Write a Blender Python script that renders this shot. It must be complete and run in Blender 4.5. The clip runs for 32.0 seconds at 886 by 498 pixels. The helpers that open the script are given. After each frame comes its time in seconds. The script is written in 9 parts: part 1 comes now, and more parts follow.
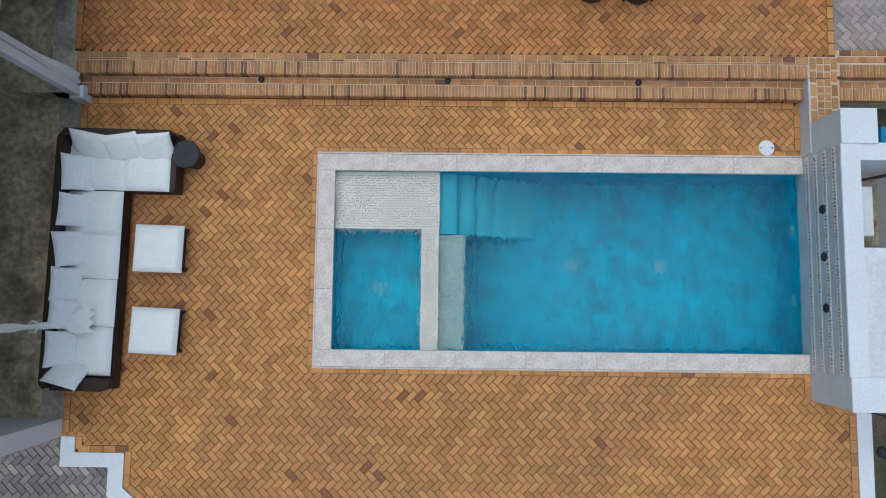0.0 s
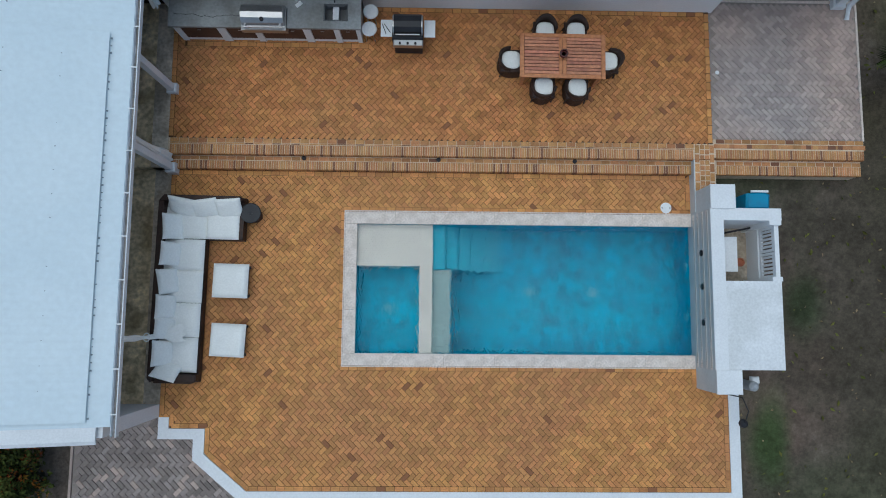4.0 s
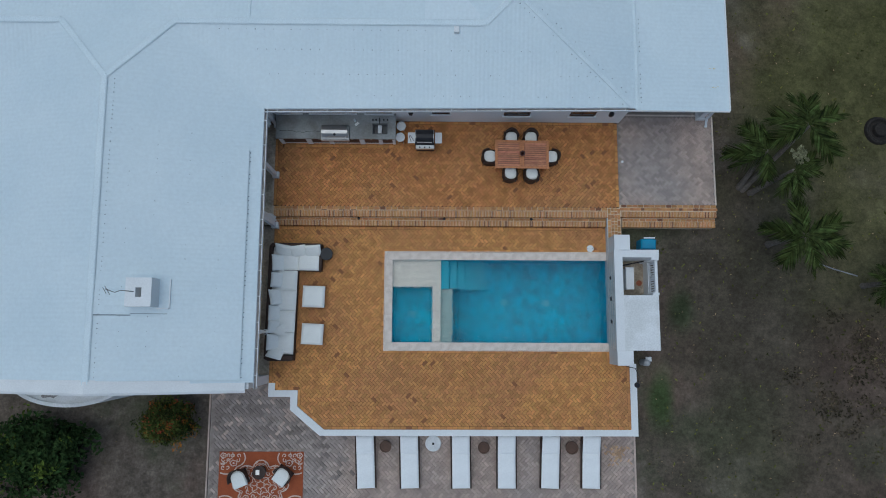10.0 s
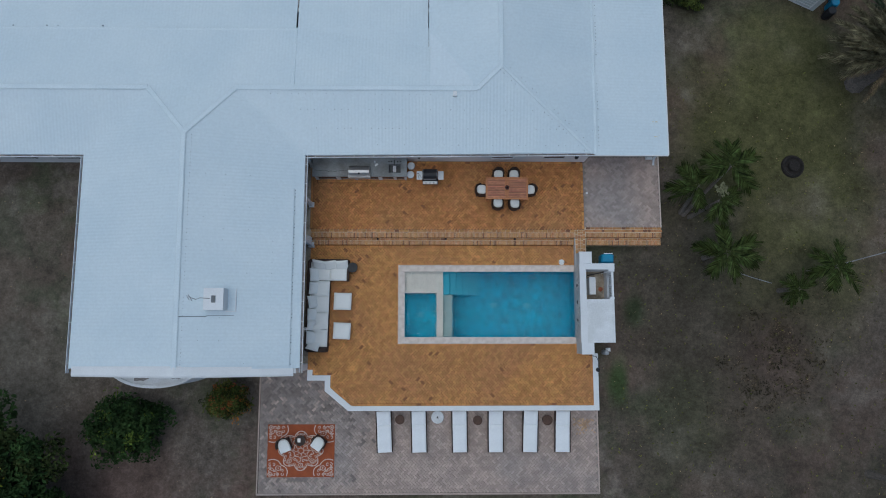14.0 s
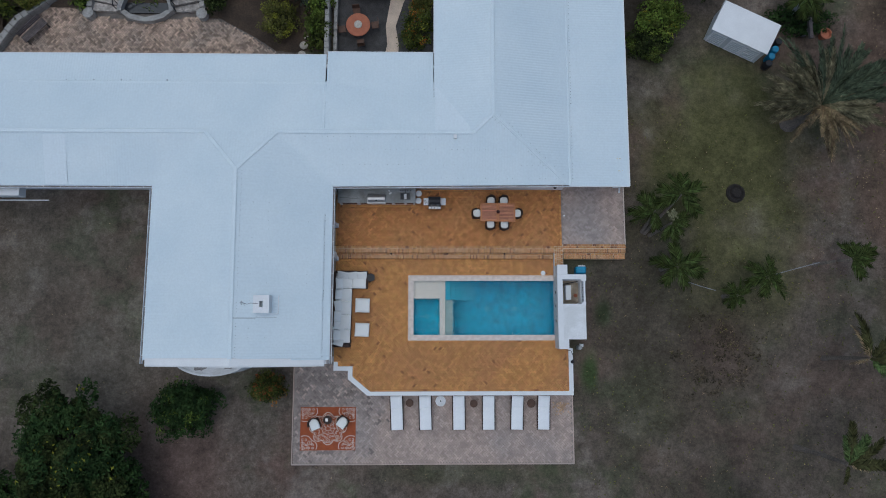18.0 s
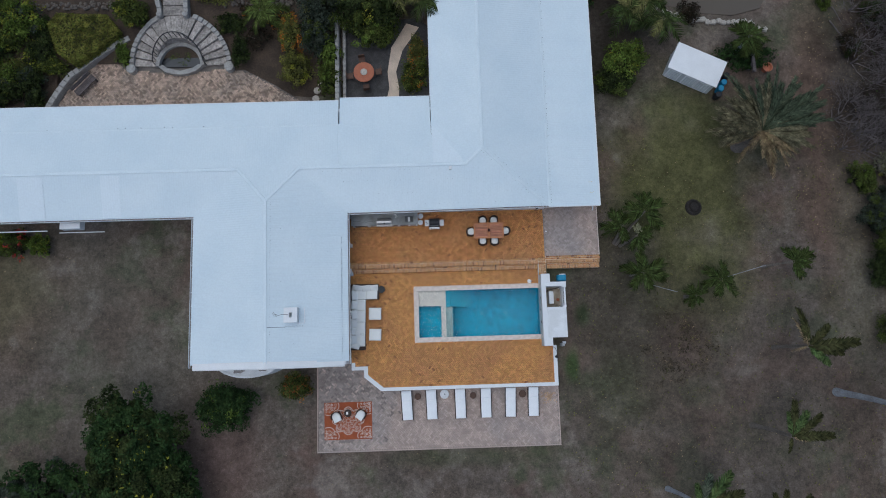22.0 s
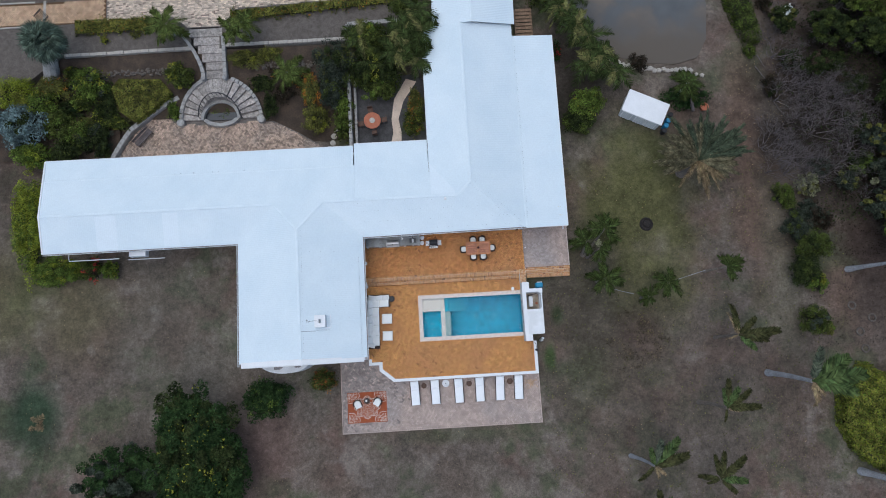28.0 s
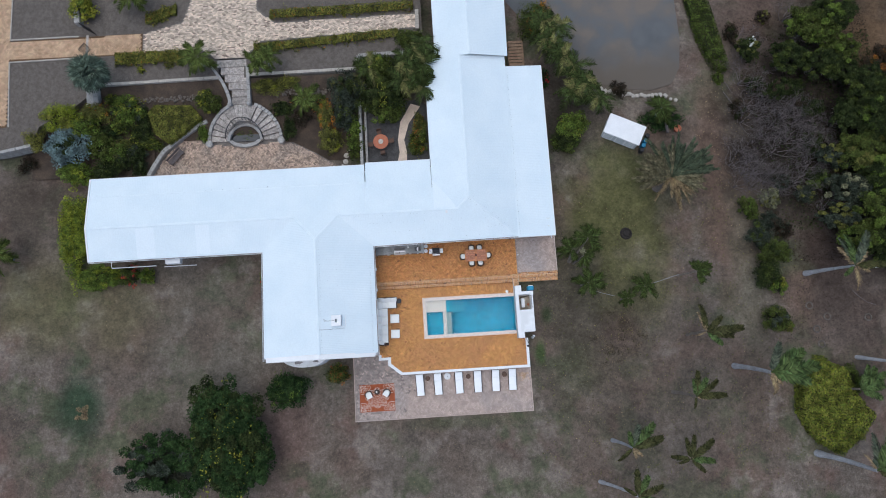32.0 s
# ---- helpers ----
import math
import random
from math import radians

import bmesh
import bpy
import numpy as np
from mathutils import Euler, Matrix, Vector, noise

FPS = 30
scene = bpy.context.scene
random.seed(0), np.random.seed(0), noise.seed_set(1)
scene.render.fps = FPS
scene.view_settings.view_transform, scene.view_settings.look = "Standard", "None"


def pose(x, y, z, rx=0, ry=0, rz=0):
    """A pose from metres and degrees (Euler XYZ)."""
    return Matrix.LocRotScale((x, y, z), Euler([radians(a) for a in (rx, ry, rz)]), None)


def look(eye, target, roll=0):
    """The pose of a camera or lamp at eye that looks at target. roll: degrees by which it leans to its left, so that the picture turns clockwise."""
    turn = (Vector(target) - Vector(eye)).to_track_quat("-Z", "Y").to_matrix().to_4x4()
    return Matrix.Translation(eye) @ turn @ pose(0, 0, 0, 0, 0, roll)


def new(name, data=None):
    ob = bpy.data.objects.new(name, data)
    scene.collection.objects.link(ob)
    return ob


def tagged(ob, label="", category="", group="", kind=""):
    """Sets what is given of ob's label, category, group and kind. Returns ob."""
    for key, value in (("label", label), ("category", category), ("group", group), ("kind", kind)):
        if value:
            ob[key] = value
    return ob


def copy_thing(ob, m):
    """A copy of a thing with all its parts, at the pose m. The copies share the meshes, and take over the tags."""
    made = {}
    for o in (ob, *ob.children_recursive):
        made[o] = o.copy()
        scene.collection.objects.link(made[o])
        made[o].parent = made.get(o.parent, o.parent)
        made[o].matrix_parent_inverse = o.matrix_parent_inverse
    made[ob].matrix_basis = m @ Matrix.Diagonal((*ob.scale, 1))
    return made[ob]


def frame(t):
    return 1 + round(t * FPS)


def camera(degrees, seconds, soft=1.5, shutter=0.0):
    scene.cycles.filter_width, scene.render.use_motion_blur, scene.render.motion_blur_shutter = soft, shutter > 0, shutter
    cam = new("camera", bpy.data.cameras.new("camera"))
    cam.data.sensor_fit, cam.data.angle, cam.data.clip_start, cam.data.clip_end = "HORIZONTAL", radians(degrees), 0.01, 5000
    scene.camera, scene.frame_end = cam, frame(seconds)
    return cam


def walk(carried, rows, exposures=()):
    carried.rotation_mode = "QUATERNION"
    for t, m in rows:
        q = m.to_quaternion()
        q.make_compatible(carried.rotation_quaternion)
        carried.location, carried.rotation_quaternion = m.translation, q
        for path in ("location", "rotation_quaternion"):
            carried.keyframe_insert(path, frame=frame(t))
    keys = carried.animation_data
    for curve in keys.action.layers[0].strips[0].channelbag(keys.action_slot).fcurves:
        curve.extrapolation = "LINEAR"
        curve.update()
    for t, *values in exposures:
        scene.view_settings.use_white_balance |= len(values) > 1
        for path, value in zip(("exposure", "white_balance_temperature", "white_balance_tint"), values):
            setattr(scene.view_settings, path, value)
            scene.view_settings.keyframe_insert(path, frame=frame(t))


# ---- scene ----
cam = camera(69.0, 32.0, soft=1.0)
ROWS = [
    (0, 2.264, 1.084, 11.099, 4.853, 0.391, 0.616),
    (0.5, 2.296, 1.025, 11.415, 4.960, 0.106, 0.599),
    (1, 2.293, 1.003, 11.823, 5.072, -0.162, 0.578),
    (1.5, 2.299, 1.026, 12.267, 5.195, -0.412, 0.559),
    (2, 2.308, 1.073, 12.785, 5.325, -0.628, 0.539),
    (2.5, 2.261, 1.118, 13.372, 5.458, -0.793, 0.519),
    (3, 2.219, 1.151, 14.012, 5.596, -0.911, 0.501),
    (3.5, 2.163, 1.196, 14.736, 5.744, -0.973, 0.483),
    (5.5, 1.989, 1.124, 17.695, 6.339, -1.031, 0.456),
    (6, 2.003, 1.094, 18.416, 6.508, -0.982, 0.457),
    (6.5, 2.049, 1.019, 19.148, 6.776, -0.864, 0.416),
    (7, 2.098, 0.949, 19.871, 7.024, -0.711, 0.324),
    (7.5, 2.098, 0.881, 20.606, 7.146, -0.622, 0.257),
    (8, 2.071, 0.868, 21.368, 7.189, -0.612, 0.205),
    (8.5, 2.001, 0.807, 22.121, 7.162, -0.630, 0.232),
    (9, 1.945, 0.746, 22.888, 7.154, -0.663, 0.312),
    (9.5, 1.932, 0.732, 23.586, 7.220, -0.666, 0.254),
    (10, 1.929, 0.691, 24.334, 7.295, -0.633, 0.225),
    (10.5, 1.928, 0.665, 25.135, 7.375, -0.572, 0.220),
    (11, 1.922, 0.629, 26.016, 7.428, -0.502, 0.169),
    (11.5, 1.925, 0.592, 26.808, 7.435, -0.477, 0.145),
    (12, 1.990, 0.607, 27.551, 7.360, -0.454, 0.127),
    (12.5, 2.033, 0.677, 28.327, 7.224, -0.389, 0.156),
    (13, 1.994, 0.709, 29.050, 7.095, -0.335, 0.241),
    (13.5, 1.845, 0.617, 29.915, 7.185, -0.576, 0.082),
    (14, 1.653, 0.537, 30.721, 7.319, -0.839, -0.040),
    (14.5, 1.532, 0.504, 31.541, 7.384, -1.008, -0.026),
    (16.5, 1.293, 0.553, 34.862, 7.151, -1.164, 0.006),
    (17, 1.304, 0.523, 35.647, 7.168, -1.140, -0.076),
    (17.5, 1.297, 0.498, 36.431, 7.218, -1.103, -0.071),
    (18, 1.307, 0.449, 37.250, 7.345, -1.030, -0.042),
    (18.5, 1.342, 0.379, 38.008, 7.516, -0.961, -0.062),
    (19, 1.367, 0.313, 38.695, 7.676, -0.930, -0.122),
    (19.5, 1.396, 0.290, 39.443, 7.825, -0.945, -0.184),
    (20, 1.353, 0.243, 40.162, 7.927, -0.917, -0.296),
    (20.5, 1.300, 0.194, 40.940, 7.984, -0.901, -0.568),
    (21, 1.300, 0.148, 41.732, 7.992, -0.895, -1.143),
    (21.5, 1.238, 0.142, 42.512, 7.999, -0.874, -1.452),
    (22, 1.196, 0.128, 43.356, 8.020, -0.861, -1.746),
    (22.5, 1.210, 0.095, 44.151, 8.031, -0.835, -2.156),
    (23, 1.218, 0.093, 44.883, 8.057, -0.785, -2.580),
    (23.5, 1.210, 0.077, 45.692, 8.055, -0.803, -2.930),
    (24, 1.159, 0.068, 46.531, 8.084, -0.826, -3.094),
    (24.5, 1.097, -0.015, 47.374, 8.102, -0.830, -3.272),
    (25, 1.038, -0.087, 48.223, 8.170, -0.798, -3.328),
    (25.5, 1.018, -0.187, 49.059, 8.268, -0.765, -3.337),
    (27.5, 1.125, -0.668, 52.142, 8.825, -0.731, -3.314),
    (28, 1.100, -0.789, 52.887, 8.931, -0.731, -3.323),
    (28.5, 1.021, -0.869, 53.744, 9.013, -0.793, -3.423),
    (29, 0.945, -0.954, 54.568, 9.068, -0.861, -3.476),
    (29.5, 0.877, -1.059, 55.353, 9.132, -0.897, -3.506),
    (30, 0.829, -1.190, 56.139, 9.204, -0.910, -3.529),
    (30.5, 0.830, -1.322, 56.940, 9.282, -0.931, -3.529),
    (31, 0.743, -1.440, 57.742, 9.337, -0.907, -3.538),
    (31.5, 0.663, -1.519, 58.533, 9.387, -0.915, -3.547),
    (32, 0.583, -1.575, 59.234, 9.410, -0.946, -3.511),
]
walk(cam, [(t, pose(x, y, z, rx, ry, rz)) for t, x, y, z, rx, ry, rz in ROWS], ((0, 0.05, 5720, 0), (3.5, -0.07, 5640, -2.5), (6, -0.18, 5650, -1.5), (9, -0.36, 5640, -1.5), (13, -0.46, 5670, 0), (17, -0.38, 5740, 3), (20, -0.3, 5770, 4), (25, 0.0, 5800, 4.5), (28, 0.18, 5880, 5.8), (31, 0.25, 5960, 6.5), (32, 0.34, 5970, 6.5)))

# ---- world and light: an overcast sky with a broad soft sun ----
world = bpy.data.worlds.new("overcast_sky")
scene.world = world
world.use_nodes = True
wn = world.node_tree.nodes
sky = wn.new("ShaderNodeTexSky")
sky.sky_type = "NISHITA"
sky.sun_disc = False
sky.sun_elevation = radians(72)
sky.sun_rotation = radians(215)
sky.air_density, sky.dust_density, sky.ozone_density = 1.0, 3.0, 1.5
wn["Background"].inputs["Strength"].default_value = 0.1
world.node_tree.links.new(sky.outputs["Color"], wn["Background"].inputs["Color"])
sun_data = bpy.data.lights.new("sun", "SUN")
sun_data.energy, sun_data.angle, sun_data.color = 1.25, radians(80), (1.0, 0.96, 0.9)
sun = new("sun", sun_data)
sun.matrix_world = look((-5, 12, 28), (0, 0, 0))


# ---- materials ----
def mat(name, c1, c2=None, scale=2.0, rough=0.7, metal=0.0, bump=0.15, fine=60.0, vary=0.25, rand="", rvar=0.3, c3=None, scale3=0.3, spec=0.4, dist=0.01, hvar=0.006, odd=0.0, odd_c=(0.27, 0.115, 0.05)):
    """A surface of two or three colours in broad and fine noise, with relief and roughness that follow them."""
    m = bpy.data.materials.new(name)
    m.use_nodes = True
    n, link = m.node_tree.nodes, m.node_tree.links.new
    p = n["Principled BSDF"]
    where = n.new("ShaderNodeNewGeometry").outputs["Position"] if rand == "object" else n.new("ShaderNodeTexCoord").outputs["Object"]

    def noise_of(size, detail=4.0):
        t = n.new("ShaderNodeTexNoise")
        t.inputs["Scale"].default_value, t.inputs["Detail"].default_value = size, detail
        link(where, t.inputs["Vector"])
        return t.outputs["Fac"]

    def ramp(fac, lo, hi):
        r = n.new("ShaderNodeMapRange")
        r.inputs["From Min"].default_value, r.inputs["From Max"].default_value = lo, hi
        link(fac, r.inputs["Value"])
        return r.outputs["Result"]

    def mix(fac, a, b, kind="MIX"):
        x = n.new("ShaderNodeMix")
        x.data_type, x.blend_type = "RGBA", kind
        for slot, v in ((0, fac), (6, a), (7, b)):
            if isinstance(v, (float, int)):
                x.inputs[slot].default_value = v
            elif isinstance(v, tuple):
                x.inputs[slot].default_value = (*v, 1)
            else:
                link(v, x.inputs[slot])
        return x.outputs[2]

    c2 = c2 or tuple(v * 0.8 for v in c1)
    colour = mix(ramp(noise_of(scale), 0.35, 0.65), c1, c2)
    if c3:
        colour = mix(ramp(noise_of(scale3, 6.0), 0.45, 0.62), colour, c3)
    grain = noise_of(fine, 3.0)
    value = n.new("ShaderNodeMapRange")
    value.inputs["From Min"].default_value, value.inputs["From Max"].default_value = 0.3, 0.7
    value.inputs["To Min"].default_value, value.inputs["To Max"].default_value = 1 - vary, 1 + vary
    link(grain, value.inputs["Value"])
    hsv = n.new("ShaderNodeHueSaturation")
    link(colour, hsv.inputs["Color"])
    link(value.outputs["Result"], hsv.inputs["Value"])
    last = hsv.outputs["Color"]
    if rand:
        src = n.new("ShaderNodeObjectInfo").outputs["Random"] if rand == "object" else n.new("ShaderNodeNewGeometry").outputs["Random Per Island"]
        h2 = n.new("ShaderNodeHueSaturation")
        v2 = n.new("ShaderNodeMapRange")
        v2.inputs["To Min"].default_value, v2.inputs["To Max"].default_value = 1 - rvar, 1 + rvar
        link(src, v2.inputs["Value"])
        link(v2.outputs["Result"], h2.inputs["Value"])
        w = n.new("ShaderNodeTexWhiteNoise")
        w.noise_dimensions = "1D"
        link(src, w.inputs["W"])
        v3 = n.new("ShaderNodeMapRange")
        v3.inputs["To Min"].default_value, v3.inputs["To Max"].default_value = 0.5 - hvar, 0.5 + hvar
        link(w.outputs["Value"], v3.inputs["Value"])
        link(v3.outputs["Result"], h2.inputs["Hue"])
        link(last, h2.inputs["Color"])
        last = h2.outputs["Color"]
        if odd:
            w2 = n.new("ShaderNodeTexWhiteNoise")
            w2.noise_dimensions = "1D"
            far_ = n.new("ShaderNodeMath")
            far_.operation = "MULTIPLY"
            far_.inputs[1].default_value = 37.7
            link(src, far_.inputs[0])
            link(far_.outputs["Value"], w2.inputs["W"])
            few = n.new("ShaderNodeMath")
            few.operation = "LESS_THAN"
            few.inputs[1].default_value = odd
            link(w2.outputs["Value"], few.inputs[0])
            last = mix(few.outputs["Value"], last, odd_c)
    link(last, p.inputs["Base Color"])
    rr = n.new("ShaderNodeMapRange")
    rr.inputs["To Min"].default_value, rr.inputs["To Max"].default_value = max(0.02, rough - 0.12), min(1, rough + 0.12)
    link(grain, rr.inputs["Value"])
    link(rr.outputs["Result"], p.inputs["Roughness"])
    p.inputs["Metallic"].default_value = metal
    p.inputs["Specular IOR Level"].default_value = spec
    if bump:
        b = n.new("ShaderNodeBump")
        b.inputs["Strength"].default_value, b.inputs["Distance"].default_value = bump, dist
        link(grain, b.inputs["Height"])
        link(b.outputs["Normal"], p.inputs["Normal"])
    return m


def corrugated(name, across, c1, c2):
    """Painted corrugated sheet: ribs 76 mm apart across the axis given (0: x, 1: y), faint sheets and stains."""
    m = mat(name, c1, c2, scale=0.35, rough=0.42, metal=0.0, fine=9.0, vary=0.035, bump=0.0, spec=0.5)
    n, link = m.node_tree.nodes, m.node_tree.links.new
    tex = n["Texture Coordinate"]
    wave = n.new("ShaderNodeTexWave")
    wave.bands_direction = "XY"[across]
    wave.inputs["Scale"].default_value = 0.314 / 0.15
    wave.inputs["Distortion"].default_value = 0.0
    link(tex.outputs["Object"], wave.inputs["Vector"])
    b = n.new("ShaderNodeBump")
    b.inputs["Strength"].default_value, b.inputs["Distance"].default_value = 0.36, 0.015
    link(wave.outputs["Fac"], b.inputs["Height"])
    link(b.outputs["Normal"], n["Principled BSDF"].inputs["Normal"])
    return m


def lawn_material():
    """Dry grey-brown turf, thinner and greener in a few places, with tufts and bare specks."""
    m = mat("dry_lawn", (0.152, 0.127, 0.105), (0.112, 0.094, 0.078), scale=0.45, rough=1.0, fine=5.5, vary=0.14, c3=(0.112, 0.086, 0.068), scale3=0.09, bump=0.5, dist=0.05, spec=0.05)
    n, link = m.node_tree.nodes, m.node_tree.links.new
    p = n["Principled BSDF"]
    tex = n["Texture Coordinate"]
    last = p.inputs["Base Color"].links[0].from_socket
    for k, (size, lo, hi, colour) in enumerate(((0.13, 0.49, 0.63, (0.128, 0.088, 0.072)), (0.19, 0.5, 0.63, (0.086, 0.09, 0.056)), (0.3, 0.53, 0.68, (0.185, 0.155, 0.132)))):
        at = n.new("ShaderNodeMapping")
        at.inputs["Location"].default_value = (7.3 * k + 2, 11.9 * k, 0)
        link(tex.outputs["Object"], at.inputs["Vector"])
        t = n.new("ShaderNodeTexNoise")
        t.inputs["Scale"].default_value, t.inputs["Detail"].default_value, t.inputs["Roughness"].default_value = size, 6.0, 0.62
        link(at.outputs["Vector"], t.inputs["Vector"])
        ease = n.new("ShaderNodeMapRange")
        ease.interpolation_type = "SMOOTHSTEP"
        for slot, v in (("From Min", lo), ("From Max", hi), ("To Min", 0.0), ("To Max", 0.92)):
            ease.inputs[slot].default_value = v
        link(t.outputs["Fac"], ease.inputs["Value"])
        x_ = n.new("ShaderNodeMix")
        x_.data_type = "RGBA"
        x_.inputs[7].default_value = (*colour, 1)
        link(ease.outputs["Result"], x_.inputs[0])
        link(last, x_.inputs[6])
        last = x_.outputs[2]
    wob = n.new("ShaderNodeTexNoise")
    wob.inputs["Scale"].default_value, wob.inputs["Detail"].default_value = 0.35, 6.0
    link(tex.outputs["Object"], wob.inputs["Vector"])
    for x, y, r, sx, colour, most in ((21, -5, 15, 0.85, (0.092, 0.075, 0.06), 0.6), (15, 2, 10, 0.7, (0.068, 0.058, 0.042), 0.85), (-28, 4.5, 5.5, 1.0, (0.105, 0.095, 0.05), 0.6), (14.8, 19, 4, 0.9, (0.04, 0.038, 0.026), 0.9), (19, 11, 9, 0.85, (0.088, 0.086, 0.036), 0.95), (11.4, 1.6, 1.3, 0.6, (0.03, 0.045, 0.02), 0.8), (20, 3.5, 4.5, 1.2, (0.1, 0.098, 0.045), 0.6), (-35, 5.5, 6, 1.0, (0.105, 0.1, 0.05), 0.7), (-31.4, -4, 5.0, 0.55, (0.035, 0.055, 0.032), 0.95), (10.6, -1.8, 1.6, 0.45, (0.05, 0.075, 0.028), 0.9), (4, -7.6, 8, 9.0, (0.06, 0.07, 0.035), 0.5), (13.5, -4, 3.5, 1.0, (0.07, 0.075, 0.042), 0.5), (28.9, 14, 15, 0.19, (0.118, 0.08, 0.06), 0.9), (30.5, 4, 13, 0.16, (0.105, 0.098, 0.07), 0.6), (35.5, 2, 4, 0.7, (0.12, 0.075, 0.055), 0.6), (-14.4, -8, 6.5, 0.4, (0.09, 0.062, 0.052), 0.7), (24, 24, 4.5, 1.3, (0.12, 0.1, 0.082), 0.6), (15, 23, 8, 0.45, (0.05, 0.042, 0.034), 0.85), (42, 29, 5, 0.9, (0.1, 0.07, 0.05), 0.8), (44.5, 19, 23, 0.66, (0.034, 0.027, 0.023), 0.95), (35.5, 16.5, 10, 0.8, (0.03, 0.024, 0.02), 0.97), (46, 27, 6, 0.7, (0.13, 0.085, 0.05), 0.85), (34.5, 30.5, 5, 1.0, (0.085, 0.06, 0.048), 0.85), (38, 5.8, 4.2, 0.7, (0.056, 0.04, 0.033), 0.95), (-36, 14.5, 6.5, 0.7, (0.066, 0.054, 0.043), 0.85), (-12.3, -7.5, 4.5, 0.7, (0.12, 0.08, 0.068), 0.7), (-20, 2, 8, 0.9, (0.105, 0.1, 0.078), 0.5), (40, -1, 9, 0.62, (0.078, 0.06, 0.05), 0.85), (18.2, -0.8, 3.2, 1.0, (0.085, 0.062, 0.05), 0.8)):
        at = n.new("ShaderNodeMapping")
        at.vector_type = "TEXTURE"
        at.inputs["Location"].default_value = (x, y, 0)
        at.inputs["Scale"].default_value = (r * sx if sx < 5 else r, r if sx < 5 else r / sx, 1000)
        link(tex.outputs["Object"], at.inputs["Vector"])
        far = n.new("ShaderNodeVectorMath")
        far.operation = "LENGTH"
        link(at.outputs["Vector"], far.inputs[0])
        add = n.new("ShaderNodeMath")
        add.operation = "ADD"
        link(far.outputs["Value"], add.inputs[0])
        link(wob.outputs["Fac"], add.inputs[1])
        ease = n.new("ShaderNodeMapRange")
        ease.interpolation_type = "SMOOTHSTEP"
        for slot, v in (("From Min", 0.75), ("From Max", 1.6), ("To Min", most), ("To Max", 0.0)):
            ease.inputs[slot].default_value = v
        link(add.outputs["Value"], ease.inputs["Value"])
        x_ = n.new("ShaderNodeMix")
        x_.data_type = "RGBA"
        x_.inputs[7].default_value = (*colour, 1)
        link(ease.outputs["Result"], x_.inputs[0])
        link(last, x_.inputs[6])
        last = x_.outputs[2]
    for size, lo, hi in ((1.6, 0.78, 1.22), (0.17, 0.82, 1.18), (0.55, 0.76, 1.24), (4.0, 0.74, 1.26), (11.0, 0.8, 1.2), (45.0, 0.84, 1.16)):
        t = n.new("ShaderNodeTexNoise")
        t.inputs["Scale"].default_value, t.inputs["Detail"].default_value, t.inputs["Roughness"].default_value = size, 5.0, 0.7
        link(tex.outputs["Object"], t.inputs["Vector"])
        ease = n.new("ShaderNodeMapRange")
        for slot, v in (("From Min", 0.3), ("From Max", 0.7), ("To Min", lo), ("To Max", hi)):
            ease.inputs[slot].default_value = v
        link(t.outputs["Fac"], ease.inputs["Value"])
        h = n.new("ShaderNodeHueSaturation")
        link(last, h.inputs["Color"])
        link(ease.outputs["Result"], h.inputs["Value"])
        last = h.outputs["Color"]
    link(last, p.inputs["Base Color"])
    return m


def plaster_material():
    """Blue pool plaster, with streaks of rippled underwater light mixed into its colour."""
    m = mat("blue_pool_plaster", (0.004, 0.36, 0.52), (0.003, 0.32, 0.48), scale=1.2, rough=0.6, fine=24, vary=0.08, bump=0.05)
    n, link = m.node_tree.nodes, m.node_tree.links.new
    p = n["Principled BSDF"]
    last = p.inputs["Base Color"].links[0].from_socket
    # lighter and darker streaks stand in for ripple light on the basin
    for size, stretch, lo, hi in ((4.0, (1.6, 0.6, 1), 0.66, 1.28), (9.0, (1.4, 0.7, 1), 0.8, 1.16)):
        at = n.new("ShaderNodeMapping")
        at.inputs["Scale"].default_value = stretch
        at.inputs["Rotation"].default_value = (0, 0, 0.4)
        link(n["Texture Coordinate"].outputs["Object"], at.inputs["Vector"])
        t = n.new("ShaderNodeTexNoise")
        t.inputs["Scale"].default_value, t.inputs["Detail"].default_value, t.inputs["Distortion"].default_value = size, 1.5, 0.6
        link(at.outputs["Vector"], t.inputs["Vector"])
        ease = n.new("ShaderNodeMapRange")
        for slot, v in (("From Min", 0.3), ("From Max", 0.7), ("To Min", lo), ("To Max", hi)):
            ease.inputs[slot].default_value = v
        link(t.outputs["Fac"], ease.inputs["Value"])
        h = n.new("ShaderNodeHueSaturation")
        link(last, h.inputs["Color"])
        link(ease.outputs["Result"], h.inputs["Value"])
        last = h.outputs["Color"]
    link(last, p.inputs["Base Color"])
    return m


BRICK = dict(scale=3.0, rough=0.75, fine=45.0, vary=0.2, bump=0.5, c3=(0.49, 0.23, 0.085), scale3=0.3)
M = {}
M["brick"] = mat("brick", (0.63, 0.305, 0.098), (0.5, 0.232, 0.073), rand="island", rvar=0.18, hvar=0.006, odd=0.012, **BRICK)
M["brick_part"] = mat("brick_piece", (0.63, 0.305, 0.098), (0.5, 0.232, 0.073), rand="object", rvar=0.18, hvar=0.006, odd=0.012, **BRICK)
M["brick_red"] = mat("redder_brick", (0.57, 0.25, 0.082), (0.45, 0.19, 0.06), rand="island", rvar=0.2, hvar=0.006, odd=0.014, **BRICK)
M["brick_red_part"] = mat("redder_brick_piece", (0.57, 0.25, 0.082), (0.45, 0.19, 0.06), rand="object", rvar=0.2, hvar=0.006, odd=0.014, **BRICK)
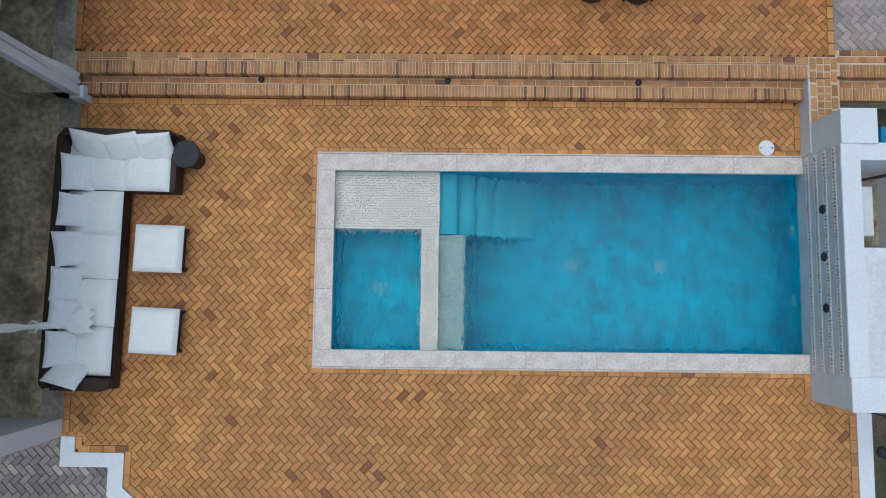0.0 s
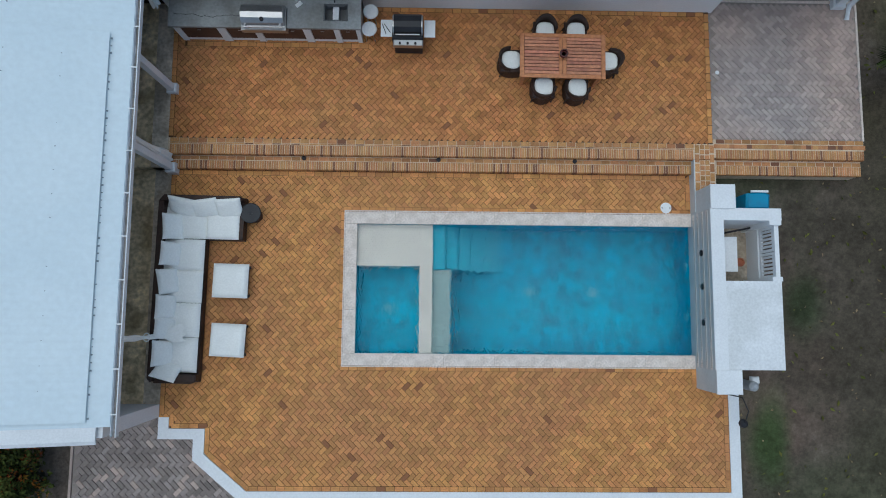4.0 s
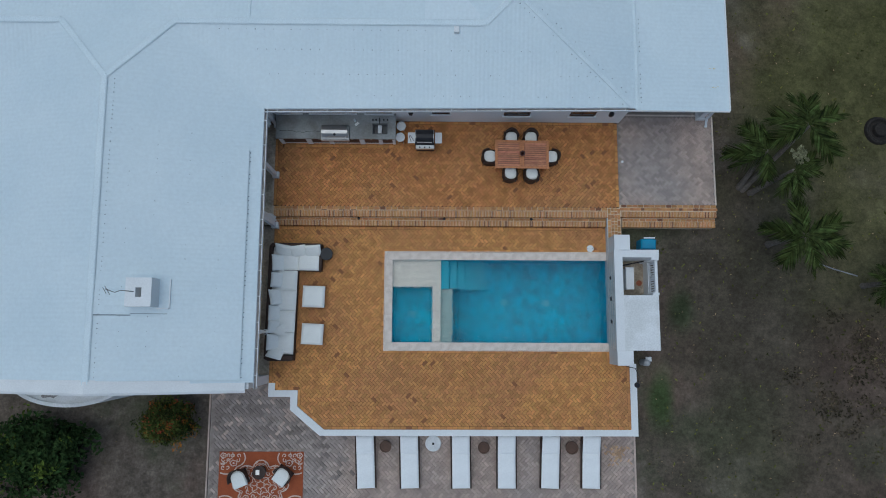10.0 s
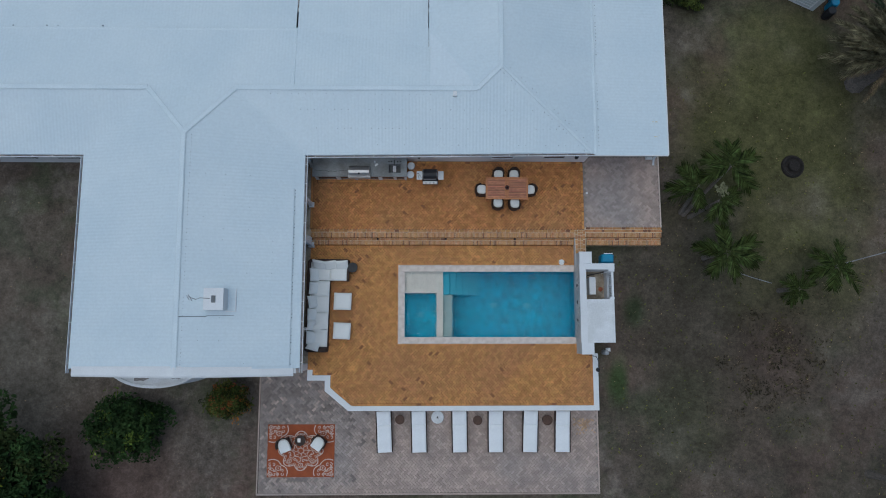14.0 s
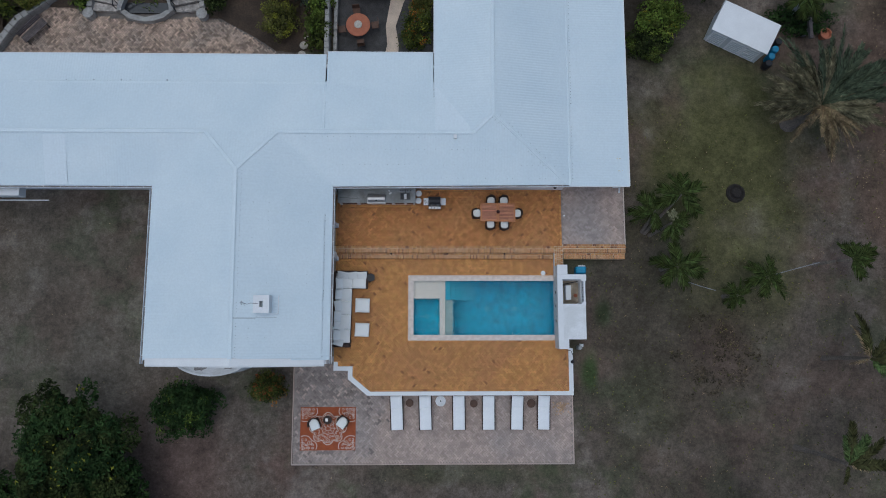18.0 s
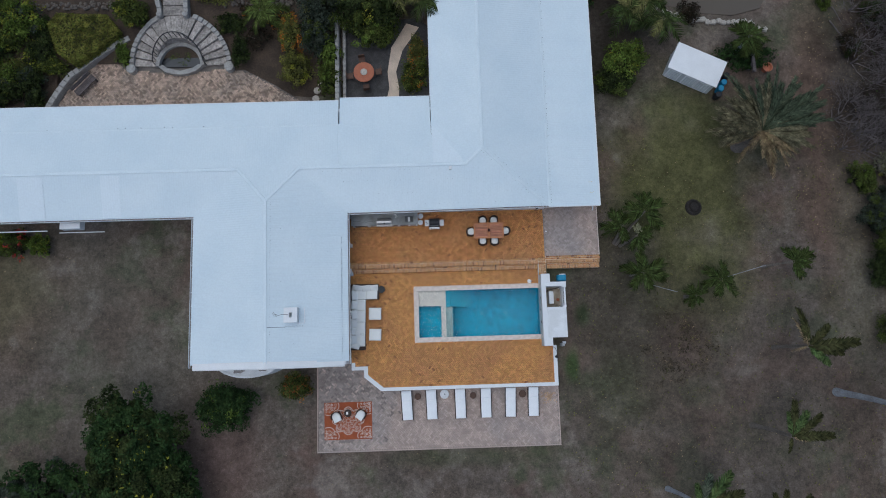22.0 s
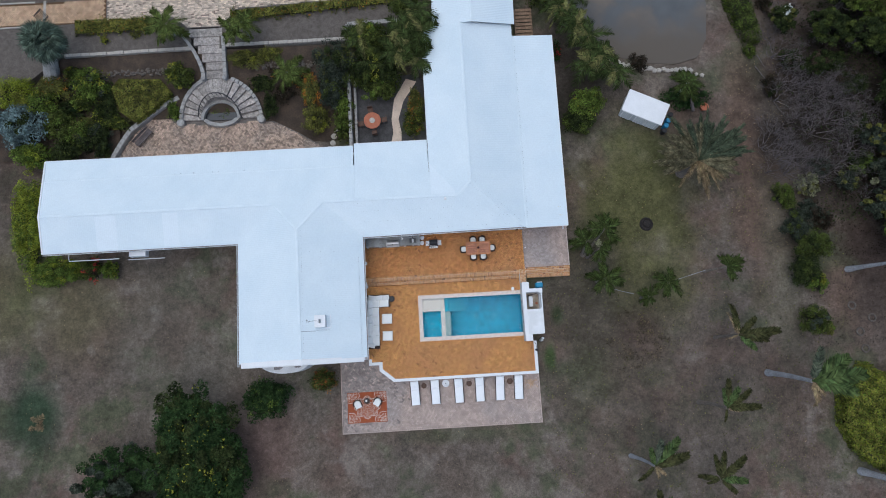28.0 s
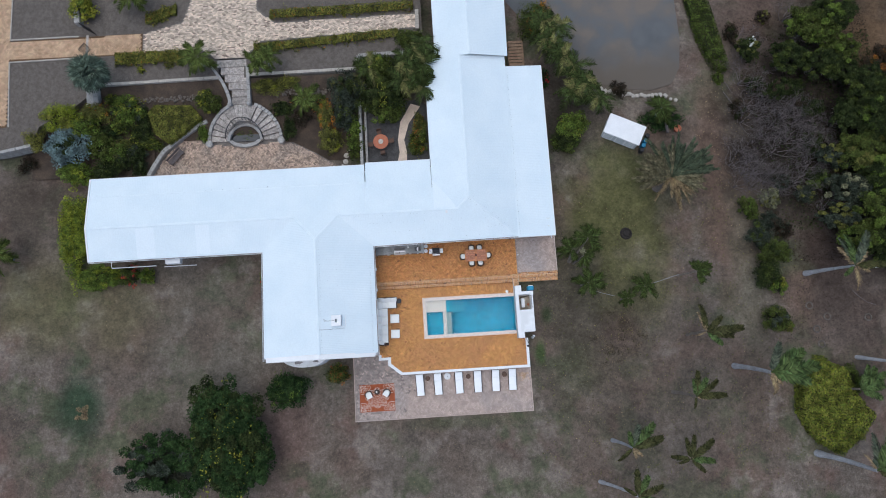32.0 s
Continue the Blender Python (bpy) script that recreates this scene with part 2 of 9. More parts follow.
M["edge_brick"] = mat("edge_brick", (0.51, 0.262, 0.108), (0.41, 0.195, 0.078), scale=3, rough=0.8, fine=40, vary=0.2, rand="island", rvar=0.22, hvar=0.01, odd=0.07, odd_c=(0.2, 0.092, 0.052))
M["edge_part"] = mat("edge_brick_piece", (0.51, 0.262, 0.108), (0.41, 0.195, 0.078), scale=3, rough=0.8, fine=40, vary=0.2, rand="object", rvar=0.22, hvar=0.01, odd=0.07, odd_c=(0.2, 0.092, 0.052))
M["joint"] = mat("sand_joint", (0.13, 0.07, 0.03), (0.09, 0.05, 0.025), scale=4, rough=0.95, vary=0.3)
M["brick_pale"] = mat("pale_orange_brick", (0.52, 0.36, 0.23), (0.44, 0.29, 0.18), scale=1.5, rough=0.85, fine=30, vary=0.15, rand="island", rvar=0.22)
M["mortar"] = mat("pale_mortar", (0.68, 0.54, 0.39), (0.56, 0.43, 0.3), scale=5, rough=0.95, vary=0.2)
M["paver"] = mat("grey_paver", (0.515, 0.405, 0.35), (0.415, 0.325, 0.28), scale=1.6, rough=0.85, fine=40, vary=0.15, rand="island", rvar=0.17, c3=(0.38, 0.325, 0.3), scale3=0.22)
M["paver_part"] = mat("grey_paver_piece", (0.515, 0.405, 0.35), (0.415, 0.325, 0.28), scale=1.6, rough=0.85, fine=40, vary=0.15, rand="object", rvar=0.17, c3=(0.38, 0.325, 0.3), scale3=0.22)
M["buff_paver"] = mat("buff_paver", (0.48, 0.355, 0.27), (0.38, 0.28, 0.215), scale=1.2, rough=0.88, fine=30, vary=0.18, rand="island", rvar=0.42, odd=0.06, odd_c=(0.2, 0.15, 0.12), c3=(0.33, 0.26, 0.21), scale3=0.5)
M["path_paver"] = mat("path_paver", (0.6, 0.49, 0.385), (0.48, 0.39, 0.305), scale=1.2, rough=0.88, fine=30, vary=0.18, rand="island", rvar=0.4, odd=0.05, odd_c=(0.24, 0.18, 0.145))
M["stair_stone"] = mat("stair_stone", (0.42, 0.38, 0.345), (0.25, 0.225, 0.205), scale=3.4, rough=0.9, fine=9, vary=0.35, bump=0.5, rand="object", rvar=0.2)
M["paver_dark"] = mat("charcoal_paver", (0.32, 0.27, 0.245), (0.25, 0.21, 0.19), scale=1.6, rough=0.85, fine=40, vary=0.15, rand="island", rvar=0.25)
M["paver_joint"] = mat("paver_joint", (0.17, 0.15, 0.135), (0.12, 0.105, 0.095), scale=3, rough=0.95)
M["paver_joint_pale"] = mat("pale_paver_joint", (0.34, 0.29, 0.26), (0.27, 0.23, 0.205), scale=3, rough=0.95)
M["roof_x"] = corrugated("roof_sheet_ns", 0, (0.68, 0.765, 0.81), (0.63, 0.725, 0.78))
M["roof_y"] = corrugated("roof_sheet_ew", 1, (0.68, 0.765, 0.81), (0.63, 0.725, 0.78))
M["screw"] = mat("grey_screw", (0.2, 0.25, 0.29), (0.15, 0.19, 0.22), rough=0.6, bump=0)
M["ridge"] = mat("ridge_cap_paint", (0.7, 0.785, 0.83), (0.65, 0.74, 0.79), scale=1.2, rough=0.45, fine=20, vary=0.06)
M["lounger_cloth"] = mat("blue_white_canvas", (0.86, 0.87, 0.88), (0.83, 0.84, 0.85), scale=2, rough=0.9, fine=25, vary=0.04, bump=0.2)
M["gutter_dirt"] = mat("gutter_dirt", (0.3, 0.28, 0.27), (0.2, 0.185, 0.175), scale=3, rough=0.9, fine=20, vary=0.25)
M["sink_steel"] = mat("dull_sink_steel", (0.12, 0.125, 0.13), (0.09, 0.092, 0.096), scale=4, rough=0.55, fine=30, vary=0.12)
M["white"] = mat("white_paint", (0.79, 0.8, 0.81), (0.75, 0.76, 0.77), scale=1.5, rough=0.6, fine=25, vary=0.05, bump=0.08)
M["white_stained"] = mat("stained_white_paint", (0.8, 0.81, 0.82), (0.74, 0.75, 0.76), scale=2, rough=0.7, fine=18, vary=0.08, c3=(0.69, 0.7, 0.7), scale3=1.3, bump=0.15)
M["grey_paint"] = mat("pale_grey_paint", (0.56, 0.59, 0.6), (0.5, 0.53, 0.545), scale=1.2, rough=0.65, fine=25, vary=0.06)
M["fascia"] = mat("white_gutter_paint", (0.76, 0.79, 0.82), (0.7, 0.73, 0.76), scale=1.2, rough=0.45, fine=30, vary=0.06)
M["concrete"] = mat("porch_concrete", (0.8, 0.66, 0.42), (0.62, 0.5, 0.31), scale=2.4, rough=0.8, fine=9, vary=0.35, c3=(0.36, 0.28, 0.16), scale3=1.4)
M["concrete_pale"] = mat("worn_pale_concrete", (0.62, 0.54, 0.44), (0.46, 0.39, 0.3), scale=2.2, rough=0.85, fine=14, vary=0.22, c3=(0.3, 0.25, 0.19), scale3=1.6)
M["coping"] = mat("stone_coping", (0.76, 0.67, 0.6), (0.67, 0.58, 0.51), scale=5, rough=0.7, fine=22, vary=0.14, c3=(0.65, 0.56, 0.49), scale3=4.5)
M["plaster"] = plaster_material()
# the lighter look of shallow water put into the basin plaster's colour
M["plaster_step"] = mat("shallow_step_plaster", (0.04, 0.4, 0.53), (0.025, 0.35, 0.48), scale=3, rough=0.6, fine=16, vary=0.14)
M["plaster_pale"] = mat("pale_blue_plastic", (0.12, 0.42, 0.52), (0.1, 0.38, 0.48), scale=4, rough=0.5, vary=0.05)
M["roof_new"] = corrugated("newer_roof_sheet", 0, (0.71, 0.79, 0.84), (0.69, 0.77, 0.82))
M["pebble"] = mat("white_pebble_tile", (0.75, 0.69, 0.63), (0.68, 0.62, 0.57), scale=4, rough=0.5, fine=50, vary=0.1)
M["pebble_dark"] = mat("grey_pebble", (0.13, 0.125, 0.115), (0.2, 0.19, 0.175), scale=4, rough=0.5, fine=50, vary=0.1)
M["tile_grey"] = mat("grey_wall_tile", (0.5, 0.51, 0.52), (0.42, 0.43, 0.44), scale=2, rough=0.4, fine=40, vary=0.12)
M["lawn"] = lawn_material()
M["wicker"] = mat("dark_wicker", (0.05, 0.026, 0.018), (0.03, 0.017, 0.013), scale=8, rough=0.6, fine=90, vary=0.3, bump=0.5)
M["cloth"] = mat("white_canvas", (0.87, 0.875, 0.85), (0.83, 0.835, 0.81), scale=2, rough=0.9, fine=25, vary=0.04, bump=0.2)
M["teak"] = mat("red_teak", (0.53, 0.225, 0.095), (0.46, 0.18, 0.072), scale=3, rough=0.55, fine=14, vary=0.2)
M["dark_metal"] = mat("black_enamel", (0.016, 0.016, 0.02), (0.024, 0.024, 0.028), scale=4, rough=0.5, fine=30, vary=0.1, bump=0)
M["steel"] = mat("brushed_steel", (0.5, 0.5, 0.51), (0.45, 0.45, 0.46), scale=4, rough=0.42, metal=1.0, fine=50, vary=0.08, bump=0.05)
M["pebble_wet"] = mat("submerged_pebble_tile", (0.34, 0.46, 0.45), (0.29, 0.4, 0.4), scale=4, rough=0.5, fine=50, vary=0.12)
M["counter"] = mat("grey_worktop", (0.33, 0.34, 0.34), (0.27, 0.28, 0.28), scale=2, rough=0.5, fine=15, vary=0.12, c3=(0.22, 0.22, 0.21), scale3=1.4)
M["wood_dark"] = mat("brown_door_wood", (0.11, 0.058, 0.038), (0.075, 0.04, 0.027), scale=3, rough=0.6, fine=20, vary=0.2)
M["timber"] = mat("weathered_timber", (0.3, 0.2, 0.13), (0.2, 0.13, 0.085), scale=2.5, rough=0.85, fine=16, vary=0.3, bump=0.3)


def asphalt_material():
    """Grey asphalt that runs out under dust towards its south end."""
    m = mat("asphalt", (0.11, 0.115, 0.12), (0.09, 0.095, 0.1), scale=0.6, rough=0.9, fine=30, vary=0.15, c3=(0.155, 0.13, 0.11), scale3=0.3)
    n, link = m.node_tree.nodes, m.node_tree.links.new
    p = n["Principled BSDF"]
    tex = n["Texture Coordinate"]
    sep = n.new("ShaderNodeSeparateXYZ")
    link(tex.outputs["Object"], sep.inputs[0])
    wob = n.new("ShaderNodeTexNoise")
    wob.inputs["Scale"].default_value, wob.inputs["Detail"].default_value = 0.5, 6.0
    link(tex.outputs["Object"], wob.inputs["Vector"])
    far = n.new("ShaderNodeMath")
    far.operation, far.inputs[1].default_value = "MULTIPLY_ADD", 4.0
    link(wob.outputs["Fac"], far.inputs[0])
    link(sep.outputs["Y"], far.inputs[2])
    ease = n.new("ShaderNodeMapRange")
    ease.interpolation_type = "SMOOTHSTEP"
    for slot, v in (("From Min", 26.0), ("From Max", 30.5), ("To Min", 1.0), ("To Max", 0.0)):
        ease.inputs[slot].default_value = v
    link(far.outputs["Value"], ease.inputs["Value"])
    x = n.new("ShaderNodeMix")
    x.data_type = "RGBA"
    x.inputs[7].default_value = (0.112, 0.094, 0.076, 1)
    link(ease.outputs["Result"], x.inputs[0])
    link(p.inputs["Base Color"].links[0].from_socket, x.inputs[6])
    link(x.outputs[2], p.inputs["Base Color"])
    return m


M["asphalt"] = asphalt_material()
M["soil"] = mat("brown_soil", (0.082, 0.058, 0.041), (0.046, 0.034, 0.025), scale=0.9, rough=1, fine=14, vary=0.35, bump=0.7, dist=0.04)
M["gravel"] = mat("dark_gravel", (0.128, 0.11, 0.094), (0.092, 0.078, 0.067), scale=3, rough=0.95, fine=28, vary=0.45, bump=0.7)
M["court_gravel"] = mat("blue_grey_gravel", (0.075, 0.072, 0.072), (0.05, 0.048, 0.048), scale=3, rough=0.95, fine=28, vary=0.45, bump=0.7)
M["stone"] = mat("grey_stone", (0.37, 0.36, 0.34), (0.27, 0.26, 0.245), scale=2, rough=0.9, fine=14, vary=0.25, bump=0.5, rand="island", rvar=0.12)
M["pale_stone"] = mat("pale_stone", (0.45, 0.42, 0.37), (0.33, 0.3, 0.26), scale=2, rough=0.9, fine=14, vary=0.22, bump=0.5, rand="island", rvar=0.2)
M["blue_plastic"] = mat("blue_plastic", (0.02, 0.26, 0.44), (0.03, 0.2, 0.36), scale=3, rough=0.45, vary=0.06, bump=0)
M["terracotta"] = mat("terracotta", (0.42, 0.15, 0.08), (0.35, 0.12, 0.07), scale=3, rough=0.8, fine=25, vary=0.15)
M["rug"] = mat("rust_rug", (0.36, 0.095, 0.035), (0.3, 0.075, 0.03), scale=3, rough=0.95, fine=60, vary=0.18)
M["rug_light"] = mat("cream_rug_yarn", (0.66, 0.55, 0.48), (0.6, 0.48, 0.42), scale=5, rough=0.95, fine=60, vary=0.15)
M["trunk_pale"] = mat("pale_palm_bark", (0.27, 0.28, 0.3), (0.2, 0.2, 0.21), scale=2, rough=0.9, fine=12, vary=0.25, bump=0.5)
M["bark"] = mat("grey_bark", (0.16, 0.135, 0.115), (0.11, 0.095, 0.08), scale=2, rough=0.95, fine=14, vary=0.3, bump=0.6)
M["dead_wood"] = mat("grey_dead_wood", (0.155, 0.132, 0.13), (0.085, 0.072, 0.07), scale=2, rough=0.95, fine=14, vary=0.3)


def leaf(name, c1, c2, rvar=0.45):
    light = tuple(1.45 * max(a, b) for a, b in zip(c1, c2))
    deep = tuple(0.62 * min(a, b) for a, b in zip(c1, c2))
    return mat(name, deep, light, scale=1.5, rough=0.62, fine=6, vary=0.22, rand="island", rvar=rvar * 0.8, hvar=0.014, bump=0, spec=0.05)


M["leaf_dark"] = leaf("dark_leaf", (0.018, 0.036, 0.012), (0.028, 0.05, 0.016))
M["leaf_green"] = leaf("green_leaf", (0.072, 0.105, 0.02), (0.09, 0.125, 0.024), 0.6)
M["leaf_yellow"] = leaf("yellow_green_leaf", (0.15, 0.17, 0.02), (0.2, 0.2, 0.03))
M["leaf_olive"] = leaf("olive_leaf", (0.105, 0.105, 0.026), (0.085, 0.09, 0.028))
M["leaf_blue"] = leaf("silver_blue_leaf", (0.12, 0.17, 0.17), (0.1, 0.14, 0.14))
M["leaf_red"] = leaf("red_flower", (0.35, 0.04, 0.03), (0.25, 0.03, 0.03))
M["leaf_russet"] = leaf("russet_flower", (0.3, 0.07, 0.03), (0.2, 0.065, 0.025))
M["leaf_orange"] = leaf("orange_leaf", (0.28, 0.11, 0.02), (0.2, 0.1, 0.02))
# shade inside crowns and hedges, put into a near-black colour
M["leaf_heart"] = mat("inner_shade", (0.02, 0.022, 0.01), (0.012, 0.014, 0.007), scale=3, rough=0.95, fine=14, vary=0.4)
M["leaf_clip"] = leaf("clipped_olive_leaf", (0.165, 0.16, 0.036), (0.13, 0.13, 0.032), 0.5)
M["leaf_mid"] = leaf("mid_green_leaf", (0.042, 0.058, 0.014), (0.06, 0.074, 0.018), 0.65)
M["leaf_wood"] = leaf("deep_green_leaf", (0.02, 0.029, 0.01), (0.03, 0.04, 0.013), 0.65)
M["leaf_grey"] = leaf("grey_green_leaf", (0.04, 0.048, 0.034), (0.028, 0.036, 0.024), 0.6)
M["leaf_brown"] = leaf("dead_brown_leaf", (0.04, 0.029, 0.02), (0.028, 0.023, 0.015), 0.6)
M["leaf_weed"] = leaf("dead_weed", (0.088, 0.068, 0.045), (0.062, 0.056, 0.034), 0.6)
M["leaf_pale"] = leaf("pale_olive_leaf", (0.17, 0.17, 0.1), (0.12, 0.12, 0.07), 0.5)
M["palm_blue"] = leaf("blue_palm_leaflet", (0.1, 0.135, 0.1), (0.07, 0.098, 0.07), 0.7)
M["palm_areca"] = leaf("areca_leaflet", (0.04, 0.055, 0.017), (0.028, 0.04, 0.012), 0.75)
M["palm_areca_pale"] = leaf("pale_areca_leaflet", (0.125, 0.125, 0.045), (0.095, 0.095, 0.034), 0.6)
M["palm_date"] = leaf("date_palm_leaflet", (0.042, 0.058, 0.036), (0.06, 0.074, 0.046), 0.6)
M["leaf_lime"] = leaf("lime_leaf", (0.15, 0.18, 0.02), (0.17, 0.2, 0.024), 0.5)
M["palm_dry"] = leaf("olive_dry_leaflet", (0.15, 0.135, 0.08), (0.105, 0.1, 0.06), 0.55)
M["dark_earth"] = mat("dark_earth", (0.03, 0.025, 0.022), (0.02, 0.017, 0.015), scale=4, rough=1, fine=14, vary=0.4, bump=0.6)
M["palm_young"] = leaf("young_palm_leaflet", (0.028, 0.041, 0.012), (0.042, 0.057, 0.016), 0.85)
M["palm_green"] = leaf("palm_leaflet", (0.04, 0.064, 0.022), (0.058, 0.084, 0.028), 0.7)
M["palm_olive"] = leaf("olive_palm_leaflet", (0.046, 0.046, 0.018), (0.032, 0.036, 0.014), 0.6)
M["palm_grey"] = leaf("grey_palm_leaflet", (0.045, 0.06, 0.042), (0.065, 0.075, 0.05), 0.65)
M["palm_garden"] = leaf("garden_palm_leaflet", (0.048, 0.066, 0.017), (0.066, 0.085, 0.022), 0.85)
M["straw"] = leaf("dry_straw", (0.24, 0.18, 0.1), (0.16, 0.12, 0.07), 0.3)


def water_material():
    m = bpy.data.materials.new("pool_water")
    m.use_nodes = True
    n, link = m.node_tree.nodes, m.node_tree.links.new
    p = n["Principled BSDF"]
    p.inputs["Base Color"].default_value = (0.93, 0.98, 0.985, 1)
    p.inputs["Transmission Weight"].default_value = 1.0
    p.inputs["IOR"].default_value = 1.33
    p.inputs["Roughness"].default_value = 0.0
    tex = n.new("ShaderNodeTexCoord")
    # the spillway stirs the west end: wavelets there, calmer further on
    sep = n.new("ShaderNodeSeparateXYZ")
    link(tex.outputs["Object"], sep.inputs[0])
    calm = n.new("ShaderNodeMapRange")
    calm.interpolation_type = "SMOOTHSTEP"
    for slot, v in (("From Min", 1.6), ("From Max", 5.6), ("To Min", 1.0), ("To Max", 0.4)):
        calm.inputs[slot].default_value = v
    link(sep.outputs["X"], calm.inputs["Value"])
    last = None
    for size, far, stretch, power in ((1.6, 0.12, (1, 1, 1), 0.55), (3.4, 0.15, (2.2, 0.8, 1), 0.75), (8.0, 0.05, (1.8, 0.8, 1), 0.7)):
        at = n.new("ShaderNodeMapping")
        at.inputs["Scale"].default_value = stretch
        at.inputs["Rotation"].default_value = (0, 0, 0.25)
        link(tex.outputs["Object"], at.inputs["Vector"])
        t = n.new("ShaderNodeTexNoise")
        t.inputs["Scale"].default_value, t.inputs["Detail"].default_value, t.inputs["Distortion"].default_value = size, 2.5, 1.0
        link(at.outputs["Vector"], t.inputs["Vector"])
        b = n.new("ShaderNodeBump")
        b.inputs["Distance"].default_value = far
        k = n.new("ShaderNodeMath")
        k.operation = "MULTIPLY"
        k.inputs[1].default_value = power
        link(calm.outputs["Result"], k.inputs[0])
        link(k.outputs["Value"], b.inputs["Strength"])
        link(t.outputs["Fac"], b.inputs["Height"])
        if last:
            link(last, b.inputs["Normal"])
        last = b.outputs["Normal"]
    link(last, p.inputs["Normal"])
    return m


M["water"] = water_material()


def glass_material():
    m = mat("window_glass", (0.02, 0.022, 0.025), (0.03, 0.03, 0.032), rough=0.06, bump=0, vary=0.05, spec=0.6)
    return m


M["glass"] = glass_material()


# ---- mesh helpers ----
class Geo:
    """Gathers vertices and faces of one mesh."""

    def __init__(self):
        self.v, self.f = [], []

    def add(self, verts, faces):
        k = len(self.v)
        self.v.extend(tuple(p) for p in verts)
        self.f.extend(tuple(i + k for i in q) for q in faces)
        return self

    def prism(self, poly, z0, z1, chamfer=0.0):
        """An upright prism over a polygon (counter-clockwise); chamfer: a bevel round its top."""
        n = len(poly)
        rings = [[(x, y, z0) for x, y in poly]]
        if chamfer:
            rings.append([(x, y, z1 - chamfer) for x, y in poly])
            cx, cy = sum(p[0] for p in poly) / n, sum(p[1] for p in poly) / n
            inner = []
            for x, y in poly:
                d = math.hypot(x - cx, y - cy) or 1
                inner.append((x - (x - cx) / d * chamfer * 1.4, y - (y - cy) / d * chamfer * 1.4, z1))
            rings.append(inner)
        else:
            rings.append([(x, y, z1) for x, y in poly])
        verts = [p for r in rings for p in r]
        faces = [tuple(range(n - 1, -1, -1))]
        for r in range(len(rings) - 1):
            for i in range(n):
                j = (i + 1) % n
                faces.append((r * n + i, r * n + j, (r + 1) * n + j, (r + 1) * n + i))
        faces.append(tuple(range((len(rings) - 1) * n, len(rings) * n)))
        return self.add(verts, faces)

    def box(self, x0, x1, y0, y1, z0, z1, chamfer=0.0):
        return self.prism([(x0, y0), (x1, y0), (x1, y1), (x0, y1)], z0, z1, chamfer)

    def cyl(self, x, y, r, z0, z1, n=16, r1=None, chamfer=0.0):
        r1 = r if r1 is None else r1
        rings = [(r, z0)]
        if chamfer:
            rings += [(r1, z1 - chamfer), (r1 - chamfer, z1)]
        else:
            rings.append((r1, z1))
        return self.turned(x, y, rings, n)

    def turned(self, x, y, rings, n=16):
        """A solid of revolution from (radius, height) rings, closed at both ends."""
        verts, faces = [], []
        for r, z in rings:
            verts += [(x + r * math.cos(2 * math.pi * i / n), y + r * math.sin(2 * math.pi * i / n), z) for i in range(n)]
        faces.append(tuple(range(n - 1, -1, -1)))
        for k in range(len(rings) - 1):
            for i in range(n):
                j = (i + 1) % n
                faces.append((k * n + i, k * n + j, k * n + n + j, k * n + n + i))
        faces.append(tuple(range((len(rings) - 1) * n, len(rings) * n)))
        return self.add(verts, faces)

    def tube(self, path, radii, n=8):
        """A round bar along a path of points, with a radius for each."""
        pts = [Vector(p) for p in path]
        verts, faces = [], []
        for i, p in enumerate(pts):
            d = (pts[min(i + 1, len(pts) - 1)] - pts[max(i - 1, 0)]).normalized()
            side = d.cross(Vector((0, 0, 1)) if abs(d.z) < 0.9 else Vector((1, 0, 0))).normalized()
            up = side.cross(d)
            r = radii[i] if isinstance(radii, (list, tuple)) else radii
            verts += [p + side * r * math.cos(2 * math.pi * k / n) + up * r * math.sin(2 * math.pi * k / n) for k in range(n)]
        for i in range(len(pts) - 1):
            for k in range(n):
                j = (k + 1) % n
                faces.append((i * n + k, i * n + j, i * n + n + j, i * n + n + k))
        faces += [tuple(range(n - 1, -1, -1)), tuple(range(len(pts) * n - n, len(pts) * n))]
        return self.add(verts, faces)

    def moved(self, m):
        self.v = [tuple(m @ Vector(p)) for p in self.v]
        return self

    def mesh(self, name, material, smooth=False):
        me = bpy.data.meshes.new(name)
        me.from_pydata(self.v, [], self.f)
        me.materials.append(material)
        if smooth:
            me.polygons.foreach_set("use_smooth", [True] * len(me.polygons))
        return me

    def ob(self, name, material, parent=None, label="", smooth=False):
        o = new(name, self.mesh(name, material, smooth))
        if parent:
            o.parent = parent
        if label:
            o["label"] = label
        return o


def thing(name, label, category, group="", kind="", at=(0, 0, 0)):
    o = new(name)
    o.empty_display_size = 0.2
    o.location = at
    return tagged(o, label, category, group, kind)


def piece(name, mesh, parent, at, turn=0.0):
    o = new(name, mesh)
    o.parent = parent
    o.matrix_basis = Matrix.Translation(at) @ Matrix.Rotation(turn, 4, "Z")
    return o


def inside(x, y, poly):
    hit = False
    for i in range(len(poly)):
        (x0, y0), (x1, y1) = poly[i - 1], poly[i]
        if (y0 > y) != (y1 > y) and x < (x1 - x0) * (y - y0) / (y1 - y0) + x0:
            hit = not hit
    return hit


def smoothstep(a, b, x):
    t = min(1.0, max(0.0, (x - a) / (b - a)))
    return t * t * (3 - 2 * t)

# ---- ground ----
def ground_z(x, y):
    start = -4 + 3.6 * (smoothstep(-9, -6.8, x) - smoothstep(9.8, 12, x))
    z = -0.87 + 0.51 * smoothstep(start, 4, y)
    if -7 < x < 10 and -8 < y < -0.4:
        return -0.9
    return z + 0.04 * math.sin(x * 0.37 + 1) * math.cos(y * 0.29)


